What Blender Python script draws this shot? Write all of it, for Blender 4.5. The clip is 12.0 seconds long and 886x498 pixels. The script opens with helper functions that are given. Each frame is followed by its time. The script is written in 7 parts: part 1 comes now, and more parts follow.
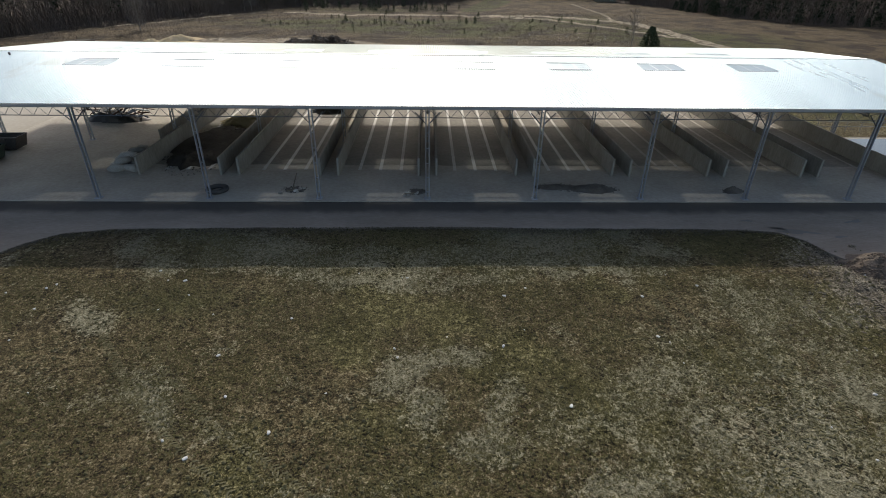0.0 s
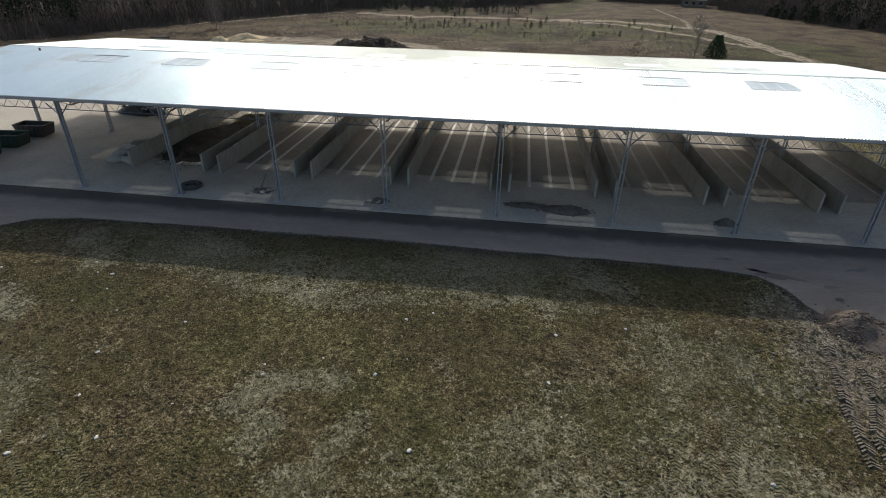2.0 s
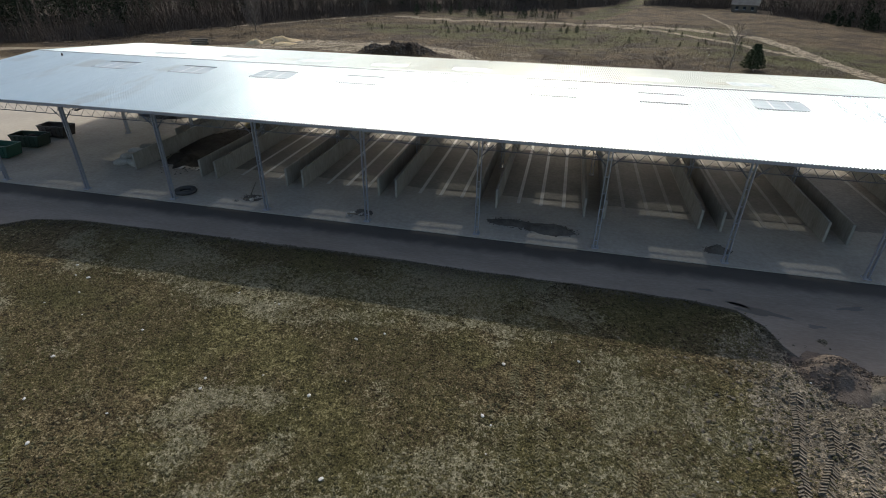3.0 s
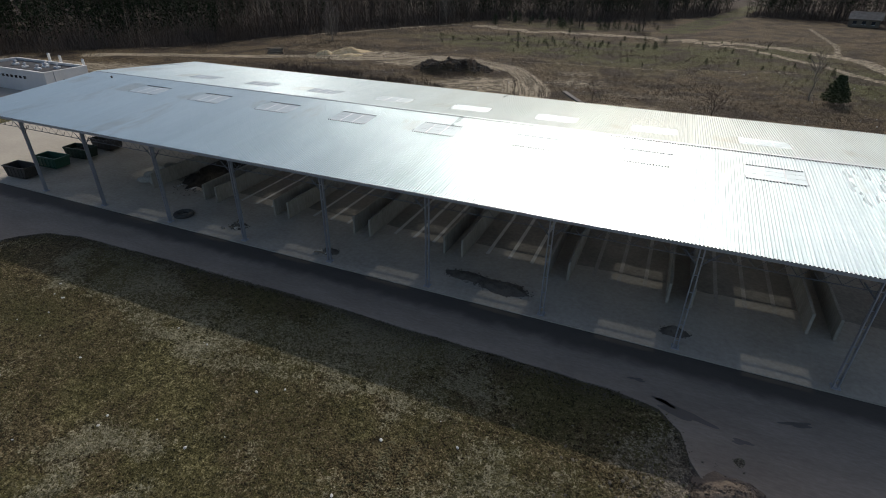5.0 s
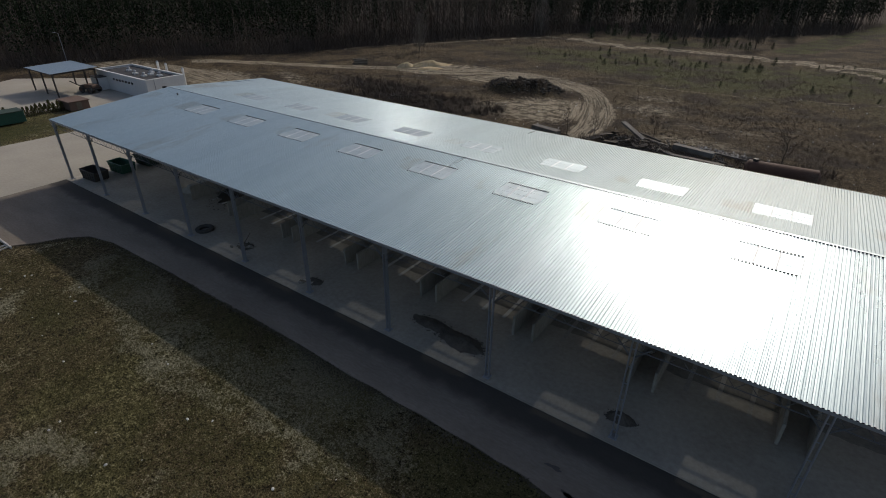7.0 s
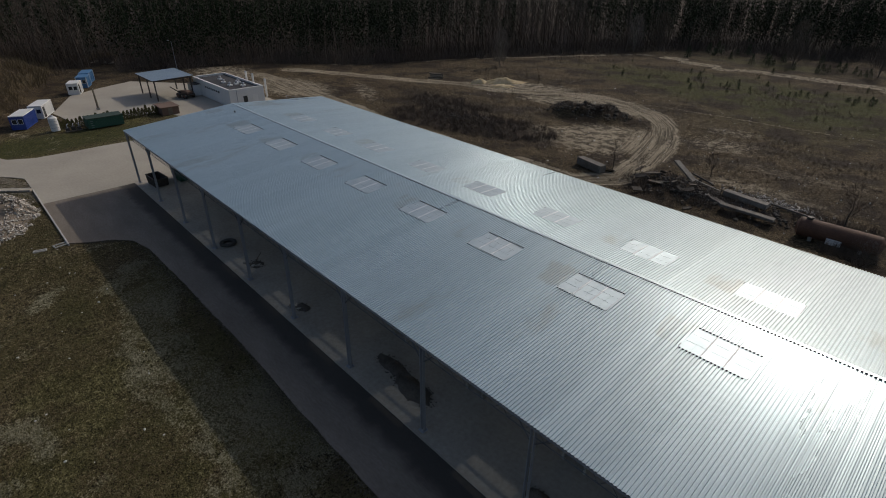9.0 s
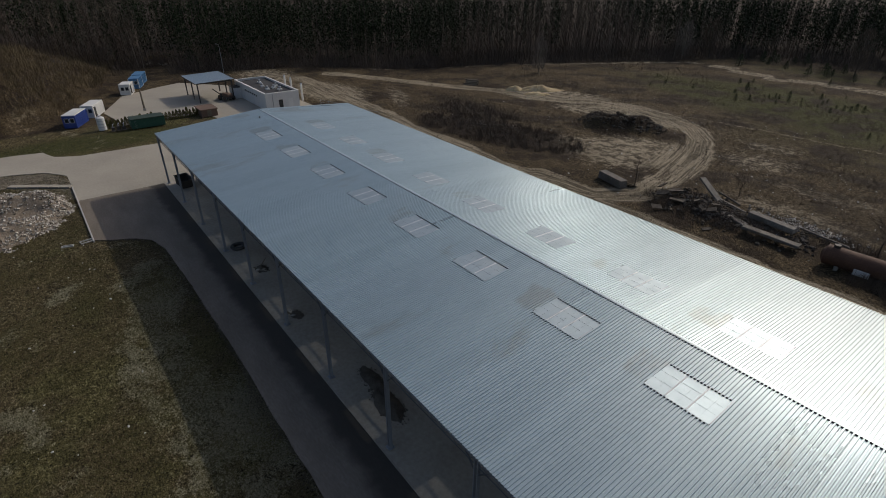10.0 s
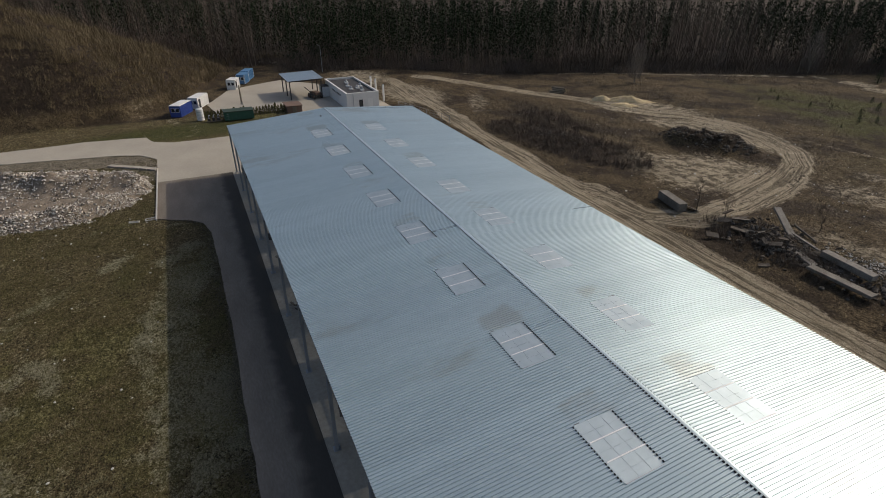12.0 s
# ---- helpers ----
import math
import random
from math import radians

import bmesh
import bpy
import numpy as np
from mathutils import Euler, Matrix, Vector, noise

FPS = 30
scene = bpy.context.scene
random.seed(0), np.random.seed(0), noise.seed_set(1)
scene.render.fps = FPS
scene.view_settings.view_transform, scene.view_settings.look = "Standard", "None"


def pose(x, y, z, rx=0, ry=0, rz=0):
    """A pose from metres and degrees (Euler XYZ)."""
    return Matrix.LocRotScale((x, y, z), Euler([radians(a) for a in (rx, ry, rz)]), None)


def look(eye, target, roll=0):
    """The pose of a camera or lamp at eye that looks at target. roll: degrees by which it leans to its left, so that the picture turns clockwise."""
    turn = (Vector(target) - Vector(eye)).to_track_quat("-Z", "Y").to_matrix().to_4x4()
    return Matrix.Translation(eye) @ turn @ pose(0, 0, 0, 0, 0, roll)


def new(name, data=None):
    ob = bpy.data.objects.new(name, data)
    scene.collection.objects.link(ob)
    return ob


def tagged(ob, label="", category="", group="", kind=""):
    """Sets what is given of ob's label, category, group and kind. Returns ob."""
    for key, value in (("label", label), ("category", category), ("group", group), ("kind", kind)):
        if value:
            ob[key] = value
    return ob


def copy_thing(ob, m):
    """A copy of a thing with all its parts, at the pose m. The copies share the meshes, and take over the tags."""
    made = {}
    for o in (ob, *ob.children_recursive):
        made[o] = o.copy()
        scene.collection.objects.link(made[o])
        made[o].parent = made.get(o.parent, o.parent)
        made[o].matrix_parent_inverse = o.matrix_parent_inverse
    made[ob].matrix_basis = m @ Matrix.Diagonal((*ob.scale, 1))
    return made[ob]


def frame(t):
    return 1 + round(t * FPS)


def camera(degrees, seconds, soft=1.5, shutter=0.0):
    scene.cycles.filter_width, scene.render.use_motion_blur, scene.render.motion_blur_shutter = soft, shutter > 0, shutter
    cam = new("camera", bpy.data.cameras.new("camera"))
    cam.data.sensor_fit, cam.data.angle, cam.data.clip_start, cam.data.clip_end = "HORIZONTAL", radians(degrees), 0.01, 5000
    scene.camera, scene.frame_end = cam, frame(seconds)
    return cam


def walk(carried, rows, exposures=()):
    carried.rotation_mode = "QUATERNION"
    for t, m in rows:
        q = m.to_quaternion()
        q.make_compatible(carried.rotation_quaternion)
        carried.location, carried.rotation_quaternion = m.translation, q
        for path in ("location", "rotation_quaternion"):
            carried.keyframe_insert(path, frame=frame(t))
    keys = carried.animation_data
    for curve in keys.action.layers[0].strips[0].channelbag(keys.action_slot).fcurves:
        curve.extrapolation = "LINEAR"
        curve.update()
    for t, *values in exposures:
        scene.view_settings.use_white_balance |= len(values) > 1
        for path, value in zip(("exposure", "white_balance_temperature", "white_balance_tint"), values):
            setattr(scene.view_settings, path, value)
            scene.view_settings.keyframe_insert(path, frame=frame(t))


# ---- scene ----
cam = camera(80.4, 12.0, soft=0.95)
PATH = [
    (0, (-0.013, -40.237, 17.689), (0.076, -37.617, 16.233), 0.9),
    (0.5, (2.506, -39.778, 17.822), (2.493, -37.16, 16.356), 0.9),
    (1, (4.921, -39.264, 17.868), (4.814, -36.647, 16.407), 0.9),
    (1.5, (7.212, -38.67, 17.883), (6.996, -36.055, 16.428), 0.9),
    (2, (9.793, -37.815, 17.994), (9.447, -35.214, 16.538), 0.9),
    (2.5, (11.978, -37.045, 18.255), (11.527, -34.461, 16.802), 0.9),
    (3, (14.454, -35.927, 18.822), (13.88, -33.367, 17.369), 0.8),
    (4.8, (22.623, -31.306, 22.038), (21.645, -28.875, 20.577), 0.8),
    (5, (23.514, -30.768, 22.386), (22.485, -28.358, 20.925), 0.7),
    (5.5, (25.474, -29.424, 23.134), (24.333, -27.064, 21.675), 0.7),
    (6, (27.615, -27.724, 23.92), (26.337, -25.434, 22.462), 0.6),
    (6.5, (29.389, -26.129, 24.649), (28.001, -23.904, 23.193), 0.6),
    (7, (31.379, -24.21, 25.576), (29.868, -22.067, 24.119), 0.5),
    (7.2, (32.214, -23.431, 25.903), (30.648, -21.326, 24.45), 0.3),
    (8.8, (37.331, -17.523, 28.777), (35.46, -15.681, 27.325), 0.5),
    (9, (37.923, -16.902, 29.124), (36.017, -15.095, 27.675), 0.6),
    (9.5, (39.268, -15.057, 29.884), (37.278, -13.34, 28.438), 0.6),
    (10, (40.648, -12.738, 30.286), (38.571, -11.125, 28.842), 0.4),
    (10.5, (41.767, -10.714, 30.401), (39.612, -9.203, 28.96), 0.3),
    (11, (43.02, -8.529, 30.514), (40.786, -7.135, 29.076), 0.3),
    (11.5, (43.951, -6.38, 30.43), (41.637, -5.117, 28.998), 0.1),
    (12, (44.884, -4.075, 30.383), (42.496, -2.95, 28.956), 0.0),
]
EXPOSURES = [(0, 0.2, 6500, 10), (2.5, 0.2, 6500, 10), (4, -0.08, 6500, 10.5), (5.5, -0.38, 6500, 11.5), (7, -0.76, 6500, 12), (9.5, -0.93, 6550, 12.5), (10.5, -0.74, 6600, 12.5), (12, -0.4, 6850, 12.5)]
walk(cam, [(t, look(eye, target, roll)) for t, eye, target, roll in PATH], EXPOSURES)


# ---- light ----
world = bpy.data.worlds.new("sky")
scene.world = world
world.use_nodes = True
wn = world.node_tree.nodes
SUN_WAY = Vector((-0.145, 1.365, 1.0)).normalized()
sky = wn.new("ShaderNodeTexSky")
sky.sky_type, sky.sun_disc = "NISHITA", False
sky.sun_elevation = math.asin(SUN_WAY.z)
sky.sun_rotation = math.atan2(SUN_WAY.x, SUN_WAY.y)
sky.air_density, sky.dust_density, sky.ozone_density = 1.0, 2.8, 0.8
world.node_tree.links.new(sky.outputs[0], wn["Background"].inputs[0])
wn["Background"].inputs[1].default_value = 0.148
sun = new("sun", bpy.data.lights.new("sun", "SUN"))
sun.data.energy, sun.data.angle, sun.data.color = 2.75, radians(0.55), (1.0, 0.94, 0.83)
sun.matrix_world = look(SUN_WAY * 100, (0, 0, 0))


# ---- materials ----
def surface(name, colours, scale=1.0, fine=12.0, rough=(0.7, 0.9), bump=0.3, metal=0.0, vary=0.0, contrast=0.25, stretch=(1, 1, 1), coat=0.0):
    """Three colours mixed by a broad and a fine noise; scale and fine are per metre."""
    m = bpy.data.materials.new(name)
    m.use_nodes = True
    n, l = m.node_tree.nodes, m.node_tree.links
    bsdf = n["Principled BSDF"]
    geo, mapping = n.new("ShaderNodeNewGeometry"), n.new("ShaderNodeMapping")
    mapping.inputs["Scale"].default_value = stretch
    l.new(geo.outputs["Position"], mapping.inputs["Vector"])
    broad, small = n.new("ShaderNodeTexNoise"), n.new("ShaderNodeTexNoise")
    for tex, s, d in ((broad, scale, 5), (small, fine, 6)):
        tex.inputs["Scale"].default_value, tex.inputs["Detail"].default_value, tex.inputs["Roughness"].default_value = s, d, 0.62
        l.new(mapping.outputs[0], tex.inputs["Vector"])
    ramp = n.new("ShaderNodeValToRGB")
    ramp.color_ramp.elements[0].position, ramp.color_ramp.elements[1].position = 0.5 - contrast, 0.5 + contrast
    ramp.color_ramp.elements[0].color, ramp.color_ramp.elements[1].color = (*colours[0], 1), (*colours[-1], 1)
    if len(colours) > 2:
        e = ramp.color_ramp.elements.new(0.5)
        e.color = (*colours[1], 1)
    add = n.new("ShaderNodeMath")
    add.operation = "MULTIPLY_ADD"
    add.inputs[1].default_value = 0.45
    l.new(small.outputs[0], add.inputs[0])
    half = n.new("ShaderNodeMath")
    half.operation = "MULTIPLY"
    half.inputs[1].default_value = 0.55
    l.new(broad.outputs[0], half.inputs[0])
    l.new(half.outputs[0], add.inputs[2])
    l.new(add.outputs[0], ramp.inputs[0])
    colour = ramp.outputs[0]
    if vary:
        info, hsv, span = n.new("ShaderNodeObjectInfo"), n.new("ShaderNodeHueSaturation"), n.new("ShaderNodeMapRange")
        span.inputs["To Min"].default_value, span.inputs["To Max"].default_value = 1 - vary, 1 + vary
        l.new(info.outputs["Random"], span.inputs[0])
        l.new(span.outputs[0], hsv.inputs["Value"])
        l.new(colour, hsv.inputs["Color"])
        colour = hsv.outputs[0]
    l.new(colour, bsdf.inputs["Base Color"])
    rr = n.new("ShaderNodeMapRange")
    rr.inputs["To Min"].default_value, rr.inputs["To Max"].default_value = rough
    l.new(broad.outputs[0], rr.inputs[0])
    l.new(rr.outputs[0], bsdf.inputs["Roughness"])
    bsdf.inputs["Metallic"].default_value = metal
    if rough[0] >= 0.8:
        bsdf.inputs["Specular IOR Level"].default_value = 0.18
    bsdf.inputs["Coat Weight"].default_value = coat
    if bump:
        b = n.new("ShaderNodeBump")
        b.inputs["Strength"].default_value, b.inputs["Distance"].default_value = bump, 0.5 / fine
        l.new(small.outputs[0], b.inputs["Height"])
        l.new(b.outputs[0], bsdf.inputs["Normal"])
    return m


ROOF = surface("galvanised_sheet", [(0.372, 0.465, 0.492), (0.432, 0.525, 0.552), (0.487, 0.58, 0.607)], 0.25, 3.0, (0.25, 0.30), 0.0, metal=0.54, vary=0.03, stretch=(1, 0.2, 1))


def weather_sheets(m):
    """Faint brownish run-off stains, and each sheet a little duller or brighter than the next."""
    n, l = m.node_tree.nodes, m.node_tree.links
    bsdf = n["Principled BSDF"]
    colour, rough = (bsdf.inputs[k].links[0].from_socket for k in ("Base Color", "Roughness"))
    geo, squash, spots, fine, both, fade, stain, info, span, add, more = (n.new(k) for k in (
        "ShaderNodeNewGeometry", "ShaderNodeMapping", "ShaderNodeTexNoise", "ShaderNodeTexNoise", "ShaderNodeMath", "ShaderNodeMapRange", "ShaderNodeMix",
        "ShaderNodeObjectInfo", "ShaderNodeMapRange", "ShaderNodeMath", "ShaderNodeMath"))
    squash.inputs["Scale"].default_value = (1, 0.3, 1)
    l.new(geo.outputs["Position"], squash.inputs["Vector"])
    for tex, s in ((spots, 0.22), (fine, 2.2)):
        tex.inputs["Scale"].default_value, tex.inputs["Detail"].default_value = s, 5
        l.new(squash.outputs[0], tex.inputs["Vector"])
    both.operation = "MULTIPLY_ADD"
    both.inputs[1].default_value = 0.3
    l.new(fine.outputs[0], both.inputs[0])
    l.new(spots.outputs[0], both.inputs[2])
    fade.interpolation_type = "SMOOTHSTEP"
    fade.inputs["From Min"].default_value, fade.inputs["From Max"].default_value, fade.inputs["To Max"].default_value = 0.74, 0.92, 0.4
    split, wrap, in_x, near_front, near_back, dy_front, dy_back, in_y, patch, total = (n.new(k) for k in (
        "ShaderNodeSeparateXYZ", "ShaderNodeMath", "ShaderNodeMapRange", "ShaderNodeMath", "ShaderNodeMath", "ShaderNodeMapRange", "ShaderNodeMapRange", "ShaderNodeMath", "ShaderNodeMath", "ShaderNodeMath"))
    l.new(geo.outputs["Position"], split.inputs[0])
    wrap.operation, wrap.inputs[1].default_value = "PINGPONG", 4.5
    shift = n.new("ShaderNodeMath")
    shift.operation, shift.inputs[1].default_value = "ADD", 34.6
    l.new(split.outputs[0], shift.inputs[0])
    l.new(shift.outputs[0], wrap.inputs[0])
    in_x.interpolation_type = "SMOOTHSTEP"
    in_x.inputs["From Min"].default_value, in_x.inputs["From Max"].default_value = 1.7, 0.6
    l.new(wrap.outputs[0], in_x.inputs[0])
    for node, fade_y, y in ((near_front, dy_front, 12.2), (near_back, dy_back, 20.5)):
        node.operation, node.inputs[1].default_value = "SUBTRACT", y
        l.new(split.outputs[1], node.inputs[0])
        size = n.new("ShaderNodeMath")
        size.operation = "ABSOLUTE"
        l.new(node.outputs[0], size.inputs[0])
        fade_y.interpolation_type = "SMOOTHSTEP"
        fade_y.inputs["From Min"].default_value, fade_y.inputs["From Max"].default_value = 1.9, 1.0
        l.new(size.outputs[0], fade_y.inputs[0])
    l.new(dy_front.outputs[0], in_y.inputs[0])
    l.new(dy_back.outputs[0], in_y.inputs[1])
    patch.operation = "MULTIPLY"
    l.new(in_x.outputs[0], patch.inputs[0])
    l.new(in_y.outputs[0], patch.inputs[1])
    total.operation = "MULTIPLY_ADD"
    total.inputs[1].default_value = 0.16
    total.use_clamp = True
    l.new(patch.outputs[0], total.inputs[0])
    l.new(both.outputs[0], total.inputs[2])
    l.new(total.outputs[0], fade.inputs[0])
    stain.data_type = "RGBA"
    stain.inputs[7].default_value = (0.30, 0.29, 0.25, 1)
    l.new(fade.outputs[0], stain.inputs[0])
    l.new(colour, stain.inputs[6])
    l.new(stain.outputs[2], bsdf.inputs["Base Color"])
    span.inputs["To Min"].default_value, span.inputs["To Max"].default_value = 0.004, 0.022
    l.new(info.outputs["Random"], span.inputs[0])
    l.new(span.outputs[0], add.inputs[0])
    l.new(rough, add.inputs[1])
    more.operation = "MULTIPLY_ADD"
    more.inputs[1].default_value = 0.04
    l.new(fade.outputs[0], more.inputs[0])
    l.new(add.outputs[0], more.inputs[2])
    l.new(more.outputs[0], bsdf.inputs["Roughness"])
    across = n.new("ShaderNodeCombineXYZ")
    across.inputs[0].default_value = 1.0
    l.new(across.outputs[0], bsdf.inputs["Tangent"])
    bsdf.inputs["Anisotropic"].default_value = 0.48


weather_sheets(ROOF)
STEEL = surface("galvanised_steel", [(0.28, 0.30, 0.33), (0.38, 0.40, 0.43)], 1.5, 14, (0.45, 0.6), 0.05, metal=0.5)
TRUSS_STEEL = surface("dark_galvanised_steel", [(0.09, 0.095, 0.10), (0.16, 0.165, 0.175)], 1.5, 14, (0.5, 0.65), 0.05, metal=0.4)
CONCRETE = surface("concrete_floor", [(0.24, 0.213, 0.176), (0.385, 0.346, 0.288), (0.51, 0.463, 0.395)], 0.18, 3.0, (0.8, 0.95), 0.12)
YARD = surface("concrete_yard", [(0.27, 0.247, 0.205), (0.36, 0.33, 0.275), (0.44, 0.404, 0.338)], 0.12, 3.0, (0.8, 0.95), 0.1)
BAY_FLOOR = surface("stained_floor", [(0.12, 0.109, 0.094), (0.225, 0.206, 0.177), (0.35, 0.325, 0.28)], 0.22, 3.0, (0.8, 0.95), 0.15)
WALL = surface("cast_concrete", [(0.17, 0.158, 0.135), (0.30, 0.282, 0.245), (0.42, 0.40, 0.355)], 0.5, 5.0, (0.8, 0.95), 0.15, stretch=(1, 1, 0.35))
ASPHALT = surface("dusty_asphalt", [(0.125, 0.103, 0.081), (0.195, 0.166, 0.134), (0.28, 0.243, 0.20)], 0.5, 7.0, (0.8, 0.95), 0.2, stretch=(0.3, 1, 1), contrast=0.26)




def dark_strip(m, ya, yb, strength):
    """A dark strip on the road along the shed, fading in between two distances from it."""
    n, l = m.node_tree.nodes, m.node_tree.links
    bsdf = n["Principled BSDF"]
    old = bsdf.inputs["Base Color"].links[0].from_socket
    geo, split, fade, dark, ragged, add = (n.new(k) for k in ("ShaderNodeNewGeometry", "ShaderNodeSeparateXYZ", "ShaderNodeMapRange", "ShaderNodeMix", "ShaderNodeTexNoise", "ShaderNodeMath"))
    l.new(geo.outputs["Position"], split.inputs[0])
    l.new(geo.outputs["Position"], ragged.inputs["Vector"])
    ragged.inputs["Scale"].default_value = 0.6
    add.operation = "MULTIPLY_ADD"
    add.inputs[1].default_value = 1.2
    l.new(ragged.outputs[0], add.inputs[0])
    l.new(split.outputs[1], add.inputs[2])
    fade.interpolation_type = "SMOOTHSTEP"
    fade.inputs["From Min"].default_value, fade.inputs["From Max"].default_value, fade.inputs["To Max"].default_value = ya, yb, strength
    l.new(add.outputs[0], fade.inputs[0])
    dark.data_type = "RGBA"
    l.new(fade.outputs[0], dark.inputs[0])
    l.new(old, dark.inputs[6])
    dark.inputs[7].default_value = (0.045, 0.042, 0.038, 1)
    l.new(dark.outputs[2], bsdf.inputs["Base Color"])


dark_strip(ASPHALT, -2.4, -1.1, 0.8)


# ---- building tools ----
def part(name, bm, material, parent=None, label=""):
    me = bpy.data.meshes.new(name)
    bm.to_mesh(me)
    bm.free()
    me.materials.append(material)
    ob = new(name, me)
    ob.parent = parent
    if label:
        ob["label"] = label
    return ob


def raw(name, verts, faces, material, parent=None, smooth=False):
    me = bpy.data.meshes.new(name)
    me.from_pydata([tuple(v) for v in verts], [], [tuple(f) for f in faces])
    me.materials.append(material)
    if smooth:
        me.shade_smooth()
    ob = new(name, me)
    ob.parent = parent
    return ob


def soup(name, tris, material, parent=None):
    """One mesh of loose triangles, an array of n x 3 x 3."""
    tris = np.asarray(tris, np.float32)
    n = len(tris)
    me = bpy.data.meshes.new(name)
    me.vertices.add(n * 3)
    me.vertices.foreach_set("co", tris.ravel())
    me.loops.add(n * 3)
    me.loops.foreach_set("vertex_index", np.arange(n * 3, dtype=np.int32))
    me.polygons.add(n)
    me.polygons.foreach_set("loop_start", np.arange(0, n * 3, 3, dtype=np.int32))
    me.update(calc_edges=True)
    me.materials.append(material)
    ob = new(name, me)
    ob.parent = parent
    return ob


def rods(a, b, r1, r2, sides=4):
    """Tapered rods between the rows of a and b, as triangles."""
    a, b = np.asarray(a, float), np.asarray(b, float)
    d = b - a
    d /= np.linalg.norm(d, axis=1, keepdims=True) + 1e-9
    ref = np.where(np.abs(d[:, 2:3]) < 0.9, np.array([[0, 0, 1.0]]), np.array([[1.0, 0, 0]]))
    u = np.cross(d, ref)
    u /= np.linalg.norm(u, axis=1, keepdims=True) + 1e-9
    v = np.cross(d, u)
    r1, r2 = np.broadcast_to(r1, len(a)).reshape(-1, 1), np.broadcast_to(r2, len(a)).reshape(-1, 1)
    out = []
    for k in range(sides):
        w0, w1 = 2 * math.pi * k / sides, 2 * math.pi * (k + 1) / sides
        o0, o1 = u * math.cos(w0) + v * math.sin(w0), u * math.cos(w1) + v * math.sin(w1)
        p, q, s, t = a + o0 * r1, a + o1 * r1, b + o1 * r2, b + o0 * r2
        out += [np.stack([p, q, s], 1), np.stack([p, s, t], 1)]
    return np.concatenate(out)


def leaves(centres, size, rng, flat=0.0):
    """A small randomly turned triangle at each centre."""
    n = len(centres)
    size = np.broadcast_to(size, n).reshape(-1, 1, 1)
    t = rng.normal(size=(n, 3, 3))
    t -= t.mean(1, keepdims=True)
    t[:, :, 2] *= 1 - flat
    t /= np.linalg.norm(t, axis=2, keepdims=True).mean(1, keepdims=True)
    return centres[:, None, :] + t * size


def empty(name, m, label, category, group="", kind=""):
    ob = new(name)
    ob.matrix_world = m
    return tagged(ob, label, category, group, kind)


def add_box(bm, lo, hi, bevel=0.0, m=None):
    c = [(a + b) / 2 for a, b in zip(lo, hi)]
    s = [max(b - a, 1e-4) for a, b in zip(lo, hi)]
    got = bmesh.ops.create_cube(bm, size=1.0, matrix=(m or Matrix()) @ Matrix.Translation(c) @ Matrix.Diagonal((*s, 1)))
    if bevel:
        edges = {e for v in got["verts"] for e in v.link_edges}
        bmesh.ops.bevel(bm, geom=list(edges), offset=bevel, segments=1, affect="EDGES")


def add_rod(bm, a, b, r, sides=6, r2=None):
    a, b = Vector(a), Vector(b)
    d = b - a
    turn = d.to_track_quat("Z", "Y").to_matrix().to_4x4()
    bmesh.ops.create_cone(bm, cap_ends=True, segments=sides, radius1=r, radius2=r if r2 is None else r2, depth=d.length,
                          matrix=Matrix.Translation((a + b) / 2) @ turn)


def box(name, lo, hi, material, parent=None, label="", bevel=0.0):
    bm = bmesh.new()
    add_box(bm, lo, hi, bevel)
    return part(name, bm, material, parent, label)


def slab(name, outline, top, depth, material, label, category):
    """A flat slab with the outline given, one ring of points."""
    bm = bmesh.new()
    ring = [bm.verts.new((x, y, top)) for x, y in outline]
    face = bm.faces.new(ring)
    if face.normal.z < 0 or sum((b[0] - a[0]) * (b[1] + a[1]) for a, b in zip(outline, outline[1:] + outline[:1])) > 0:
        bmesh.ops.reverse_faces(bm, faces=[face])
    got = bmesh.ops.extrude_face_region(bm, geom=[face])
    bmesh.ops.translate(bm, vec=(0, 0, -depth), verts=[v for v in got["geom"] if isinstance(v, bmesh.types.BMVert)])
    bmesh.ops.recalc_face_normals(bm, faces=bm.faces)
    return tagged(part(name, bm, material), label, category, kind="structure")


def ragged(outline, step, amount, seed, keep=()):
    """The outline with its long edges broken up; edges whose number is in keep stay straight."""
    r = random.Random(seed)
    out = []
    for k, (a, b) in enumerate(zip(outline, outline[1:] + outline[:1])):
        n = 1 if k in keep else max(1, int(math.hypot(b[0] - a[0], b[1] - a[1]) / step))
        drift = 0.0
        for j in range(n):
            drift = 0.6 * drift + r.uniform(-amount, amount)
            u = j / n
            length = math.hypot(b[0] - a[0], b[1] - a[1])
            nx, ny = (b[1] - a[1]) / length, -(b[0] - a[0]) / length
            d = 0 if j == 0 else drift
            out.append((a[0] + (b[0] - a[0]) * u + nx * d, a[1] + (b[1] - a[1]) * u + ny * d))
    return out


# ---- ground ----
RNG = np.random.default_rng(7)
EAVE, RIDGE, RIDGE_Y, FRONT_Y, BACK_Y = 7.74, 9.0, 16.05, 0.05, 32.1


def smooth_step(v, a, b):
    t = np.clip((v - a) / (b - a), 0, 1)
    return t * t * (3 - 2 * t)


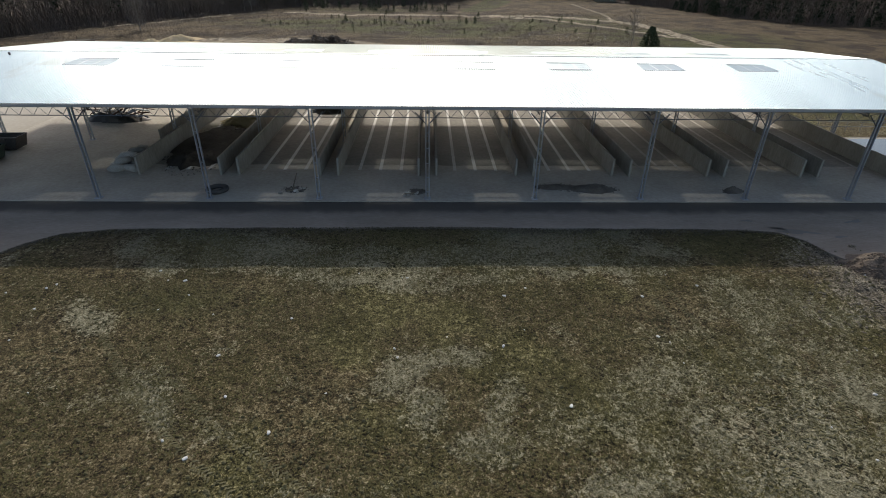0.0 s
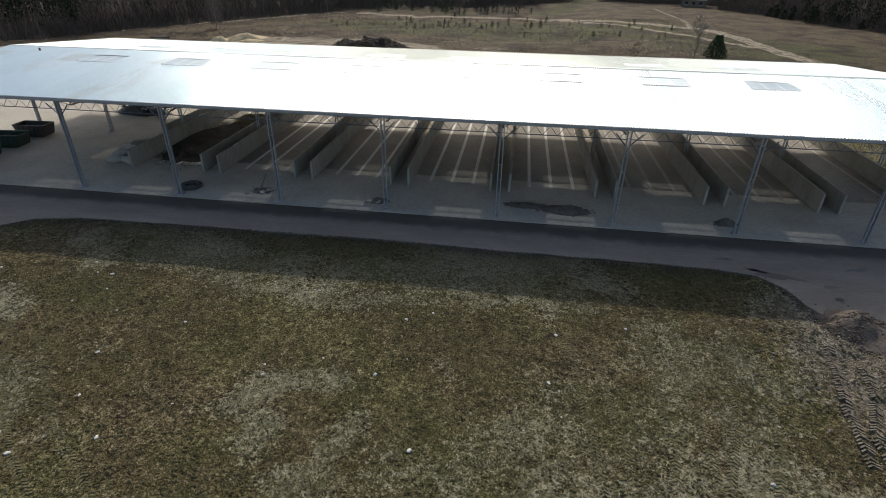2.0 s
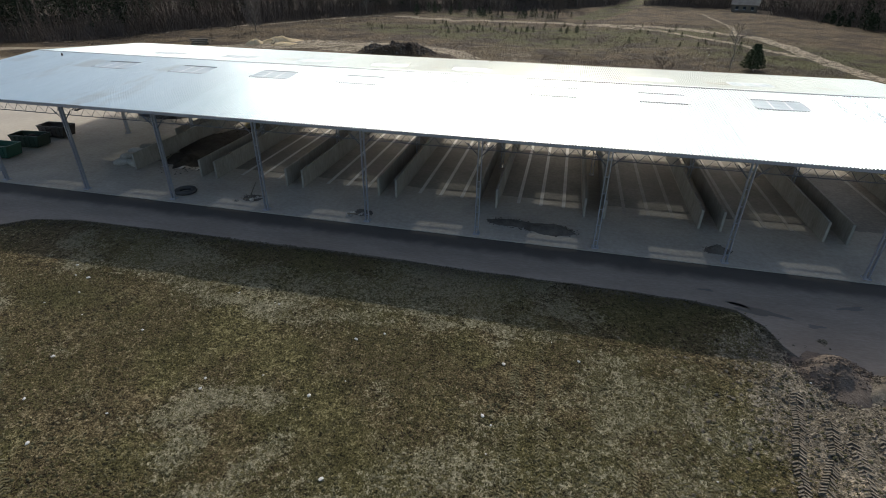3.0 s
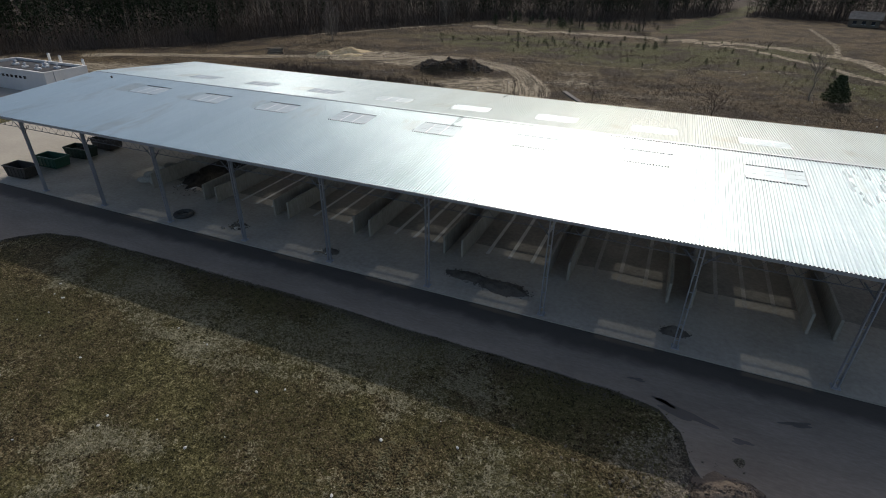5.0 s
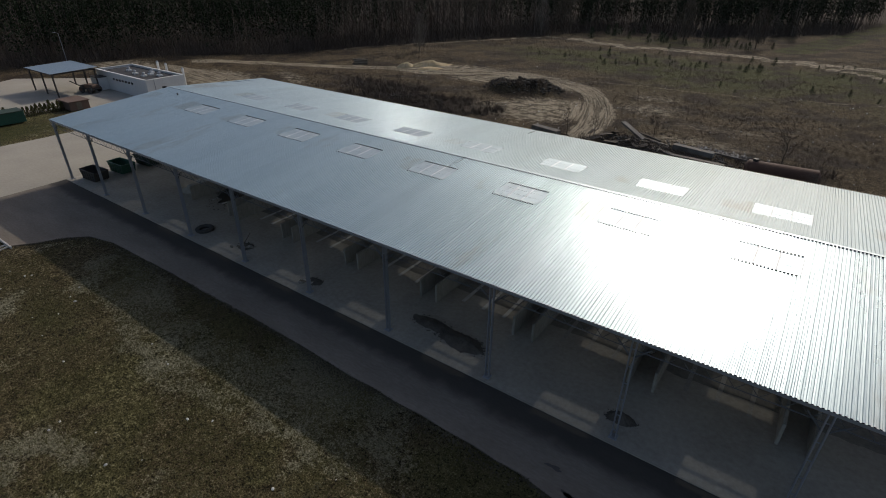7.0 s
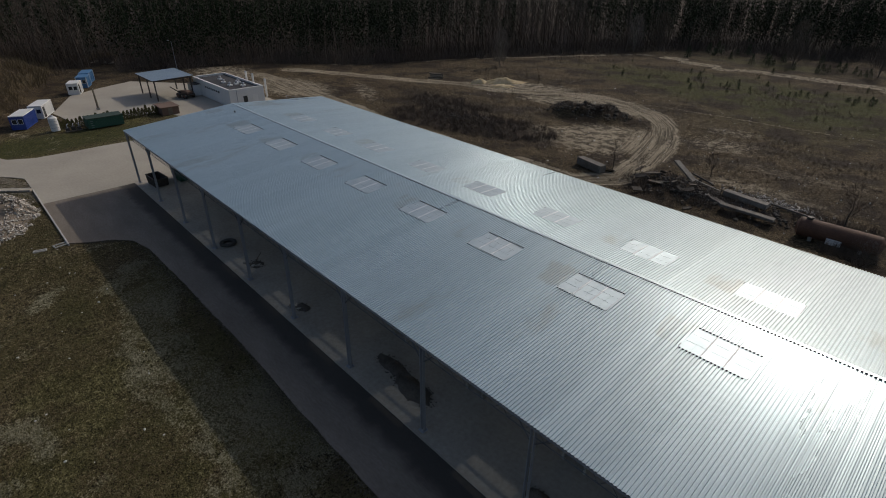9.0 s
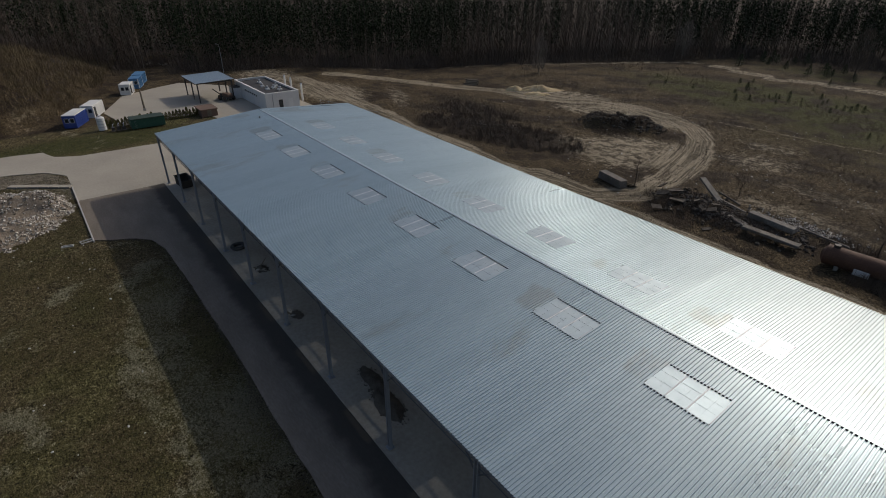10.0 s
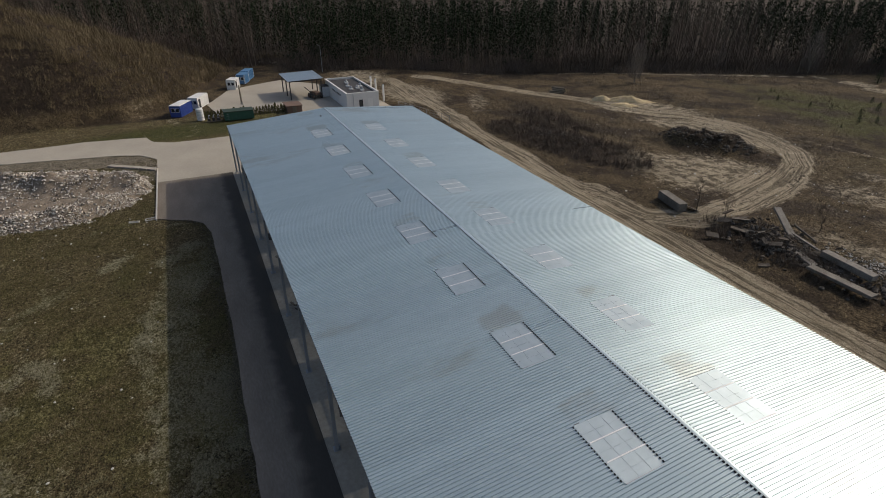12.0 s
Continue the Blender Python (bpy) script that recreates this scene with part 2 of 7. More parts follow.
def wobble(x, y, scale, seed=0):
    """Cheap smooth noise of about -1 to 1."""
    r = np.random.default_rng(seed)
    total, amp = np.zeros_like(x, dtype=float), 0.0
    for octave in range(4):
        for _ in range(3):
            w, ph = r.uniform(0, 2 * math.pi, 2)
            f = scale * 2 ** octave * r.uniform(0.7, 1.3)
            total += np.sin((x * math.cos(w) + y * math.sin(w)) * f + ph + 1.5 * np.sin((y * math.cos(w) - x * math.sin(w)) * f * 0.7 + w)) / 2 ** octave
            amp += 0.45 / 2 ** octave
    return total / amp


def along(x, y, line):
    """Distance to a broken line."""
    best = np.full(np.shape(x), 1e9)
    for (ax, ay), (bx, by) in zip(line, line[1:]):
        dx, dy = bx - ax, by - ay
        t = np.clip(((x - ax) * dx + (y - ay) * dy) / (dx * dx + dy * dy), 0, 1)
        best = np.minimum(best, np.hypot(x - ax - t * dx, y - ay - t * dy))
    return best


def blob(x, y, cx, cy, rx, ry, turn=0):
    c, s = math.cos(radians(turn)), math.sin(radians(turn))
    u, v = ((x - cx) * c + (y - cy) * s) / rx, (-(x - cx) * s + (y - cy) * c) / ry
    return np.exp(-(u * u + v * v))


BACK_TRACK = [(-110, 52), (-75, 50), (-40, 47.5), (0, 46.5), (40, 46), (80, 47)]
LOOP_TRACK = [(-14, 48), (-3, 49.5), (1.6, 55.7), (0.2, 63.9), (-2.4, 73.8), (-5.9, 84.3), (-9.7, 92.4), (-15.6, 98.9), (-23.8, 102.8), (-34.2, 104.7), (-42.5, 102.2), (-49.3, 97), (-57.3, 92.7), (-68.8, 91.1), (-90, 76), (-112, 62)]
WOOD_PATH = [(-150, 40), (-114, 80), (-98, 122), (-78, 155), (-62, 180), (-54, 182), (-44, 177), (-30, 172.5)]
FIELD_PATH = [(-54, 182), (-44, 177), (-30, 172.5), (-10, 175.5), (4.5, 176), (24, 170), (50, 158), (66, 143), (69, 125), (69, 108), (71, 85), (79, 62), (87, 44)]
FIELD_EDGE = [(-24, 107), (-11, 109), (1, 110.5), (16, 112), (37, 113.2), (52, 116)]
SIDE_PATH = [(24, 167), (42, 150), (56, 128), (66, 108)]
HOUSE_PATH = [(62, 146), (66, 172), (66, 222)]
GREEN_RIDE = [(20, 196), (30, 222), (40, 262), (55, 330)]
WOODS = [(-150, 0), (-128, 59), (-109, 92), (-103, 113), (-92, 136), (-82, 155), (-70, 178), (-58, 200), (-36, 212), (-8, 214), (14, 232), (38, 258), (60, 262), (84, 252), (105, 200), (112, 165), (126, 142), (150, 132), (215, 118)]


def woods_depth(x, y):
    """How far inside the woods a place lies; negative outside."""
    x, y = np.asarray(x, float), np.asarray(y, float)
    line = np.array(WOODS)
    inside = y > np.interp(x, line[:, 0], line[:, 1])
    inside |= x < -150
    inside &= ~((x < -126) & (x > -154) & (y < 30 + (x + 126) * 0.2))
    d = along(x, y, [(-158, -110)] + WOODS)
    return np.where(inside, d, -d)


HILL_FOOT = [(-165, 14), (-140, 5), (-118, -1), (-99, -8), (-90, -18), (-87, -31), (-89, -46), (-96, -95)]


def hill_height(x, y):
    foot = np.array(HILL_FOOT)
    edge_x = np.interp(-y, -foot[:, 1], foot[:, 0])
    d = np.where(x < edge_x, along(x, y, HILL_FOOT), 0) * (y > -95)
    top = np.interp(-y, [-14, -8, 0, 18, 32, 48], [1.0, 2.5, 7.0, 13.0, 21.0, 27.0])
    rise = d / (1.25 * top + 2)
    return top * (1 - np.exp(-1.6 * rise ** 1.3)) * (1 + 0.10 * wobble(x, y, 0.08, 14)) * np.clip(1 - (-135 - x) * 0.012, 0.3, 1)


def land(x, y):
    """Height of the ground."""
    x, y = np.asarray(x, float), np.asarray(y, float)
    hill = hill_height(x, y)
    u, v = ((x + 24.5) * 0.9 + (y - 86.2) * 0.43) / 8.6, (-(x + 24.5) * 0.43 + (y - 86.2) * 0.9) / 5.2
    scrub = 2.7 * np.exp(-(u * u + v * v) ** 1.8) * (1 + 0.25 * wobble(x, y, 0.55, 3) + 0.12 * wobble(x, y, 1.6, 4))
    spoil = 1.2 * blob(x, y, 9, 58, 7, 3.5, -10) + 0.8 * blob(x, y, -38, 62, 7, 3, 20)
    field = (y > 46) & (x > -110)
    rough = 0.12 * wobble(x, y, 0.5, 5) * np.where(field, 1, 0.3)
    ruts = -0.12 * np.exp(-((along(x, y, LOOP_TRACK) - 0.9) / 0.35) ** 2) - 0.1 * np.exp(-((along(x, y, BACK_TRACK) - 0.9) / 0.35) ** 2)
    churn = 0.16 * wobble(x, y, 1.5, 63) * np.clip(blob(x, y, 29, -15, 5, 7) * 1.6, 0, 1)
    dip = 1.2 * smooth_step(y, 62, 92) * (1 - smooth_step(y, 190, 240)) * (1 - smooth_step(x, 12, 42))
    return hill + scrub + spoil + rough + ruts + churn - dip - 0.1


def stretch_grid(lo, a, b, hi, fine, coarse):
    def side(start, end):
        out, step, v = [], coarse, start
        while abs(end - v) > step:
            v += step if end > start else -step
            out.append(v)
            step *= 1.06
        return out + [end]
    return np.array(sorted(set(side(a, lo) + side(b, hi) + list(np.arange(a, b + 0.01, fine)))))


def ground_mesh():
    xs, ys = stretch_grid(-2600, -80, 75, 2600, 0.5, 0.8), stretch_grid(-2600, -48, 112, 2600, 0.5, 0.8)
    gx, gy = np.meshgrid(xs, ys)
    n, m = gx.shape
    idx = np.arange(n * m).reshape(n, m)
    faces = np.stack([idx[:-1, :-1], idx[:-1, 1:], idx[1:, 1:], idx[1:, :-1]], -1).reshape(-1, 4)
    return gx.ravel(), gy.ravel(), land(gx, gy).ravel(), faces


BARE_SPOTS = [(-8.2, -11.4, 2.4, 0.8, -10), (-5.0, -12.5, 1.8, 0.8, 10), (-0.6, -12.0, 1.6, 0.7, 0), (3.7, -12.4, 1.6, 0.7, 0), (1.2, -19.7, 2.0, 0.7, 12), (-1.6, -20.8, 1.5, 0.7, 40),
              (-0.1, -23.6, 0.9, 1.8, 0), (3.6, -22.4, 1.0, 2.0, -20), (2.4, -25.2, 1.8, 0.9, 0), (-19.0, -16.2, 2.6, 0.9, -40), (-12.6, -22.4, 2.6, 0.8, -45), (8.8, -11.6, 1.5, 0.5, 0),
              (12.2, -25.0, 1.6, 1.2, 20), (14.4, -27.2, 2.2, 1.2, 0), (7.6, -27.2, 2.0, 1.0, 0), (-12, -9, 2.0, 0.8, 0), (4, -8.6, 2.6, 0.9, 5), (15, -8.8, 3.0, 0.8, 0), (-7.0, -9.4, 1.3, 0.7, 0), (-6.9, -11.9, 3.0, 0.9, -15), (-1.4, -12.8, 2.6, 0.8, -12), (3.8, -12.2, 2.4, 0.8, 0), (8.2, -10.5, 2.6, 0.8, 8), (15.3, -11.3, 1.0, 0.5, 0),
              (12.0, -6.0, 1.0, 0.25, 0), (17.3, -5.6, 1.2, 0.25, 0), (7.6, -8.6, 1.6, 0.9, 20), (11, -9, 1.8, 0.8, -20), (-0.5, -20.3, 2.6, 0.9, 35),
              (17, -24, 9, 8, 0), (9, -25, 5, 3, 0), (21, -16, 5, 4, 0)]


LAWN_TRACKS = [[(14.8, -12.4), (15.3, -20.2), (15.8, -24.5), (16.5, -27.1), (17, -32)], [(17.8, -14), (17.5, -21.8), (16.9, -25.8), (16.2, -32)], [(13.6, -14), (14.4, -23.9), (14.8, -31)],
               [(21.8, -14), (21.1, -18.4), (19.2, -23.3), (18.4, -26.3), (17.4, -32)], [(23.4, -15), (22.6, -19), (20.9, -23.8), (20, -27), (19, -32)], [(19.4, -13), (19.0, -22), (18, -30)],
               [(-15, -18.3), (-12.5, -20.7), (-9.1, -24.2), (-6.2, -26), (-2, -29.5)], [(-17.3, -17.6), (-13.8, -21.8), (-10.4, -25.1), (-7.1, -27.5), (-4, -30.4)]]


def ground_masks(x, y):
    n1, n2 = wobble(x, y, 0.22, 11), wobble(x, y, 0.06, 12)
    sand = np.maximum.reduce([
        1.0 * (1 - smooth_step(along(x, y, BACK_TRACK) + n1 * 0.6, 1.6, 3.6)),
        1.0 * (1 - smooth_step(along(x, y, LOOP_TRACK) + n1 * 0.8, 1.8, 4.2)),
        1.7 * (1 - smooth_step(along(x, y, FIELD_PATH), 1.3, 2.8)),
        0.75 * (1 - smooth_step(along(x, y, WOOD_PATH), 0.6, 2.0)),
        1.2 * (1 - smooth_step(along(x, y, SIDE_PATH), 0.7, 1.8)),
        0.6 * (1 - smooth_step(along(x, y, HOUSE_PATH), 0.6, 1.6)),
        0.5 * (1 - smooth_step(along(x, y, FIELD_EDGE), 0.3, 1.1)), 1.2 * blob(x, y, -12.5, 74, 11, 13), 0.9 * blob(x, y, -20, 67, 9, 7, 20), 1.0 * blob(x, y, -28, 99, 18, 9, -12), 0.6 * blob(x, y, 4, 88, 10, 9, 10), 1.0 * blob(x, y, -54, 99, 17, 8, 30), 0.6 * blob(x, y, -75, 62, 18, 4, -25), 0.8 * blob(x, y, -40, 94, 11, 6, 20), 0.55 * blob(x, y, 2, 98, 9, 5, 15),
        1.0 * blob(x, y, -90, 50, 16, 9), 0.75 * blob(x, y, -30, 100, 26, 5, -4), 0.6 * blob(x, y, 18, 66, 14, 6), 0.5 * blob(x, y, 20, 78, 26, 5, 8),
        0.8 * blob(x, y, -120, 45, 20, 10), 0.5 * blob(x, y, -100, -16, 14, 5), 1.4 * blob(x, y, 26.6, -17.6, 0.7, 1.7, 10), 1.4 * blob(x, y, 28.6, -18.9, 1.5, 1.2, 0), 0.55 * blob(x, y, -85, -9, 5, 2, 20),
    ])
    sand *= 1 - 0.95 * np.minimum(1, 1.6 * blob(x, y, -24.5, 86.2, 9, 5.6, 25))
    dark = np.maximum.reduce([
        1.2 * blob(x, y, -24.5, 87.2, 9.5, 5.6, 25), 1.0 * blob(x, y, -36, 60, 22, 9, 14), 0.7 * blob(x, y, -50, 70, 18, 10, 20), 0.55 * blob(x, y, -66, 72, 14, 8), 0.35 * blob(x, y, 8, 74, 7, 6), 0.5 * blob(x, y, 20, 92, 16, 7, 10), 0.8 * blob(x, y, 12, 56, 14, 5),
        0.7 * blob(x, y, 30, 60, 9, 5), 0.6 * blob(x, y, -36, 82, 9, 6), 0.6 * blob(x, y, 12, 130, 14, 4), 0.45 * blob(x, y, 30, 74, 40, 20),
        # the band in y deepens the shed's shadow on the lawn by colour
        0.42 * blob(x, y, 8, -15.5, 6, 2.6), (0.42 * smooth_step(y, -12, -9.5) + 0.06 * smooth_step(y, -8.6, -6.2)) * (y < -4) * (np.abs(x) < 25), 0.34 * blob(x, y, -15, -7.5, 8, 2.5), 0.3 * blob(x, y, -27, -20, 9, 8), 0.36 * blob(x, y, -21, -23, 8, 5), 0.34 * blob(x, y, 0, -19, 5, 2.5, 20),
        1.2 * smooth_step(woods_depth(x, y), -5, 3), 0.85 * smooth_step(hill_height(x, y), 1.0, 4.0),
    ])
    dark *= smooth_step(along(x, y, GREEN_RIDE), 3, 7)
    green = np.maximum.reduce([
        1.3 * (1 - smooth_step(along(x, y, GREEN_RIDE), 4, 8)), 0.95 * blob(x, y, -76, -6, 8, 22), 0.85 * blob(x, y, 0, 140, 75, 21),
        0.65 * blob(x, y, 64, 108, 34, 34), 0.6 * blob(x, y, 34, 135, 48, 40), 0.5 * blob(x, y, -16, 196, 40, 14), 0.5 * blob(x, y, 56, 30, 9, 9), 0.45 * blob(x, y, -15, -14.5, 7, 3), 0.25 * blob(x, y, 12, -14, 6, 3),
    ]) + 0.12 * n2
    mid_tracks = np.minimum.reduce([along(x, y, line) for line in LAWN_TRACKS])
    field = smooth_step(y, 34, 42) + smooth_step(-x, 84, 92)
    mud = np.maximum.reduce([1.15 * blob(x, y, 29, -14.5, 4, 6), 1.1 * blob(x, y, 37, -18, 8, 10), 0.9 * blob(x, y, 30, -9.5, 6, 3), 1.0 * blob(x, y, 30.5, -21, 4.5, 7), 0.9 * (1 - smooth_step(along(x, y, [(-50, -13), (-59, -16.5), (-64, -30), (-68, -46)]), 2.0, 4.5))])
    bare = np.maximum.reduce([(0.65 if rx > 4 else 1.0) * blob(x, y, cx, cy, rx, ry, w) for cx, cy, rx, ry, w in BARE_SPOTS] + [0.75 * smooth_step(y, -13, -9) * (0.3 + 0.9 * n1) * (np.abs(x) < 32), 0.28 * (1 - smooth_step(mid_tracks, 0.2, 0.5))])
    across = np.minimum(along(x, y, LOOP_TRACK), along(x, y, BACK_TRACK))
    # dry wisps along the lawn's edge by the road
    bare = np.maximum(bare, 0.62 * smooth_step(x, -24, -16) * smooth_step(-x, -22, -12) * smooth_step(-y, 6.8, 8.2) * smooth_step(y, -12.5, -10.5))
    return {"across": across, "bare": bare, "sand": sand, "dark": dark, "green": green, "field": np.clip(field, 0, 1), "mud": mud, "tan": smooth_step(-x, 2, 16) * smooth_step(-y, 4, 9) * (0.75 + 0.5 * n2)}


def ground_material():
    m = bpy.data.materials.new("ground_cover")
    m.use_nodes = True
    n, l = m.node_tree.nodes, m.node_tree.links
    bsdf = n["Principled BSDF"]
    bsdf.inputs["Specular IOR Level"].default_value = 0.15
    geo = n.new("ShaderNodeNewGeometry")

    def noise_at(scale, detail=6, rough=0.6, stretch=None):
        t = n.new("ShaderNodeTexNoise")
        t.inputs["Scale"].default_value, t.inputs["Detail"].default_value, t.inputs["Roughness"].default_value = scale, detail, rough
        l.new(geo.outputs["Position"], t.inputs["Vector"])
        return t.outputs[0]

    def ramp(value, stops):
        r = n.new("ShaderNodeValToRGB")
        els = r.color_ramp.elements
        while len(els) < len(stops):
            els.new(0.5)
        for e, (at, c) in zip(els, stops):
            e.position, e.color = at, (*c, 1)
        l.new(value, r.inputs[0])
        return r.outputs[0]

    def math_node(op, a, b):
        k = n.new("ShaderNodeMath")
        k.operation = op
        for i, v in enumerate((a, b)):
            if isinstance(v, (int, float)):
                k.inputs[i].default_value = v
            else:
                l.new(v, k.inputs[i])
        return k.outputs[0]

    def edge(value, a, b):
        k = n.new("ShaderNodeMapRange")
        k.interpolation_type = "SMOOTHSTEP"
        k.inputs["From Min"].default_value, k.inputs["From Max"].default_value = a, b
        l.new(value, k.inputs[0])
        return k.outputs[0]

    def mix(f, a, b):
        k = n.new("ShaderNodeMix")
        k.data_type = "RGBA"
        l.new(f, k.inputs[0])
        l.new(a, k.inputs[6])
        l.new(b, k.inputs[7])
        return k.outputs[2]

    def mask(name):
        a = n.new("ShaderNodeAttribute")
        a.attribute_name = name
        return a.outputs["Fac"]

    n_big, n_mid, n_small, n_fine = noise_at(0.16, 4), noise_at(0.7, 6, 0.65), noise_at(3.5, 7, 0.7), noise_at(9, 4, 0.75)
    blend = math_node("ADD", math_node("MULTIPLY", n_mid, 0.4), math_node("MULTIPLY", n_small, 0.6))
    grain = math_node("ADD", math_node("MULTIPLY", n_mid, 0.14), math_node("ADD", math_node("MULTIPLY", n_small, 0.42), math_node("MULTIPLY", n_fine, 0.44)))
    lawn = ramp(grain, [(0.425, (0.012, 0.0115, 0.005)), (0.475, (0.070, 0.063, 0.023)), (0.525, (0.138, 0.123, 0.049)), (0.585, (0.32, 0.285, 0.15))])
    fallow = ramp(grain, [(0.425, (0.013, 0.010, 0.005)), (0.475, (0.068, 0.053, 0.024)), (0.525, (0.14, 0.110, 0.053)), (0.585, (0.315, 0.262, 0.156))])
    brown = ramp(grain, [(0.425, (0.013, 0.009, 0.005)), (0.475, (0.058, 0.042, 0.022)), (0.53, (0.122, 0.090, 0.050)), (0.59, (0.29, 0.23, 0.14))])
    lush = ramp(grain, [(0.40, (0.015, 0.016, 0.005)), (0.50, (0.062, 0.064, 0.020)), (0.60, (0.14, 0.13, 0.052))])
    bare = ramp(grain, [(0.40, (0.07, 0.064, 0.034)), (0.49, (0.20, 0.185, 0.115)), (0.60, (0.44, 0.41, 0.29))])
    pale = ramp(grain, [(0.38, (0.15, 0.120, 0.080)), (0.49, (0.34, 0.285, 0.20)), (0.62, (0.57, 0.495, 0.37))])
    split, join, ruts = n.new("ShaderNodeSeparateXYZ"), n.new("ShaderNodeCombineXYZ"), n.new("ShaderNodeTexNoise")
    l.new(geo.outputs["Position"], split.inputs[0])
    l.new(math_node("MULTIPLY", mask("across"), 2.6), join.inputs[0])
    l.new(math_node("MULTIPLY", split.outputs[0], 0.09), join.inputs[1])
    l.new(math_node("MULTIPLY", split.outputs[1], 0.09), join.inputs[2])
    ruts.inputs["Scale"].default_value, ruts.inputs["Detail"].default_value, ruts.inputs["Roughness"].default_value = 1.0, 5, 0.65
    l.new(join.outputs[0], ruts.inputs["Vector"])
    away = edge(mask("across"), 4.0, 7.0)
    streak = math_node("ADD", math_node("MULTIPLY", edge(ruts.outputs[0], 0.40, 0.56), math_node("SUBTRACT", 1.0, away)), math_node("MULTIPLY", edge(n_mid, 0.40, 0.60), away))
    earth = ramp(grain, [(0.38, (0.05, 0.040, 0.026)), (0.50, (0.12, 0.099, 0.066)), (0.62, (0.25, 0.21, 0.15))])
    pale = mix(streak, earth, pale)
    litter_and_shade = ramp(blend, [(0.36, (0.012, 0.009, 0.007)), (0.50, (0.034, 0.024, 0.016)), (0.68, (0.072, 0.052, 0.034))])
    soil = ramp(grain, [(0.40, (0.040, 0.033, 0.023)), (0.49, (0.155, 0.133, 0.096)), (0.59, (0.40, 0.352, 0.265))])

    broken = math_node("SUBTRACT", math_node("ADD", math_node("MULTIPLY", n_mid, 0.55), math_node("MULTIPLY", n_small, 0.75)), 0.65)
    worn = math_node("ADD", math_node("MULTIPLY", noise_at(0.3, 5, 0.62), 0.55), math_node("MULTIPLY", n_small, 0.45))
    colour = mix(edge(math_node("ADD", n_big, math_node("MULTIPLY", mask("tan"), 0.14)), 0.42, 0.56), lawn, fallow)
    colour = mix(edge(math_node("ADD", mask("green"), broken), 0.25, 0.7), colour, lush)
    near_bare = math_node("MULTIPLY", edge(math_node("ADD", math_node("ADD", worn, math_node("MULTIPLY", mask("bare"), 0.25)), math_node("MULTIPLY", math_node("SUBTRACT", n_fine, 0.5), 0.25)), 0.56, 0.68), 0.85)
    colour = mix(near_bare, colour, bare)
    colour = mix(edge(math_node("ADD", mask("mud"), math_node("MULTIPLY", broken, 1.2)), 0.3, 0.7), colour, soil)
    rough_field = mix(edge(math_node("ADD", mask("green"), broken), 0.2, 0.6), brown, lush)
    blotch = math_node("ADD", math_node("MULTIPLY", noise_at(0.11, 5, 0.6), 0.7), math_node("MULTIPLY", n_mid, 0.3))
    rough_field = mix(math_node("MULTIPLY", edge(blotch, 0.48, 0.56), 0.85), rough_field, litter_and_shade)
    colour = mix(edge(mask("field"), 0.3, 0.7), colour, rough_field)
    colour = mix(edge(math_node("ADD", mask("sand"), math_node("MULTIPLY", broken, 1.3)), 0.35, 0.75), colour, pale)
    # leaf litter in woods and field, and painted shade on the lawn strip
    colour = mix(edge(math_node("ADD", mask("dark"), broken), 0.3, 0.8), colour, litter_and_shade)
    l.new(colour, bsdf.inputs["Base Color"])
    bsdf.inputs["Roughness"].default_value = 0.95
    b = n.new("ShaderNodeBump")
    b.inputs["Strength"].default_value, b.inputs["Distance"].default_value = 1.0, 0.24
    l.new(math_node("ADD", math_node("ADD", math_node("MULTIPLY", n_mid, 0.7), math_node("MULTIPLY", n_small, 1.15)), math_node("ADD", math_node("MULTIPLY", n_fine, 0.9), math_node("MULTIPLY", streak, 0.12))), b.inputs["Height"])
    l.new(b.outputs[0], bsdf.inputs["Normal"])
    return m


def build_ground():
    x, y, z, faces = ground_mesh()
    n, k = len(x), len(faces)
    me = bpy.data.meshes.new("ground")
    me.vertices.add(n)
    me.vertices.foreach_set("co", np.stack([x, y, z], 1).astype(np.float32).ravel())
    me.loops.add(k * 4)
    me.loops.foreach_set("vertex_index", faces.astype(np.int32).ravel())
    me.polygons.add(k)
    me.polygons.foreach_set("loop_start", np.arange(0, k * 4, 4, dtype=np.int32))
    me.update(calc_edges=True)
    me.shade_smooth()
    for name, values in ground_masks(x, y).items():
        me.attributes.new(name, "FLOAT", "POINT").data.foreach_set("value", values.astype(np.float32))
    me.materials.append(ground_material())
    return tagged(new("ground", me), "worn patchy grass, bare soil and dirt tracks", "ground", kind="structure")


build_ground()
slab("floor", [(-45.5, -0.3), (45.5, -0.3), (45.5, 41), (-45.5, 41)], 0.04, 0.5, CONCRETE, "dusty grey concrete slab under the shed", "floor")
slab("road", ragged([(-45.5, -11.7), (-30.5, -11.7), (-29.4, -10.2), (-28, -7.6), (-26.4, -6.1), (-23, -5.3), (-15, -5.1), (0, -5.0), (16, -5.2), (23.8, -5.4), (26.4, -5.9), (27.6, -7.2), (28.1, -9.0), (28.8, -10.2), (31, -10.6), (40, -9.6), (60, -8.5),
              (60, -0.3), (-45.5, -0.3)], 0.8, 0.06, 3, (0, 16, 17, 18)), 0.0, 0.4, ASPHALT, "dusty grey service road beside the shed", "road")
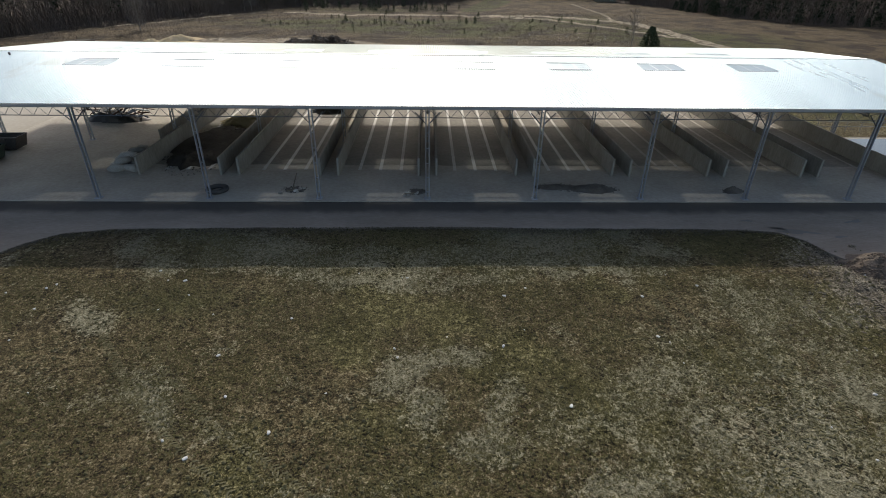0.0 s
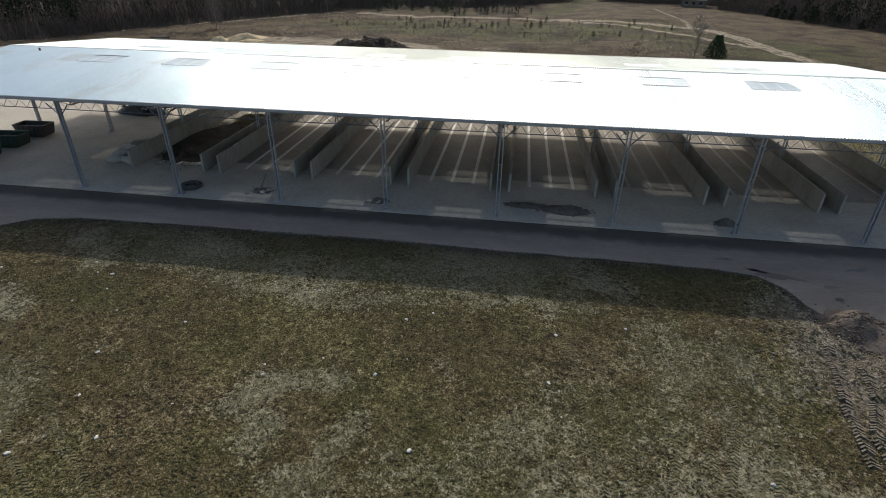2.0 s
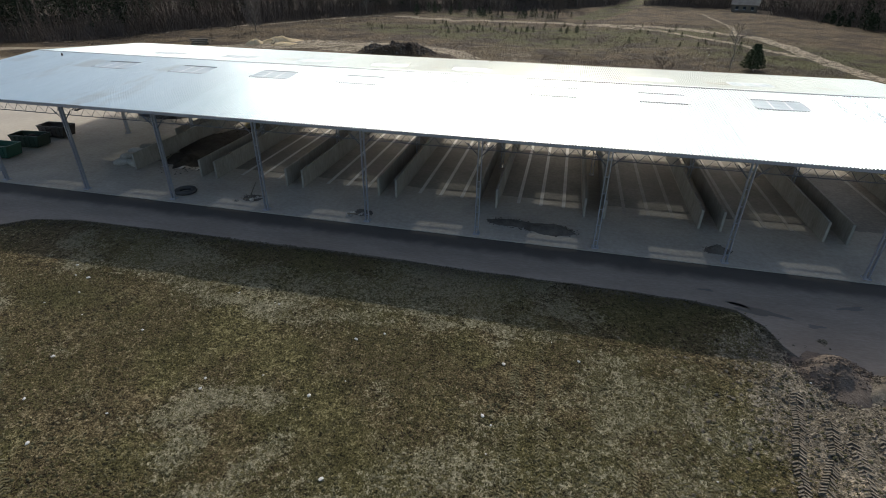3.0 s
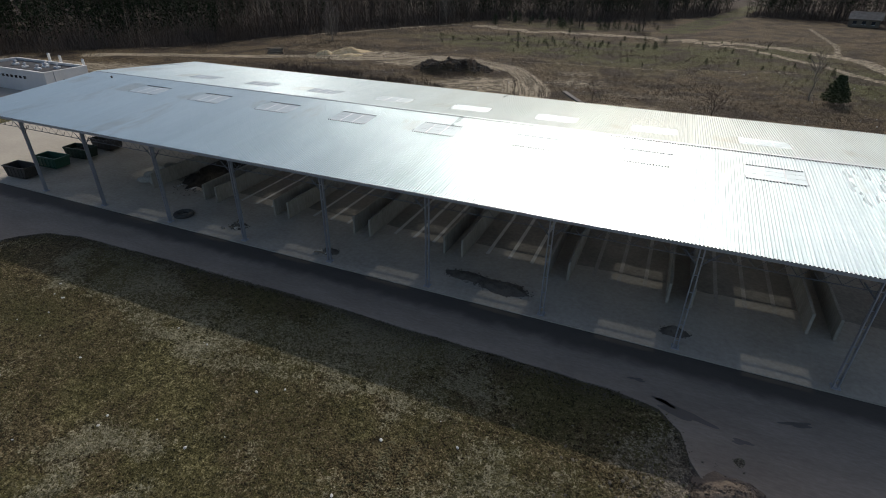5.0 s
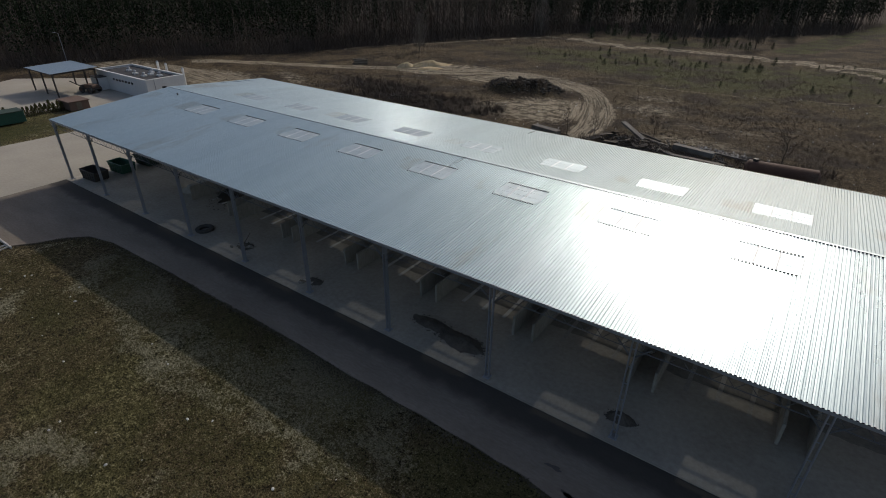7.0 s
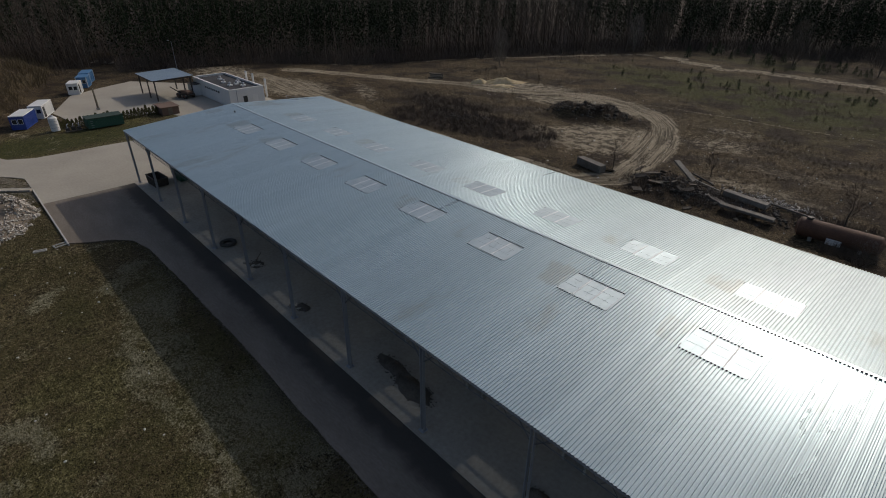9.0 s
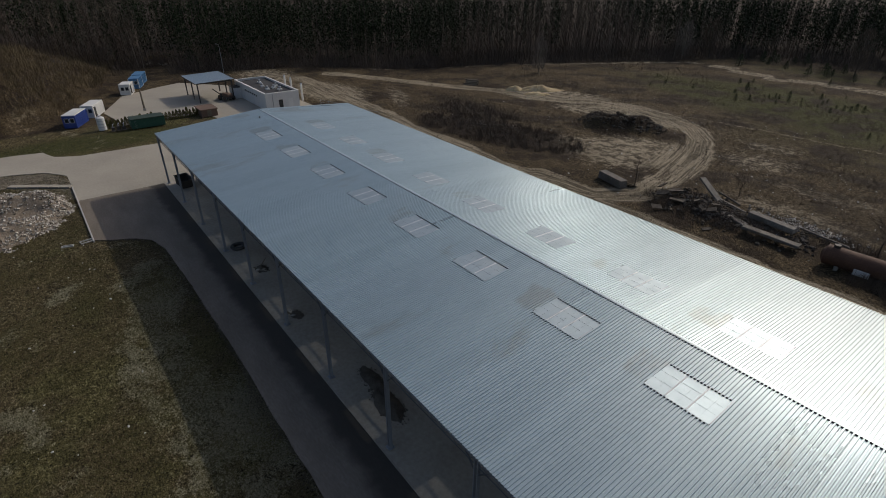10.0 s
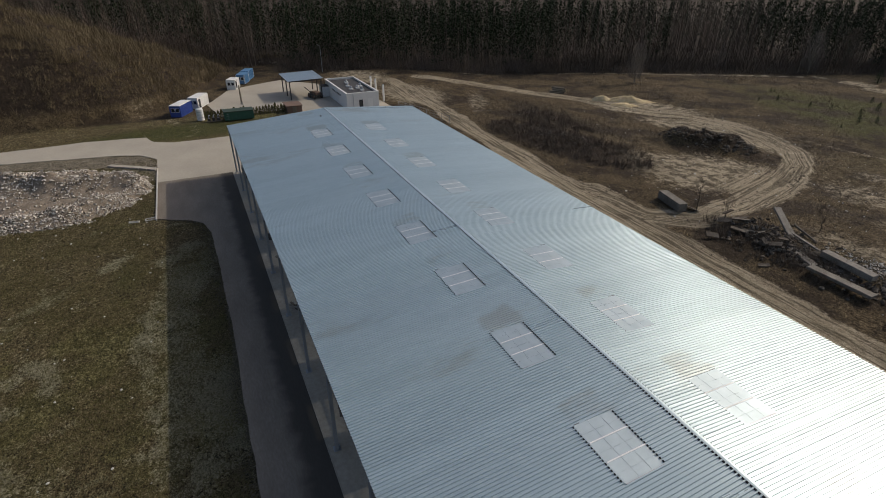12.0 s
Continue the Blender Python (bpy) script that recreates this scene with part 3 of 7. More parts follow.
slab("pavement", ragged([(-45.5, -11.7), (-58, -11.9), (-62, -15), (-63.6, -19.2), (-66.6, -36.6), (-72, -80), (-80, -80), (-74.5, -38), (-75.5, -24), (-74, -14), (-70, -12.6), (-68, -9), (-67.6, 20), (-72, 40), (-60, 44),
                  (-45.5, 41)], 1.0, 0.12, 5, (0, 13, 14)), -0.004, 0.4, YARD, "pale sunlit concrete yard and drive", "pavement")
slab("pavement_2", [(-85, 1), (-99, -1), (-115, 5.4), (-120, 13), (-124, 21), (-110, 33), (-100, 39), (-76, 40), (-72, 40), (-67.6, 20), (-74, 19), (-86, 17)], -0.012, 0.4, YARD, "pale concrete yard round the canopy", "pavement")

tagged(box("slab_edge", (-45.5, -0.4, -0.3), (45.5, -0.304, 0.065), YARD), "pale concrete edging along the slab", "edging", kind="structure")

# ---- shed ----
shed = empty("open_shed", pose(0, 0, 0), "long open steel shed with a low galvanised sheet roof", "shed")
RIB = 9 / 42


def slope_z(y):
    return EAVE + (RIDGE - EAVE) * (1 - abs(y - RIDGE_Y) / (RIDGE_Y - FRONT_Y))


def sheet_mesh(ribs, ya, yb, variant):
    """A trapezoidal sheet whose flats are a little dented, each rib in its own way."""
    r = random.Random(variant)
    pts = []
    for k in range(ribs):
        dents = [r.uniform(-0.0015, 0.0015) for _ in range(4)]
        for dx, dz in ((0, 0), (0.071, 0), (0.0735, 0.0015), (0.0765, 0.0048), (0.0965, 0.0532), (0.0995, 0.0565), (0.102, 0.058), (0.170, 0.058), (0.1725, 0.0565), (0.1755, 0.0532), (0.1955, 0.0048), (0.1985, 0.0015), (0.201, 0)):
            at = 0 if dx == 0 else 1 if dx < 0.08 else 2 if dx < 0.11 else 3
            pts.append((k * RIB + dx, dz + (dents[at] if dx < 0.18 else 0.0)))
    pts += [(ribs * RIB, 0.0), (ribs * RIB + 0.05, -0.005)]
    verts, faces = [], []
    for x, dz in pts:
        verts += [(x, ya, slope_z(ya) + dz), (x, yb, slope_z(yb) + dz)]
    for k in range(len(pts) - 1):
        faces.append((2 * k, 2 * k + 2, 2 * k + 3, 2 * k + 1) if ya < yb else (2 * k, 2 * k + 1, 2 * k + 3, 2 * k + 2))
    return verts, faces


roof = new("roof")
roof.parent = shed
SHEETS = {}


def roof_sheet(x, ribs, ya, yb):
    key = (ribs, ya, yb, SHEET_R.randrange(6))
    if key not in SHEETS:
        me = bpy.data.meshes.new("roof_sheet")
        v, f = sheet_mesh(*key)
        me.from_pydata(v, [], f)
        me.materials.append(ROOF)
        SHEETS[key] = me
    ob = new("roof_sheet", SHEETS[key])
    ob.parent = roof
    ob.location = (x, 0, 0)
    ob.rotation_euler = (0, radians(SHEET_R.uniform(-0.16, 0.16)), 0)


SHEET_R = random.Random(17)
LIGHT_FRONT, LIGHT_BACK = (10.92, 13.42), (19.1, 21.6)
FIRST_LIGHT = -33.38
LIGHT_W = 18 * RIB
x = FIRST_LIGHT - 56 * RIB
ends = [(x, 5, False)]
x += 5 * RIB
for k in range(8):
    start = FIRST_LIGHT + 9 * k
    while x < start - 0.01:
        ribs = min(6, round((start - x) / RIB))
        ends.append((x, ribs, False))
        x += ribs * RIB
    for j in range(3):
        ends.append((x, 6, True))
        x += 6 * RIB
while x < 45.5:
    ends.append((x, 6, False))
    x += 6 * RIB
ROOF_A, ROOF_B = ends[0][0], x
for x, ribs, lit in ends:
    if lit:
        for ya, yb in ((FRONT_Y, LIGHT_FRONT[0]), (LIGHT_FRONT[1], RIDGE_Y), (BACK_Y, LIGHT_BACK[1]), (LIGHT_BACK[0], RIDGE_Y)):
            roof_sheet(x, ribs, ya, yb)
    else:
        roof_sheet(x, ribs, FRONT_Y, RIDGE_Y)
        roof_sheet(x, ribs, BACK_Y, RIDGE_Y)


def flat_strip(name, xa, xb, ya, yb, lift, thick, material, parent, label="", lift_b=None):
    """A thin plate that lies on one slope of the roof."""
    za, zb = slope_z(ya) + lift, slope_z(yb) + (lift if lift_b is None else lift_b)
    v = [(xa, ya, za), (xb, ya, za), (xb, yb, zb), (xa, yb, zb)]
    v += [(p, q, r - thick) for p, q, r in v]
    f = [(0, 1, 2, 3), (7, 6, 5, 4), (0, 4, 5, 1), (1, 5, 6, 2), (2, 6, 7, 3), (3, 7, 4, 0)]
    ob = raw(name, v, f, material, parent)
    if label:
        ob["label"] = label
    return ob


flat_strip("ridge_cap", ROOF_A, ROOF_B, RIDGE_Y - 0.14, RIDGE_Y, 0.07, 0.008, ROOF, roof)
flat_strip("ridge_cap", ROOF_A, ROOF_B, RIDGE_Y, RIDGE_Y + 0.14, 0.07, 0.008, ROOF, roof)
for xa in (ROOF_A - 0.03, ROOF_B - 0.12):
    flat_strip("edge_trim", xa, xa + 0.15, FRONT_Y, RIDGE_Y, 0.06, 0.16, ROOF, roof)
    flat_strip("edge_trim", xa, xa + 0.15, RIDGE_Y, BACK_Y, 0.06, 0.16, ROOF, roof)
for ya, yb in ((FRONT_Y + 0.04, FRONT_Y + 0.12), (BACK_Y - 0.12, BACK_Y - 0.04)):
    flat_strip("eave_beam", ROOF_A, ROOF_B, ya, yb, -0.012, 0.22, STEEL, roof)
for k in range(1, 16):
    y = FRONT_Y + (BACK_Y - FRONT_Y) * k / 16
    if abs(y - RIDGE_Y) > 0.3:
        flat_strip("purlin", ROOF_A + 0.1, ROOF_B - 0.1, y - 0.04, y + 0.04, -0.006, 0.18, STEEL, roof)


def pane_material():
    m = bpy.data.materials.new("translucent_sheet")
    m.use_nodes = True
    n, l = m.node_tree.nodes, m.node_tree.links
    bsdf, out = n["Principled BSDF"], n["Material Output"]
    mixer, clear, spots, geo, ramp = (n.new(k) for k in ("ShaderNodeMixShader", "ShaderNodeBsdfTransparent", "ShaderNodeTexNoise", "ShaderNodeNewGeometry", "ShaderNodeValToRGB"))
    mixer.inputs[0].default_value = 0.80
    clear.inputs[0].default_value = (0.92, 0.97, 0.98, 1)
    spots.inputs["Scale"].default_value, spots.inputs["Detail"].default_value = 1.2, 6
    l.new(geo.outputs["Position"], spots.inputs["Vector"])
    ramp.color_ramp.elements[0].position, ramp.color_ramp.elements[0].color = 0.3, (0.42, 0.505, 0.55, 1)
    ramp.color_ramp.elements[1].position, ramp.color_ramp.elements[1].color = 0.7, (0.49, 0.58, 0.625, 1)
    l.new(spots.outputs[0], ramp.inputs[0])
    l.new(ramp.outputs[0], bsdf.inputs["Base Color"])
    bsdf.inputs["Roughness"].default_value = 0.48
    bsdf.inputs["Metallic"].default_value = 0.7
    l.new(clear.outputs[0], mixer.inputs[1])
    l.new(bsdf.outputs[0], mixer.inputs[2])
    l.new(mixer.outputs[0], out.inputs[0])
    return m


PANE = pane_material()


def pane_lift(y):
    """Panes lie on the sheet below them and slip under the sheet above."""
    lo, hi = LIGHT_FRONT if y < RIDGE_Y else LIGHT_BACK[::-1]
    return 0.066 - 0.080 * (y - lo) / (hi - lo)


def skylight_pane(x, ya, yb, parent):
    """A thin, slightly sagging translucent sheet."""
    verts, faces = [], []
    for k in range(5):
        for j in range(4):
            u, v = k / 4, j / 3
            y = ya + (yb - ya) * v
            verts.append((x + 1.308 * u, y, slope_z(y) + pane_lift(y) - 0.012 * math.sin(math.pi * u) * math.sin(math.pi * v)))
    for k in range(4):
        for j in range(3):
            a = 4 * k + j
            faces.append((a, a + 4, a + 5, a + 1))
    return raw("pane", verts, faces, PANE, parent, smooth=True)


WHITE_STRIP = surface("white_strip", [(0.62, 0.63, 0.62), (0.75, 0.76, 0.75)], 1, 8, (0.4, 0.5), 0.0)
for k in range(8):
    xa = FIRST_LIGHT + 9 * k
    for ya, yb in (LIGHT_FRONT, LIGHT_BACK):
        light = new("skylight")
        light.parent = roof
        light["label"] = "flat skylight of pale translucent panes"
        for j in range(3):
            skylight_pane(xa - 0.05 + j * 1.32, ya - 0.06, yb + 0.06, light)
        for j in range(2):
            flat_strip("joint_strip", xa - 0.10 + (j + 1) * 1.32, xa - 0.02 + (j + 1) * 1.32, ya, yb, pane_lift(ya) + 0.010, 0.008, WHITE_STRIP, light, "", pane_lift(yb) + 0.010)
        for j in range(3):
            xm = xa + (j + 0.5) * 1.32
            flat_strip("glazing_bar", xm - 0.007, xm + 0.007, ya, yb, pane_lift(ya) + 0.006, 0.005, PANE, light, "", pane_lift(yb) + 0.006)
        for y in ((2 * ya + yb) / 3, (ya + 2 * yb) / 3):
            flat_strip("cross_bar", xa, xa + LIGHT_W, y - 0.007, y + 0.007, pane_lift(y) + 0.008, 0.006, PANE, light)


for k in range(8):
    xa = FIRST_LIGHT + 9 * k
    for ya, yb in (LIGHT_FRONT, LIGHT_BACK):
        for xe, steel in ((xa - 0.11, TRUSS_STEEL), (xa + LIGHT_W + 0.05, STEEL)):
            flat_strip("end_flashing", xe, xe + 0.05, ya, yb, pane_lift(ya) + 0.004, 0.05, steel, roof, "", pane_lift(yb) + 0.012)


def rib_shadows(x, count, y, shift, height, width, parent, down):
    """Near-black blocks that stand in for the shadows in the rib ends of a sheet."""
    bm = bmesh.new()
    for k in range(count):
        xk = x + k * RIB + shift
        add_box(bm, (xk, min(y, y + down), slope_z(y) - 0.004), (xk + width, max(y, y + down), slope_z(y) + height))
    tagged(part("rib_shadow", bm, RIB_SHADOW, parent), kind="stuff")


# black colour imitating the shade under the ridge cap and sheet ends
RIB_SHADOW = surface("rib_shadow_black", [(0.012, 0.013, 0.015), (0.03, 0.031, 0.034)], 3, 14, (0.9, 1), 0.2)
for k in range(8):
    xa = FIRST_LIGHT + 9 * k
    rib_shadows(xa, 18, LIGHT_FRONT[0] - 0.08, -0.01, 0.066, 0.09, roof, -0.04)
    rib_shadows(xa, 18, LIGHT_FRONT[1], 0.085, 0.046, 0.10, roof, -0.06)
    rib_shadows(xa, 18, LIGHT_BACK[0], 0.085, 0.046, 0.10, roof, 0.03)
RIBS = round((ROOF_B - ROOF_A) / RIB)
rib_shadows(ROOF_A, RIBS, RIDGE_Y - 0.145, -0.025, 0.064, 0.11, roof, -0.07)
rib_shadows(ROOF_A, RIBS, RIDGE_Y + 0.145, -0.025, 0.06, 0.10, roof, 0.03)
rib_shadows(ROOF_A, RIBS, FRONT_Y, 0.085, 0.042, 0.10, roof, -0.012)


def column_mesh():
    bm = bmesh.new()
    for sx in (-1, 1):
        add_box(bm, (sx * 0.13 - 0.035, -0.11, 0.06), (sx * 0.13 + 0.035, 0.11, 7.6), 0.008)
    for k in range(6):
        add_box(bm, (-0.095, -0.03, 0.6 + 1.25 * k), (0.095, -0.015, 0.68 + 1.25 * k))
    return bm


COLUMN = part("column", column_mesh(), STEEL, shed)
for sx in (-1, 1):
    bm = bmesh.new()
    add_rod(bm, (sx * 0.12, 0, 6.35), (sx * 0.95, 0, 7.25), 0.045, 4)
    part("brace", bm, TRUSS_STEEL, COLUMN)
bm = bmesh.new()
add_box(bm, (-0.26, -0.26, 0.04), (0.26, 0.26, 0.10), 0.01)
for sx in (-1, 1):
    for sy in (-1, 1):
        add_rod(bm, (sx * 0.2, sy * 0.2, 0.09), (sx * 0.2, sy * 0.2, 0.17), 0.025)
part("base_plate", bm, STEEL, COLUMN)
COLUMN.location = (-45, 0.24, 0)
for i in range(11):
    for y in (0.24, 31.7):
        if (i, y) != (0, 0.24):
            c = copy_thing(COLUMN, pose(9 * i - 45, y, 0))
for i in range(11):
    c = copy_thing(COLUMN, pose(9 * i - 45, 15.8, 0))


def truss_mesh():
    """A three-chord lattice truss across the shed."""
    bm = bmesh.new()
    for x0 in (-0.75, 0.75):
        for ya, yb in ((0.3, RIDGE_Y), (RIDGE_Y, 31.7)):
            add_rod(bm, (x0, ya, slope_z(ya) - 0.26), (x0, yb, slope_z(yb) - 0.26), 0.05, 4)
    add_rod(bm, (0, 1.6, slope_z(1.6) - 1.05), (0, RIDGE_Y, 7.55), 0.06, 4)
    add_rod(bm, (0, RIDGE_Y, 7.55), (0, 30.4, slope_z(30.4) - 1.05), 0.06, 4)
    n = 14
    for k in range(n + 1):
        y = 1.6 + 28.8 * k / n
        low = 7.55 + (slope_z(1.6) - 1.05 - 7.55) * abs(y - RIDGE_Y) / (RIDGE_Y - 1.6)
        for x0 in (-0.75, 0.75):
            for dy in (-1.0, 1.0):
                add_rod(bm, (0, y, low), (x0, y + dy, slope_z(y + dy) - 0.26), 0.025, 4)
    return bm


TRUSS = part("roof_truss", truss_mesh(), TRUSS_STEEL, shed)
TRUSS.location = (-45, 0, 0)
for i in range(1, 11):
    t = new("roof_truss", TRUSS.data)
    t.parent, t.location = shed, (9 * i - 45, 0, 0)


def girder_mesh():
    bm = bmesh.new()
    add_rod(bm, (0.1, 0, -0.28), (8.9, 0, -0.28), 0.03, 4)
    add_rod(bm, (0.1, 0, -0.92), (8.9, 0, -0.92), 0.035, 4)
    n = 8
    for k in range(n):
        xa = 0.2 + 8.6 * k / n
        xm, xb = xa + 4.3 / n, xa + 8.6 / n
        add_rod(bm, (xa, 0, -0.28), (xm, 0, -0.92), 0.02, 4)
        add_rod(bm, (xm, 0, -0.92), (xb, 0, -0.28), 0.02, 4)
    return bm


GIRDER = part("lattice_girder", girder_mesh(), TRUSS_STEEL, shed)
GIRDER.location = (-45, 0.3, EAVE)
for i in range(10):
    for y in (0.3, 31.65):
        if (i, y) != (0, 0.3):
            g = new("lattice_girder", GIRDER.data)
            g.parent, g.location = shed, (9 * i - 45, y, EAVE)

# ---- bays ----
def partition(x, ya, yb=30.6, height=1.75):
    bm = bmesh.new()
    add_box(bm, (-0.1, ya, 0.04), (0.1, yb, height), 0.025)
    w = part("partition_wall", bm, WALL)
    w.location = (x, 0, 0)
    tagged(w, "stained grey cast concrete partition wall on the slab", "wall", "bay partition walls")


for k in range(-3, 5):
    partition(9 * k - 0.82, 14.0 if k == -3 else 5.4)
    partition(9 * k + 0.82, 5.4)
partition(43.7, 5.0)

CHANNEL = surface("pale_channel", [(0.38, 0.365, 0.335), (0.58, 0.56, 0.52), (0.72, 0.70, 0.66)], 1.2, 9, (0.8, 0.95), 0.1)
# darker, less contrasting channel colour for bays 2 to 4
DULL_CHANNEL = surface("dull_channel", [(0.24, 0.222, 0.19), (0.36, 0.335, 0.295), (0.50, 0.475, 0.43)], 0.6, 6, (0.85, 0.95), 0.1)
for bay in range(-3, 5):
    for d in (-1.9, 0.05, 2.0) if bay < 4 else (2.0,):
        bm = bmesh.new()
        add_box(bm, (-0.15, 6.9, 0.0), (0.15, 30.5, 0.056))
        c = part("aeration_channel", bm, CHANNEL if bay < 2 else DULL_CHANNEL)
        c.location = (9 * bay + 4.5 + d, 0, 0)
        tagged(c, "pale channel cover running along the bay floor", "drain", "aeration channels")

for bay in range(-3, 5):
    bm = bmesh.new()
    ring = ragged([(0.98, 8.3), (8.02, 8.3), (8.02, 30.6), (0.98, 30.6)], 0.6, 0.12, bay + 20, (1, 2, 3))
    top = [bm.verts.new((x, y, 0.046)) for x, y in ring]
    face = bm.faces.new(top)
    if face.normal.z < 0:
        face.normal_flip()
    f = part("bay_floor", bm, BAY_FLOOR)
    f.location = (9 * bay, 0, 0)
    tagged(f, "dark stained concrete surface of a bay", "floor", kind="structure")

# ---- more materials ----
RUST = surface("rusty_steel", [(0.05, 0.024, 0.016), (0.10, 0.05, 0.03), (0.17, 0.095, 0.06)], 0.9, 9, (0.7, 0.9), 0.3)
DARK_STEEL = surface("dark_steel", [(0.025, 0.024, 0.024), (0.06, 0.055, 0.05), (0.11, 0.09, 0.07)], 1.5, 12, (0.55, 0.8), 0.2, metal=0.3)
GREEN_PAINT = surface("green_paint", [(0.012, 0.05, 0.032), (0.02, 0.085, 0.055), (0.05, 0.11, 0.08)], 0.9, 9, (0.45, 0.7), 0.1)
DARK_GREEN = surface("dark_green_tarp", [(0.012, 0.028, 0.018), (0.025, 0.05, 0.032)], 0.9, 7, (0.6, 0.8), 0.2)
BLUE_PAINT = surface("blue_paint", [(0.010, 0.03, 0.16), (0.018, 0.05, 0.24), (0.05, 0.08, 0.26)], 0.8, 8, (0.35, 0.5), 0.05)
PALE_BLUE = surface("pale_blue_paint", [(0.05, 0.16, 0.32), (0.09, 0.22, 0.40)], 0.8, 8, (0.4, 0.55), 0.05)
WHITE_PAINT = surface("white_paint", [(0.52, 0.52, 0.50), (0.66, 0.66, 0.64), (0.76, 0.76, 0.74)], 0.6, 7, (0.5, 0.7), 0.05)
RENDERED = surface("white_render", [(0.50, 0.50, 0.49), (0.60, 0.60, 0.59), (0.68, 0.68, 0.67)], 0.4, 6, (0.8, 0.95), 0.1, stretch=(1, 1, 0.3))
FELT = surface("roof_felt", [(0.035, 0.035, 0.037), (0.06, 0.06, 0.062), (0.10, 0.10, 0.10)], 0.3, 5, (0.8, 0.95), 0.2)
BLUE_ROOF = surface("blue_grey_sheet", [(0.20, 0.27, 0.33), (0.26, 0.33, 0.39)], 0.4, 4, (0.4, 0.55), 0.03, metal=0.4)
GLASS = surface("window_glass", [(0.02, 0.025, 0.03), (0.04, 0.045, 0.05)], 0.5, 3, (0.06, 0.12), 0.0)
BRICK_RED = surface("red_brown_sheet", [(0.11, 0.068, 0.048), (0.17, 0.11, 0.08)], 0.9, 9, (0.7, 0.9), 0.2)
TIMBER = surface("weathered_timber", [(0.10, 0.085, 0.065), (0.17, 0.145, 0.11), (0.25, 0.22, 0.17)], 0.8, 14, (0.8, 0.95), 0.3)
SAND = surface("yellow_sand", [(0.30, 0.22, 0.115), (0.54, 0.425, 0.25), (0.75, 0.64, 0.43)], 0.6, 5, (0.9, 1), 0.9)
SPILL = surface("spilt_compost", [(0.065, 0.055, 0.044), (0.12, 0.103, 0.084), (0.19, 0.168, 0.14)], 1.2, 9, (0.9, 1), 0.6)
COMPOST = surface("compost", [(0.018, 0.015, 0.012), (0.042, 0.035, 0.028), (0.085, 0.072, 0.058)], 1.2, 9, (0.9, 1), 0.9)
DRY_STRAW = surface("dry_straw", [(0.10, 0.085, 0.04), (0.19, 0.16, 0.085), (0.27, 0.24, 0.14)], 1.0, 10, (0.9, 1), 0.8)
RED_SOIL = surface("red_soil", [(0.06, 0.047, 0.037), (0.125, 0.10, 0.078), (0.21, 0.172, 0.138)], 0.8, 7, (0.9, 1), 0.9)
TRACK_SOIL = surface("pressed_soil", [(0.045, 0.041, 0.02), (0.115, 0.104, 0.055), (0.24, 0.215, 0.135)], 0.8, 6, (0.9, 1), 0.5)
GREY_SOIL = surface("churned_soil", [(0.06, 0.050, 0.036), (0.15, 0.128, 0.095), (0.32, 0.28, 0.215)], 0.6, 7, (0.9, 1), 0.9)
RUBBLE = surface("broken_concrete", [(0.20, 0.18, 0.15), (0.36, 0.335, 0.29), (0.54, 0.51, 0.46)], 0.8, 7, (0.85, 1), 0.4, vary=0.4)
SACKING = surface("grey_sacking", [(0.20, 0.185, 0.16), (0.34, 0.32, 0.28), (0.48, 0.455, 0.40)], 1.2, 16, (0.85, 1), 0.4, vary=0.35)
RUBBER = surface("black_rubber", [(0.03, 0.029, 0.027), (0.075, 0.071, 0.064)], 2, 14, (0.75, 0.9), 0.2)
BARK = surface("tree_bark", [(0.05, 0.042, 0.034), (0.10, 0.085, 0.068), (0.16, 0.14, 0.115)], 1.5, 12, (0.9, 1), 0.4)
PALE_BARK = surface("pale_bark", [(0.20, 0.17, 0.135), (0.32, 0.28, 0.23)], 1.0, 9, (0.9, 1), 0.2)
HILL_TWIGS = surface("dry_hill_scrub", [(0.075, 0.057, 0.033), (0.155, 0.122, 0.072), (0.25, 0.20, 0.125)], 0.09, 2, (0.9, 1), 0.0)
TWIGS = surface("bare_twigs", [(0.075, 0.058, 0.044), (0.13, 0.102, 0.078), (0.19, 0.155, 0.122)], 0.15, 3, (0.9, 1), 0.0)
PALE_TWIGS = surface("pale_twigs", [(0.11, 0.092, 0.075), (0.19, 0.163, 0.137), (0.27, 0.24, 0.205)], 0.15, 3, (0.9, 1), 0.0)
FOREST_BARK = surface("forest_bark", [(0.035, 0.029, 0.024), (0.065, 0.055, 0.045), (0.11, 0.095, 0.08)], 1.5, 6, (0.9, 1), 0.0)
FOREST_TWIGS = surface("forest_twigs", [(0.072, 0.056, 0.044), (0.12, 0.096, 0.077), (0.17, 0.14, 0.116)], 0.08, 2, (0.9, 1), 0.0)
DARK_CLODS = surface("dark_soil", [(0.045, 0.040, 0.020), (0.10, 0.090, 0.045), (0.18, 0.16, 0.09)], 0.5, 6, (0.9, 1), 0.3)
VERGE_SOIL = surface("verge_soil", [(0.045, 0.039, 0.026), (0.09, 0.078, 0.053), (0.16, 0.14, 0.105)], 0.5, 6, (0.9, 1), 0.3)
NEEDLES = surface("pine_needles", [(0.012, 0.019, 0.009), (0.020, 0.030, 0.014), (0.030, 0.043, 0.020)], 0.1, 3, (0.8, 1), 0.0)
YOUNG_NEEDLES = surface("young_needles", [(0.028, 0.040, 0.018), (0.055, 0.072, 0.034), (0.09, 0.11, 0.055)], 0.6, 4, (0.85, 1), 0.0)
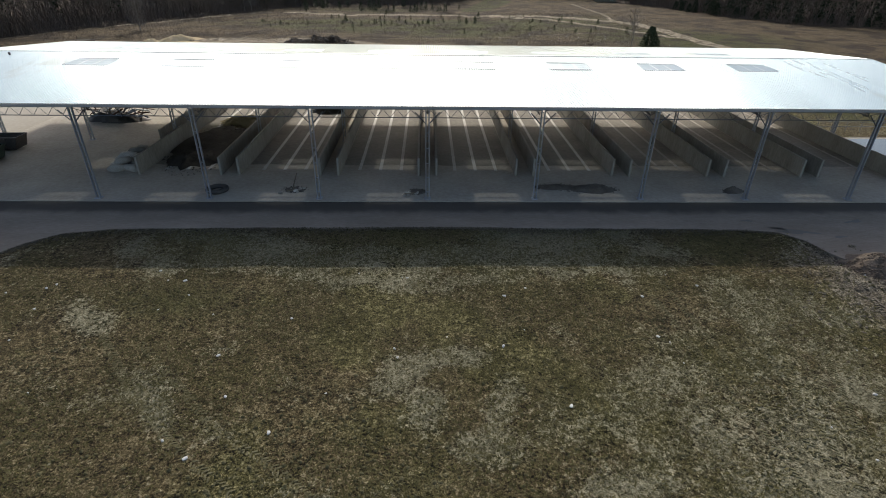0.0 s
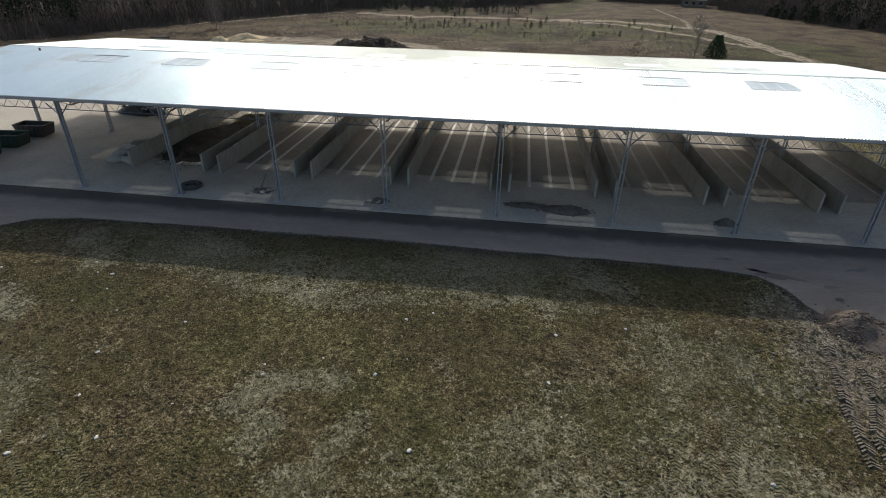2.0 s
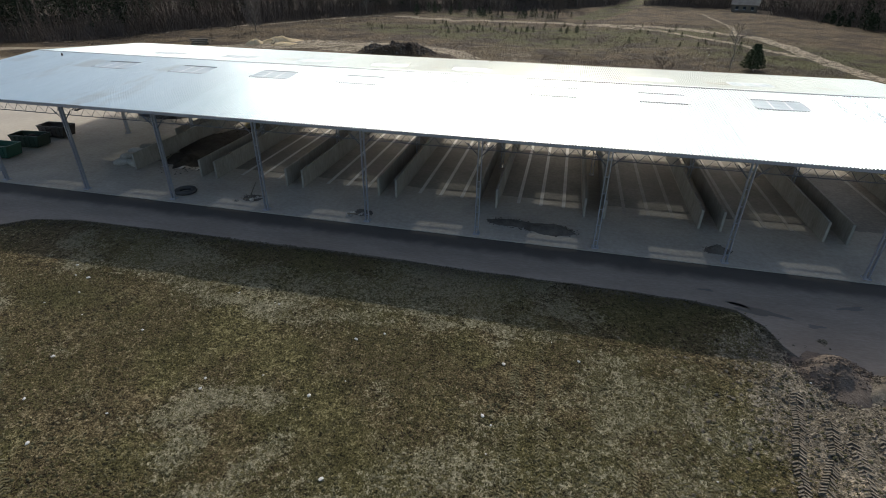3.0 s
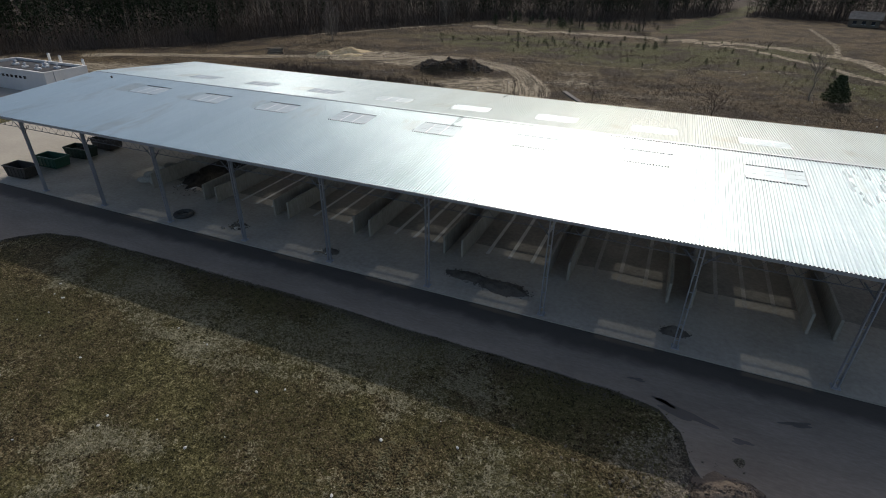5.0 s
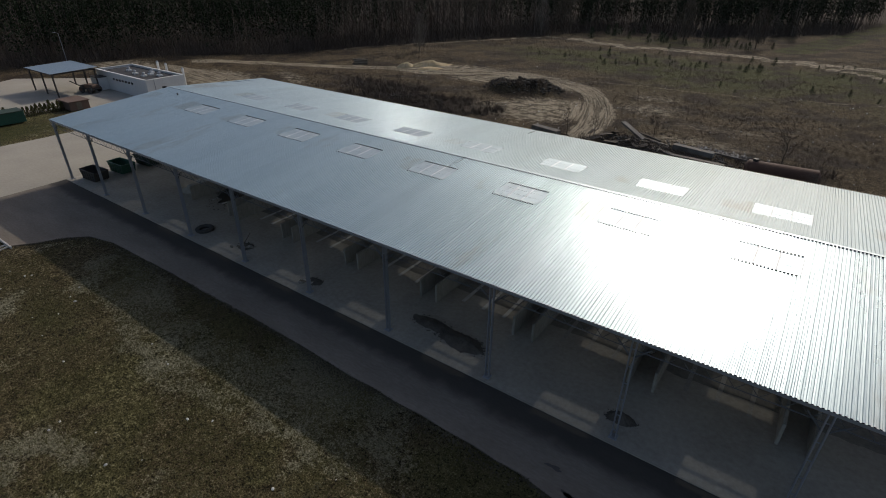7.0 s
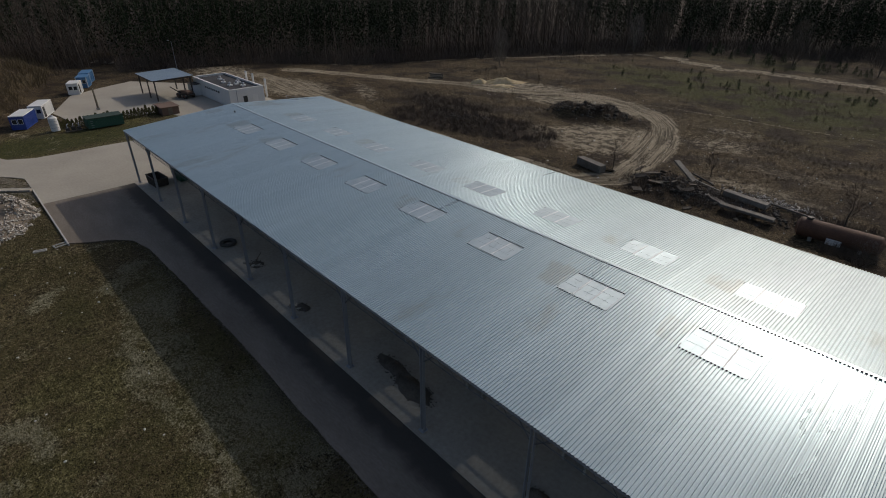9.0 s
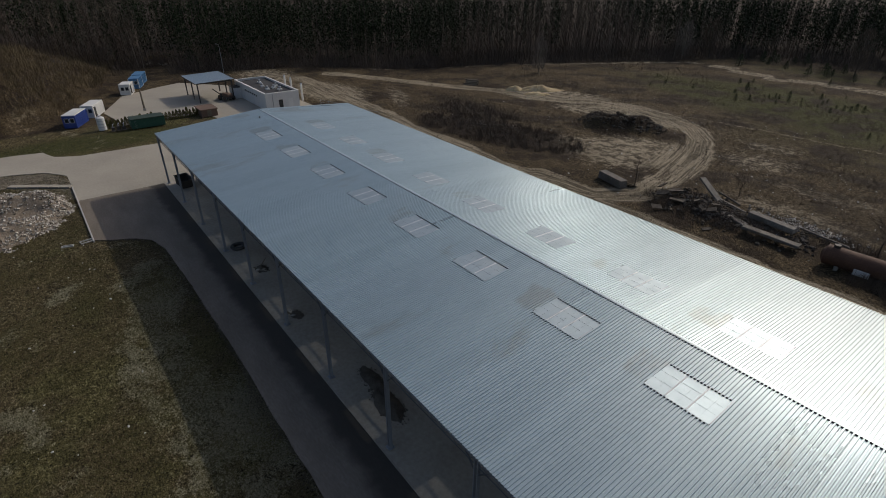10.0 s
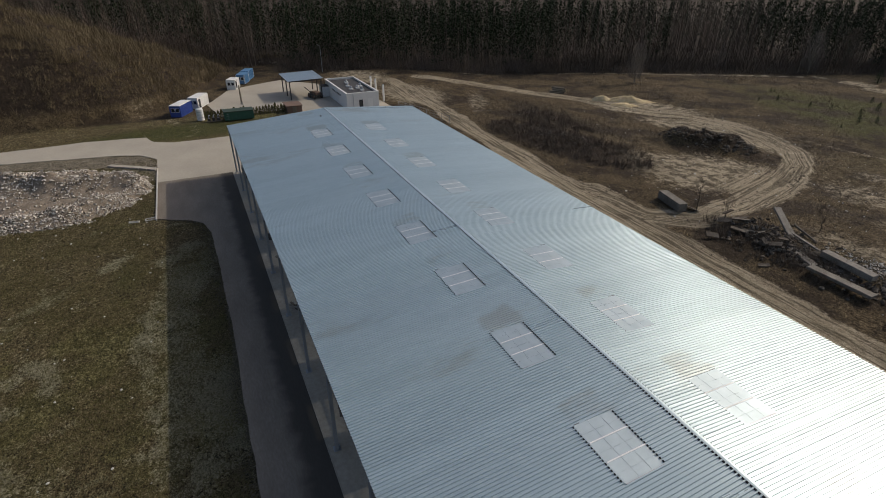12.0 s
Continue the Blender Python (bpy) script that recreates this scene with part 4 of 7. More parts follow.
HEDGE = surface("hedge_needles", [(0.06, 0.06, 0.02), (0.11, 0.105, 0.04), (0.17, 0.155, 0.07)], 0.9, 6, (0.85, 1), 0.0)
BLADES = surface("grass_blades", [(0.030, 0.028, 0.010), (0.088, 0.078, 0.029), (0.19, 0.167, 0.085)], 0.5, 4, (0.8, 1), 0.0)
WATER = surface("still_water", [(0.02, 0.03, 0.03), (0.03, 0.04, 0.04)], 0.4, 2, (0.03, 0.06), 0.02)


# ---- loose pieces ----
def chunk_data(seed, material, flat=0.7):
    """An angular lump about one metre across."""
    r = random.Random(seed)
    bm = bmesh.new()
    bmesh.ops.create_icosphere(bm, subdivisions=1, radius=0.5)
    for v in bm.verts:
        v.co *= r.uniform(0.75, 1.25)
        v.co.z *= flat
        for ax in range(3):
            v.co[ax] = max(-0.42, min(0.42, v.co[ax]))
    me = bpy.data.meshes.new("chunk")
    bm.to_mesh(me)
    bm.free()
    me.materials.append(material)
    return me


def chunk_tris(centres, sizes, rng):
    """Many angular lumps as loose triangles."""
    out = []
    for seed in range(5):
        me = chunk_data(seed + 40, RUBBLE)
        v = np.array([tuple(p.co) for p in me.vertices])
        f = np.array([tuple(p.vertices) for p in me.polygons])
        pick = np.arange(seed, len(centres), 5)
        w = rng.uniform(0, 2 * math.pi, len(pick))
        c, s = np.cos(w)[:, None], np.sin(w)[:, None]
        shape = v[None] * (sizes[pick][:, None, None] * rng.uniform(0.6, 1.3, (len(pick), 1, 3)))
        x, y = shape[:, :, 0] * c - shape[:, :, 1] * s, shape[:, :, 0] * s + shape[:, :, 1] * c
        pts = np.stack([x, y, shape[:, :, 2]], -1) + centres[pick][:, None, :]
        out.append(pts[:, f].reshape(-1, 3, 3))
        bpy.data.meshes.remove(me)
    return np.concatenate(out)


def heap(name, x, y, rx, ry, height, material, label, category, turn=0, seed=0, power=1.0, parent=None, base=0.03, clods=0, loose=1.0):
    """A loose mound with an uneven outline."""
    rings, spokes = 14, 44
    r = np.linspace(0, 1, rings + 1)[1:]
    w = np.linspace(0, 2 * math.pi, spokes, endpoint=False)
    rr, ww = np.meshgrid(r, w, indexing="ij")
    edge = 1 + loose * (0.10 * np.sin(2 * ww + seed) + 0.06 * np.sin(5 * ww + 2.3 * seed) + 0.05 * np.sin(11 * ww + seed) + 0.03 * np.sin(17 * ww + 3 * seed))
    px, py = rr * np.cos(ww) * rx * edge, rr * np.sin(ww) * ry * edge


    def surface_z(u, a, b):
        return height * (1 - u ** (1.6 * power)) * (1 + 0.28 * wobble(a + 7 * seed, b, 3.4 / max(rx, ry), seed + 20)) + 0.07 * wobble(a, b, 3.0, seed + 21) * (1 - u)

    pz = surface_z(rr, px, py)
    verts = [(0, 0, height * 1.02)] + list(zip(px.ravel(), py.ravel(), pz.ravel()))
    faces = [(0, 1 + k, 1 + (k + 1) % spokes) for k in range(spokes)]
    for j in range(rings - 1):
        for k in range(spokes):
            a, b = 1 + j * spokes + k, 1 + j * spokes + (k + 1) % spokes
            faces.append((a, a + spokes, b + spokes, b))
    ob = raw(name, verts, faces, material, parent, smooth=True)
    ob.matrix_basis = pose(x, y, base, 0, 0, turn)
    if clods:
        rng = np.random.default_rng(seed + 300)
        u, a = np.sqrt(rng.uniform(0, 1.4, clods)), rng.uniform(0, 2 * math.pi, clods)
        cx, cy = u * np.cos(a) * rx, u * np.sin(a) * ry
        cz = np.maximum(surface_z(np.minimum(u, 1), cx, cy), 0)
        size = 0.05 + 0.16 * rng.uniform(0, 1, clods) ** 3
        tagged(soup("clods", chunk_tris(np.column_stack([cx, cy, cz]), size, rng), material, ob), kind="stuff")
    return tagged(ob, label, category) if parent is None else ob


# ---- things under the shed ----
heap("compost_heap", -22.5, 14.2, 3.4, 7.6, 0.85, COMPOST, "dark brown compost heap between concrete walls", "compost heap", seed=2, power=1.6, clods=1500)
heap("compost_heap", -23.6, 9.4, 1.9, 1.6, 0.9, COMPOST, "small dark compost heap at the mouth of a bay", "compost heap", seed=5, clods=220)
heap("straw_heap", -21.8, 22.6, 3.0, 2.2, 0.9, DRY_STRAW, "low heap of dry yellowish plant waste", "heap", seed=3, clods=400)
heap("compost_heap", -12.4, 28.4, 2.3, 1.6, 1.25, COMPOST, "dark compost heap at the back of a bay", "compost heap", seed=13, clods=260)
heap("compost_heap", 11.4, 2.8, 1.9, 0.75, 0.2, SPILL, "low dark heap of spilt compost on the slab", "compost heap", seed=8, clods=230, loose=0.9, power=0.8)
heap("compost_heap", 14.5, 2.3, 2.1, 0.9, 0.55, SPILL, "long dark heap of compost on the slab", "compost heap", seed=4, clods=300, loose=0.9, power=0.8)
heap("compost_heap", 26.9, 1.9, 1.0, 0.55, 0.34, SPILL, "small dark pile beside a column", "compost heap", seed=6, clods=120, loose=0.9, power=0.8)
heap("compost_heap", -11.4, 2.1, 1.0, 0.65, 0.3, SPILL, "small dark pile of compost under broken concrete", "compost heap", seed=11, clods=90, loose=0.8, power=0.8)
heap("compost_heap", -0.9, 1.6, 0.9, 0.55, 0.36, SPILL, "small dark compost pile on the slab", "compost heap", seed=12, clods=90, loose=0.8, power=0.8)


def sack(x, y, z, length, turn, tilt=0):
    bm = bmesh.new()
    bmesh.ops.create_uvsphere(bm, u_segments=14, v_segments=10, radius=1)
    for v in bm.verts:
        a, b, c = v.co
        v.co = (math.copysign(abs(a) ** 0.55, a) * length / 2, b * 0.40 * (1 + 0.1 * math.sin(7 * a + y)), c * 0.36 * (1 + 0.16 * math.sin(5 * a + x * 3)))
    ob = part("sack", bm, SACKING)
    ob.data.shade_smooth()
    ob.matrix_basis = pose(x, y, 0.04 + z * 0.7, tilt, 0, turn)
    tagged(ob, "bulging grey woven sack in a loose pile", "sack", "pile of sacks")


for sx, sy, sz, sl, st, tl in ((-28.6, 6.4, 0.42, 1.7, 25, 0), (-27.4, 6.5, 0.42, 1.6, -20, 4), (-28.9, 7.7, 0.42, 1.8, 40, 0), (-27.7, 7.9, 0.45, 1.6, 10, 0), (-29.2, 9.0, 0.42, 1.7, 15, 0), (-28.0, 9.4, 0.44, 1.8, -30, 3),
                               (-28.3, 7.1, 1.05, 1.6, 60, 5), (-28.5, 8.5, 1.1, 1.7, 20, -6), (-28.9, 10.4, 0.42, 1.7, 70, 0), (-27.9, 11.0, 0.44, 1.6, 5, 0), (-28.4, 10.0, 1.08, 1.6, 35, 5), (-28.8, 12.0, 0.42, 1.6, -15, 0)):
    sack(sx, sy, sz, sl, st, tl)


def tyre(x, y, z=0.05, r=0.62, tilt=0):
    bm = bmesh.new()
    n, m = 28, 10
    ring = []
    for k in range(n):
        w = 2 * math.pi * k / n
        loop = []
        for j in range(m):
            q = 2 * math.pi * j / m
            d = r * 0.74 + r * 0.26 * math.copysign(abs(math.cos(q)) ** 0.7, math.cos(q))
            loop.append(bm.verts.new((d * math.cos(w), d * math.sin(w), 0.17 + 0.17 * math.copysign(abs(math.sin(q)) ** 0.7, math.sin(q)))))
        ring.append(loop)
    for k in range(n):
        for j in range(m):
            bm.faces.new((ring[k][j], ring[(k + 1) % n][j], ring[(k + 1) % n][(j + 1) % m], ring[k][(j + 1) % m]))
    ob = part("tyre", bm, RUBBER)
    ob.data.shade_smooth()
    ob.matrix_basis = pose(x, y, z, tilt, 0, 0)
    return tagged(ob, "worn black tyre lying flat on the slab", "tyre")


tyre(-17.9, 1.75, r=0.95)


def debris_pile(x, y, label, seed, stick=True):
    r = random.Random(seed)
    e = empty("debris_pile", pose(x, y, 0.04), label, "debris")
    meshes = [chunk_data(seed + k, RUBBLE) for k in range(3)]
    for k in range(16):
        ob = new("broken_piece", r.choice(meshes))
        ob.parent = e
        s = r.uniform(0.16, 0.4)
        ob.matrix_basis = pose(r.gauss(0, 0.42), r.gauss(0, 0.28), s * 0.22, r.uniform(-20, 20), r.uniform(-20, 20), r.uniform(0, 360)) @ Matrix.Diagonal((s * 1.4, s, s, 1))
    bm = bmesh.new()
    add_box(bm, (-0.5, -0.09, 0), (0.5, 0.09, 0.05), 0.01)
    board = part("board", bm, TIMBER, e)
    board.matrix_basis = pose(0.1, -0.2, 0.12, 4, 3, 20)
    if stick:
        bm = bmesh.new()
        add_rod(bm, (0, 0, 0), (0.35, 0.9, 1.3), 0.06, 6, 0.04)
        part("stick", bm, TIMBER, e)
    return e


debris_pile(-11.6, 1.8, "pile of broken concrete and a stick on the slab", 3)
debris_pile(-1.6, 1.2, "small pale pile of rubble on the slab", 9, False)


def skip(x, y, turn, paint, label, length=3.5, width=1.8, height=1.3, load=None):
    e = empty("skip_container", pose(x, y, 0.04, 0, 0, turn), label, "container", "row of skips")
    a, b = length / 2, width / 2
    bm = bmesh.new()
    add_box(bm, (-a + 0.35, -b, 0.12), (a - 0.35, b, 0.2))
    part("base", bm, paint, e)
    for sy in (-1, 1):
        bm = bmesh.new()
        y0 = sy * b
        vs = [bm.verts.new(p) for p in ((-a + 0.35, y0, 0.14), (a - 0.35, y0, 0.14), (a, y0, height), (-a, y0, height))]
        f = bm.faces.new(vs)
        got = bmesh.ops.extrude_face_region(bm, geom=[f])
        bmesh.ops.translate(bm, vec=(0, -sy * 0.06, 0), verts=[v for v in got["geom"] if isinstance(v, bmesh.types.BMVert)])
        for k in range(5):
            xk = -a + 0.6 + (length - 1.2) * k / 4
            add_box(bm, (xk - 0.05, min(y0, y0 + sy * 0.07), 0.2), (xk + 0.05, max(y0, y0 + sy * 0.07), height - 0.05))
        bmesh.ops.recalc_face_normals(bm, faces=bm.faces)
        part("side_panel", bm, paint, e)
        bm = bmesh.new()
        add_box(bm, (-a, y0 - 0.06, height - 0.02), (a, y0 + 0.06, height + 0.08), 0.015)
        part("rim", bm, paint, e)
    for sx in (-1, 1):
        bm = bmesh.new()
        vs = [bm.verts.new(p) for p in ((sx * (a - 0.35), -b, 0.14), (sx * (a - 0.35), b, 0.14), (sx * a, b, height), (sx * a, -b, height))]
        f = bm.faces.new(vs)
        got = bmesh.ops.extrude_face_region(bm, geom=[f])
        bmesh.ops.translate(bm, vec=(-sx * 0.06, 0, 0), verts=[v for v in got["geom"] if isinstance(v, bmesh.types.BMVert)])
        bmesh.ops.recalc_face_normals(bm, faces=bm.faces)
        part("end_panel", bm, paint, e)
        bm = bmesh.new()
        add_box(bm, (sx * a - 0.06, -b, height - 0.02), (sx * a + 0.06, b, height + 0.08), 0.015)
        part("rim", bm, paint, e)
    if load:
        heap("load", 0, 0, a * 0.85, b * 0.85, 0.5, load, "", "", parent=e, base=0.75, seed=3)
    return e


skip(-42.4, 2.0, 4, DARK_STEEL, "rusty dark steel skip standing on the slab")
skip(-42.5, 5.5, 4, GREEN_PAINT, "green steel skip standing on the slab")
skip(-42.6, 9.1, 6, DARK_GREEN, "dark green steel skip holding loose waste", load=COMPOST)
skip(-42.9, 12.8, 3, DARK_STEEL, "dark steel skip with a rusted rim")


def scrap_heap(x, y):
    r = random.Random(5)
    e = empty("scrap_heap", pose(x, y, 0.04), "tangled heap of dark scrap metal and pipes", "scrap")
    heap("core", 0, 0, 3.6, 1.7, 1.0, DARK_STEEL, "", "", parent=e, seed=9)
    for k in range(34):
        bm = bmesh.new()
        p = Vector((r.uniform(-3.2, 3.2), r.uniform(-1.5, 1.5), r.uniform(0.3, 1.1)))
        q = p + Vector((r.uniform(-2.2, 2.2), r.uniform(-1.4, 1.4), r.uniform(0, 1.1)))
        mid = (p + q) / 2 + Vector((r.uniform(-.3, .3), r.uniform(-.3, .3), r.uniform(0, .4)))
        rad = r.uniform(0.04, 0.11)
        add_rod(bm, p, mid, rad)
        add_rod(bm, mid, q, rad)
        part("bar", bm, r.choice((DARK_STEEL, RUST, STEEL)), e)
    for k in range(4):
        bm = bmesh.new()
        add_box(bm, (-1.1, -0.5, 0), (1.1, 0.5, 0.05))
        s = part("bent_sheet", bm, DARK_STEEL, e)
        s.matrix_basis = pose(r.uniform(-2, 2), r.uniform(-1, 1), r.uniform(0.8, 1.3), r.uniform(-30, 30), r.uniform(-25, 25), r.uniform(0, 180))
    return e


scrap_heap(-37.5, 23.8)

# ---- field in front ----
def blades(count, xa, xb, ya, yb, size, seed, keep=None):
    rng = np.random.default_rng(seed)
    x, y = rng.uniform(xa, xb, count), rng.uniform(ya, yb, count)
    density = 0.5 + 0.5 * wobble(x, y, 0.5, 31)
    ok = rng.uniform(0, 1, count) < np.clip(1.5 * density - 0.05, 0.03, 1)
    ok &= ~((y > -12.2) & (x < -27)) & ~(y > -5.5) & ~((x > 27) & (y > -18))
    x, y = x[ok], y[ok]
    n = len(x)
    base = np.stack([x, y, land(x, y)], 1)
    out = []
    for k in range(2):
        w = rng.uniform(0, 2 * math.pi, n)
        s = size * rng.uniform(0.5, 1.4, n)
        lean = rng.uniform(0.3, 1.2, n) * s
        side = np.stack([-np.sin(w), np.cos(w), 0 * w], 1) * (s * 0.22)[:, None]
        tip = base + np.stack([np.cos(w) * lean, np.sin(w) * lean, s * rng.uniform(0.25, 0.6, n)], 1)
        out.append(np.stack([base - side, base + side, tip], 1))
    return np.concatenate(out)


grass = soup("grass", blades(210000, -58, 31, -35, -5.3, 0.13, 3), BLADES)
tagged(grass, "short patchy olive grass tufts", "grass", kind="stuff")
clods = np.stack([RNG.uniform(-45, 32, 24000), RNG.uniform(-36, -6.5, 24000)], 1)
ok = RNG.uniform(0, 1, len(clods)) < 0.3 + 0.7 * (wobble(clods[:, 0], clods[:, 1], 0.35, 41) > 0.1)
ok &= ~((clods[:, 0] < -28) & (clods[:, 1] > -12.4)) & ~((clods[:, 0] > 22) & (clods[:, 1] > -10))
clods = clods[ok]
cz = land(clods[:, 0], clods[:, 1]) + 0.01
tagged(soup("soil_clods", chunk_tris(np.column_stack([clods, cz]), RNG.uniform(0.05, 0.2, len(clods)), RNG), DARK_CLODS), "small clods of dry soil in the grass", "soil", kind="stuff")

VERGE = [(-30, -11), (-29.2, -9.8), (-28, -7.6), (-26.4, -6.1), (-23, -5.3), (-15, -5.1), (0, -5.0), (16, -5.2), (24, -5.4), (26.4, -5.9), (27.6, -7.2), (28.1, -9.0)]


def verge_points(count, spread, rng):
    """Places strewn along the ragged edge of the road."""
    line = np.array(VERGE)
    step = np.hypot(*np.diff(line, axis=0).T)
    at = np.concatenate([[0], np.cumsum(step)])
    t = rng.uniform(0, at[-1], count)
    x, y = np.interp(t, at, line[:, 0]), np.interp(t, at, line[:, 1])
    return x + rng.normal(0, 0.15, count), y + np.minimum(rng.normal(-0.9, 0.8, count), -0.1) * spread * (0.4 + 0.8 * (wobble(x, y, 0.6, 66) > -0.2))


vx, vy = verge_points(5200, 0.34, RNG)
tagged(soup("verge_soil", chunk_tris(np.column_stack([vx, vy, np.where(vy > -5.1, 0.0, -0.04)]), 0.03 + 0.13 * RNG.uniform(0, 1, len(vx)) ** 2, RNG), VERGE_SOIL),
       "dark crumbs of soil and moss along the edge of the road", "soil", kind="stuff")

STONE_MESHES = [chunk_data(70 + k, surface("pale_stone", [(0.5, 0.49, 0.46), (0.66, 0.65, 0.62)], 2, 9, (0.7, 0.9), 0.2)) for k in range(1)]
STONE_MESHES += [chunk_data(75 + k, STONE_MESHES[0].materials[0]) for k in range(3)]
stone_r = random.Random(12)
for sx, sy in [(4.6, -14.1), (-17.1, -11.1), (5.3, -17.4), (13.0, -14.2)] + [(stone_r.uniform(-34, 34), stone_r.uniform(-34, -11)) for _ in range(70)]:
    s = stone_r.uniform(0.08, 0.22)
    ob = new("stone", stone_r.choice(STONE_MESHES))
    ob.matrix_basis = pose(sx, sy, float(land(sx, sy)) + s * 0.2, 0, 0, stone_r.uniform(0, 360)) @ Matrix.Diagonal((s * 1.3, s, s, 1))
    tagged(ob, "small pale stone lying in the grass", "stone", "stones in the grass")


def tyre_track(line, width, seed, lug=0.05):
    """Lugs pressed up by a treaded wheel along a bent line, as one mesh."""
    r = random.Random(seed)
    bm = bmesh.new()
    for (ax, ay), (bx, by) in zip(line, line[1:]):
        length = math.hypot(bx - ax, by - ay)
        w = math.degrees(math.atan2(by - ay, bx - ax))
        n = max(1, int(length / 0.19))
        for k in range(n):
            t = (k + 0.5) / n
            x, y = ax + (bx - ax) * t, ay + (by - ay) * t
            z = float(land(x, y))
            for sgn in (-1, 1):
                if r.random() < (0.1 if lug > 0.03 else 0.3):
                    continue
                m = pose(x, y, z + 0.01, 0, 0, w) @ pose(0, sgn * width * 0.25, 0, r.uniform(-8, 8), r.uniform(-8, 8), -sgn * 38 + r.uniform(-6, 6))
                add_box(bm, (-0.035, -width * 0.27, -0.04), (0.04, width * 0.27, lug * r.uniform(0.5, 1.2)), 0, m)
    ob = part("tyre_track", bm, TRACK_SOIL if lug < 0.03 else GREY_SOIL)
    return tagged(ob, "tyre track pressed into pale churned soil", "tyre track", kind="stuff")


for k, line in enumerate((
        [(27.6, -12.8), (27.0, -15.0), (26.2, -17.4), (25.6, -21)], [(28.6, -14.2), (28.0, -16.5), (26.6, -19.2), (26.0, -24)],
        [(29.0, -15.6), (28.8, -17.4), (28.4, -19), (27.6, -25)], [(30.2, -15.0), (30.6, -18), (30.2, -24)], [(31.4, -14), (32.4, -18), (32.6, -24)],
        *LAWN_TRACKS)):
    tyre_track(line, 0.58 if k < 5 else 0.45, k, 0.075 if k < 5 else 0.022 if k < 11 else 0.016)
heap("soil_heap", 30.2, -10.9, 2.2, 1.9, 0.95, RED_SOIL, "reddish brown heap of loose soil beside the road", "soil heap", seed=4, base=-0.15, clods=2200, power=0.7)
heap("soil_heap", 32.6, -11.8, 1.9, 1.5, 0.8, GREY_SOIL, "grey brown heap of loose soil", "soil heap", seed=7, base=-0.15, clods=1500, power=0.7)
heap("soil_heap", 36.0, -12.5, 3.0, 2.4, 1.1, GREY_SOIL, "dumped heap of grey soil and rubble", "soil heap", seed=1, base=-0.15, clods=2200, power=0.7)

lumps = np.stack([RNG.normal(29.0, 3.6, 3000), RNG.normal(-14.2, 3.6, 3000)], 1)
lumps = lumps[(lumps[:, 1] < -8.5)]
tagged(soup("broken_soil", chunk_tris(np.column_stack([lumps, land(lumps[:, 0], lumps[:, 1]) + 0.01]), 0.04 + 0.2 * RNG.uniform(0, 1, len(lumps)) ** 3, RNG), GREY_SOIL),
       "broken lumps of churned soil round the heaps", "soil", kind="stuff")
STAIN = surface("damp_stain", [(0.05, 0.046, 0.04), (0.085, 0.077, 0.066)], 1.5, 8, (0.4, 0.6), 0.05)


def puddle(x, y, rx, ry, turn, seed):
    n = 30
    verts = [(0, 0, 0)]
    for k in range(n):
        w = 2 * math.pi * k / n
        e = 1 + 0.25 * math.sin(3 * w + seed) + 0.15 * math.sin(5 * w + 2 * seed)
        verts.append((rx * e * math.cos(w), ry * e * math.sin(w), 0))
    ob = raw("puddle", verts, [(0, 1 + k, 1 + (k + 1) % n) for k in range(n)], STAIN)
    ob.matrix_basis = pose(x, y, 0.006, 0, 0, turn)
    tagged(ob, "shallow dark puddle on the dusty road", "puddle", "puddles on the road")


for p in ((27.6, -5.7, 1.5, 0.4, -12, 1), (26.6, -5.2, 0.7, 0.14, -20, 3), (30.6, -6.6, 0.5, 0.18, 10, 2), (25.0, -3.9, 0.5, 0.14, 0, 4), (33.5, -4.0, 0.8, 0.2, 15, 5)):
    puddle(*p)

# ---- basin at the far end ----
slab("basin_rim", [(47.5, 9), (60, 9), (60, 18), (47.5, 18)], 0.12, 0.4, WALL, "low concrete rim of a water basin", "basin")
slab("water", [(48.1, 9.6), (59.4, 9.6), (59.4, 17.4), (48.1, 17.4)], 0.135, 0.05, WATER, "still pale water in a concrete basin", "water")
rail = empty("railing", pose(47, 21, 0), "thin grey metal railing beside the slab", "railing")
for k in range(9):
    bm = bmesh.new()
    add_rod(bm, (1.8 * k, 0, -0.1), (1.8 * k, 0, 1.1), 0.03)
    part("post", bm, STEEL, rail)
for z in (0.55, 1.08):
    bm = bmesh.new()
    add_rod(bm, (0, 0, z), (14.4, 0, z), 0.025)
    part("rail", bm, STEEL, rail)

# ---- rubble beside the yard ----
RUBBLE_EDGE = [(-34.6, -46), (-33.6, -30), (-32.6, -24), (-33, -19.8), (-36.9, -15.3), (-42, -12.7), (-49.5, -12.5), (-54, -17.5), (-57.5, -22), (-62, -36), (-64, -46), (-34.6, -46)]
RUBBLE_RIDGE = [(-56, -42), (-52, -33), (-46.6, -22.5), (-46.4, -17.5), (-45.2, -14.6)]
FRONT_RIDGE = [(-36.5, -42), (-36.2, -30), (-36, -23), (-38.5, -18.5)]


def rubble_inside(x, y):
    """Distance from the edge of the rubble, negative outside."""
    inside = np.zeros(np.shape(x), bool)
    for (ax, ay), (bx, by) in zip(RUBBLE_EDGE, RUBBLE_EDGE[1:]):
        if ay != by:
            inside ^= ((ay > y) != (by > y)) & (x < (bx - ax) * (y - ay) / (by - ay) + ax)
    d = along(x, y, RUBBLE_EDGE)
    return np.where(inside, d, -d) + 0.5 * wobble(x, y, 0.5, 27)


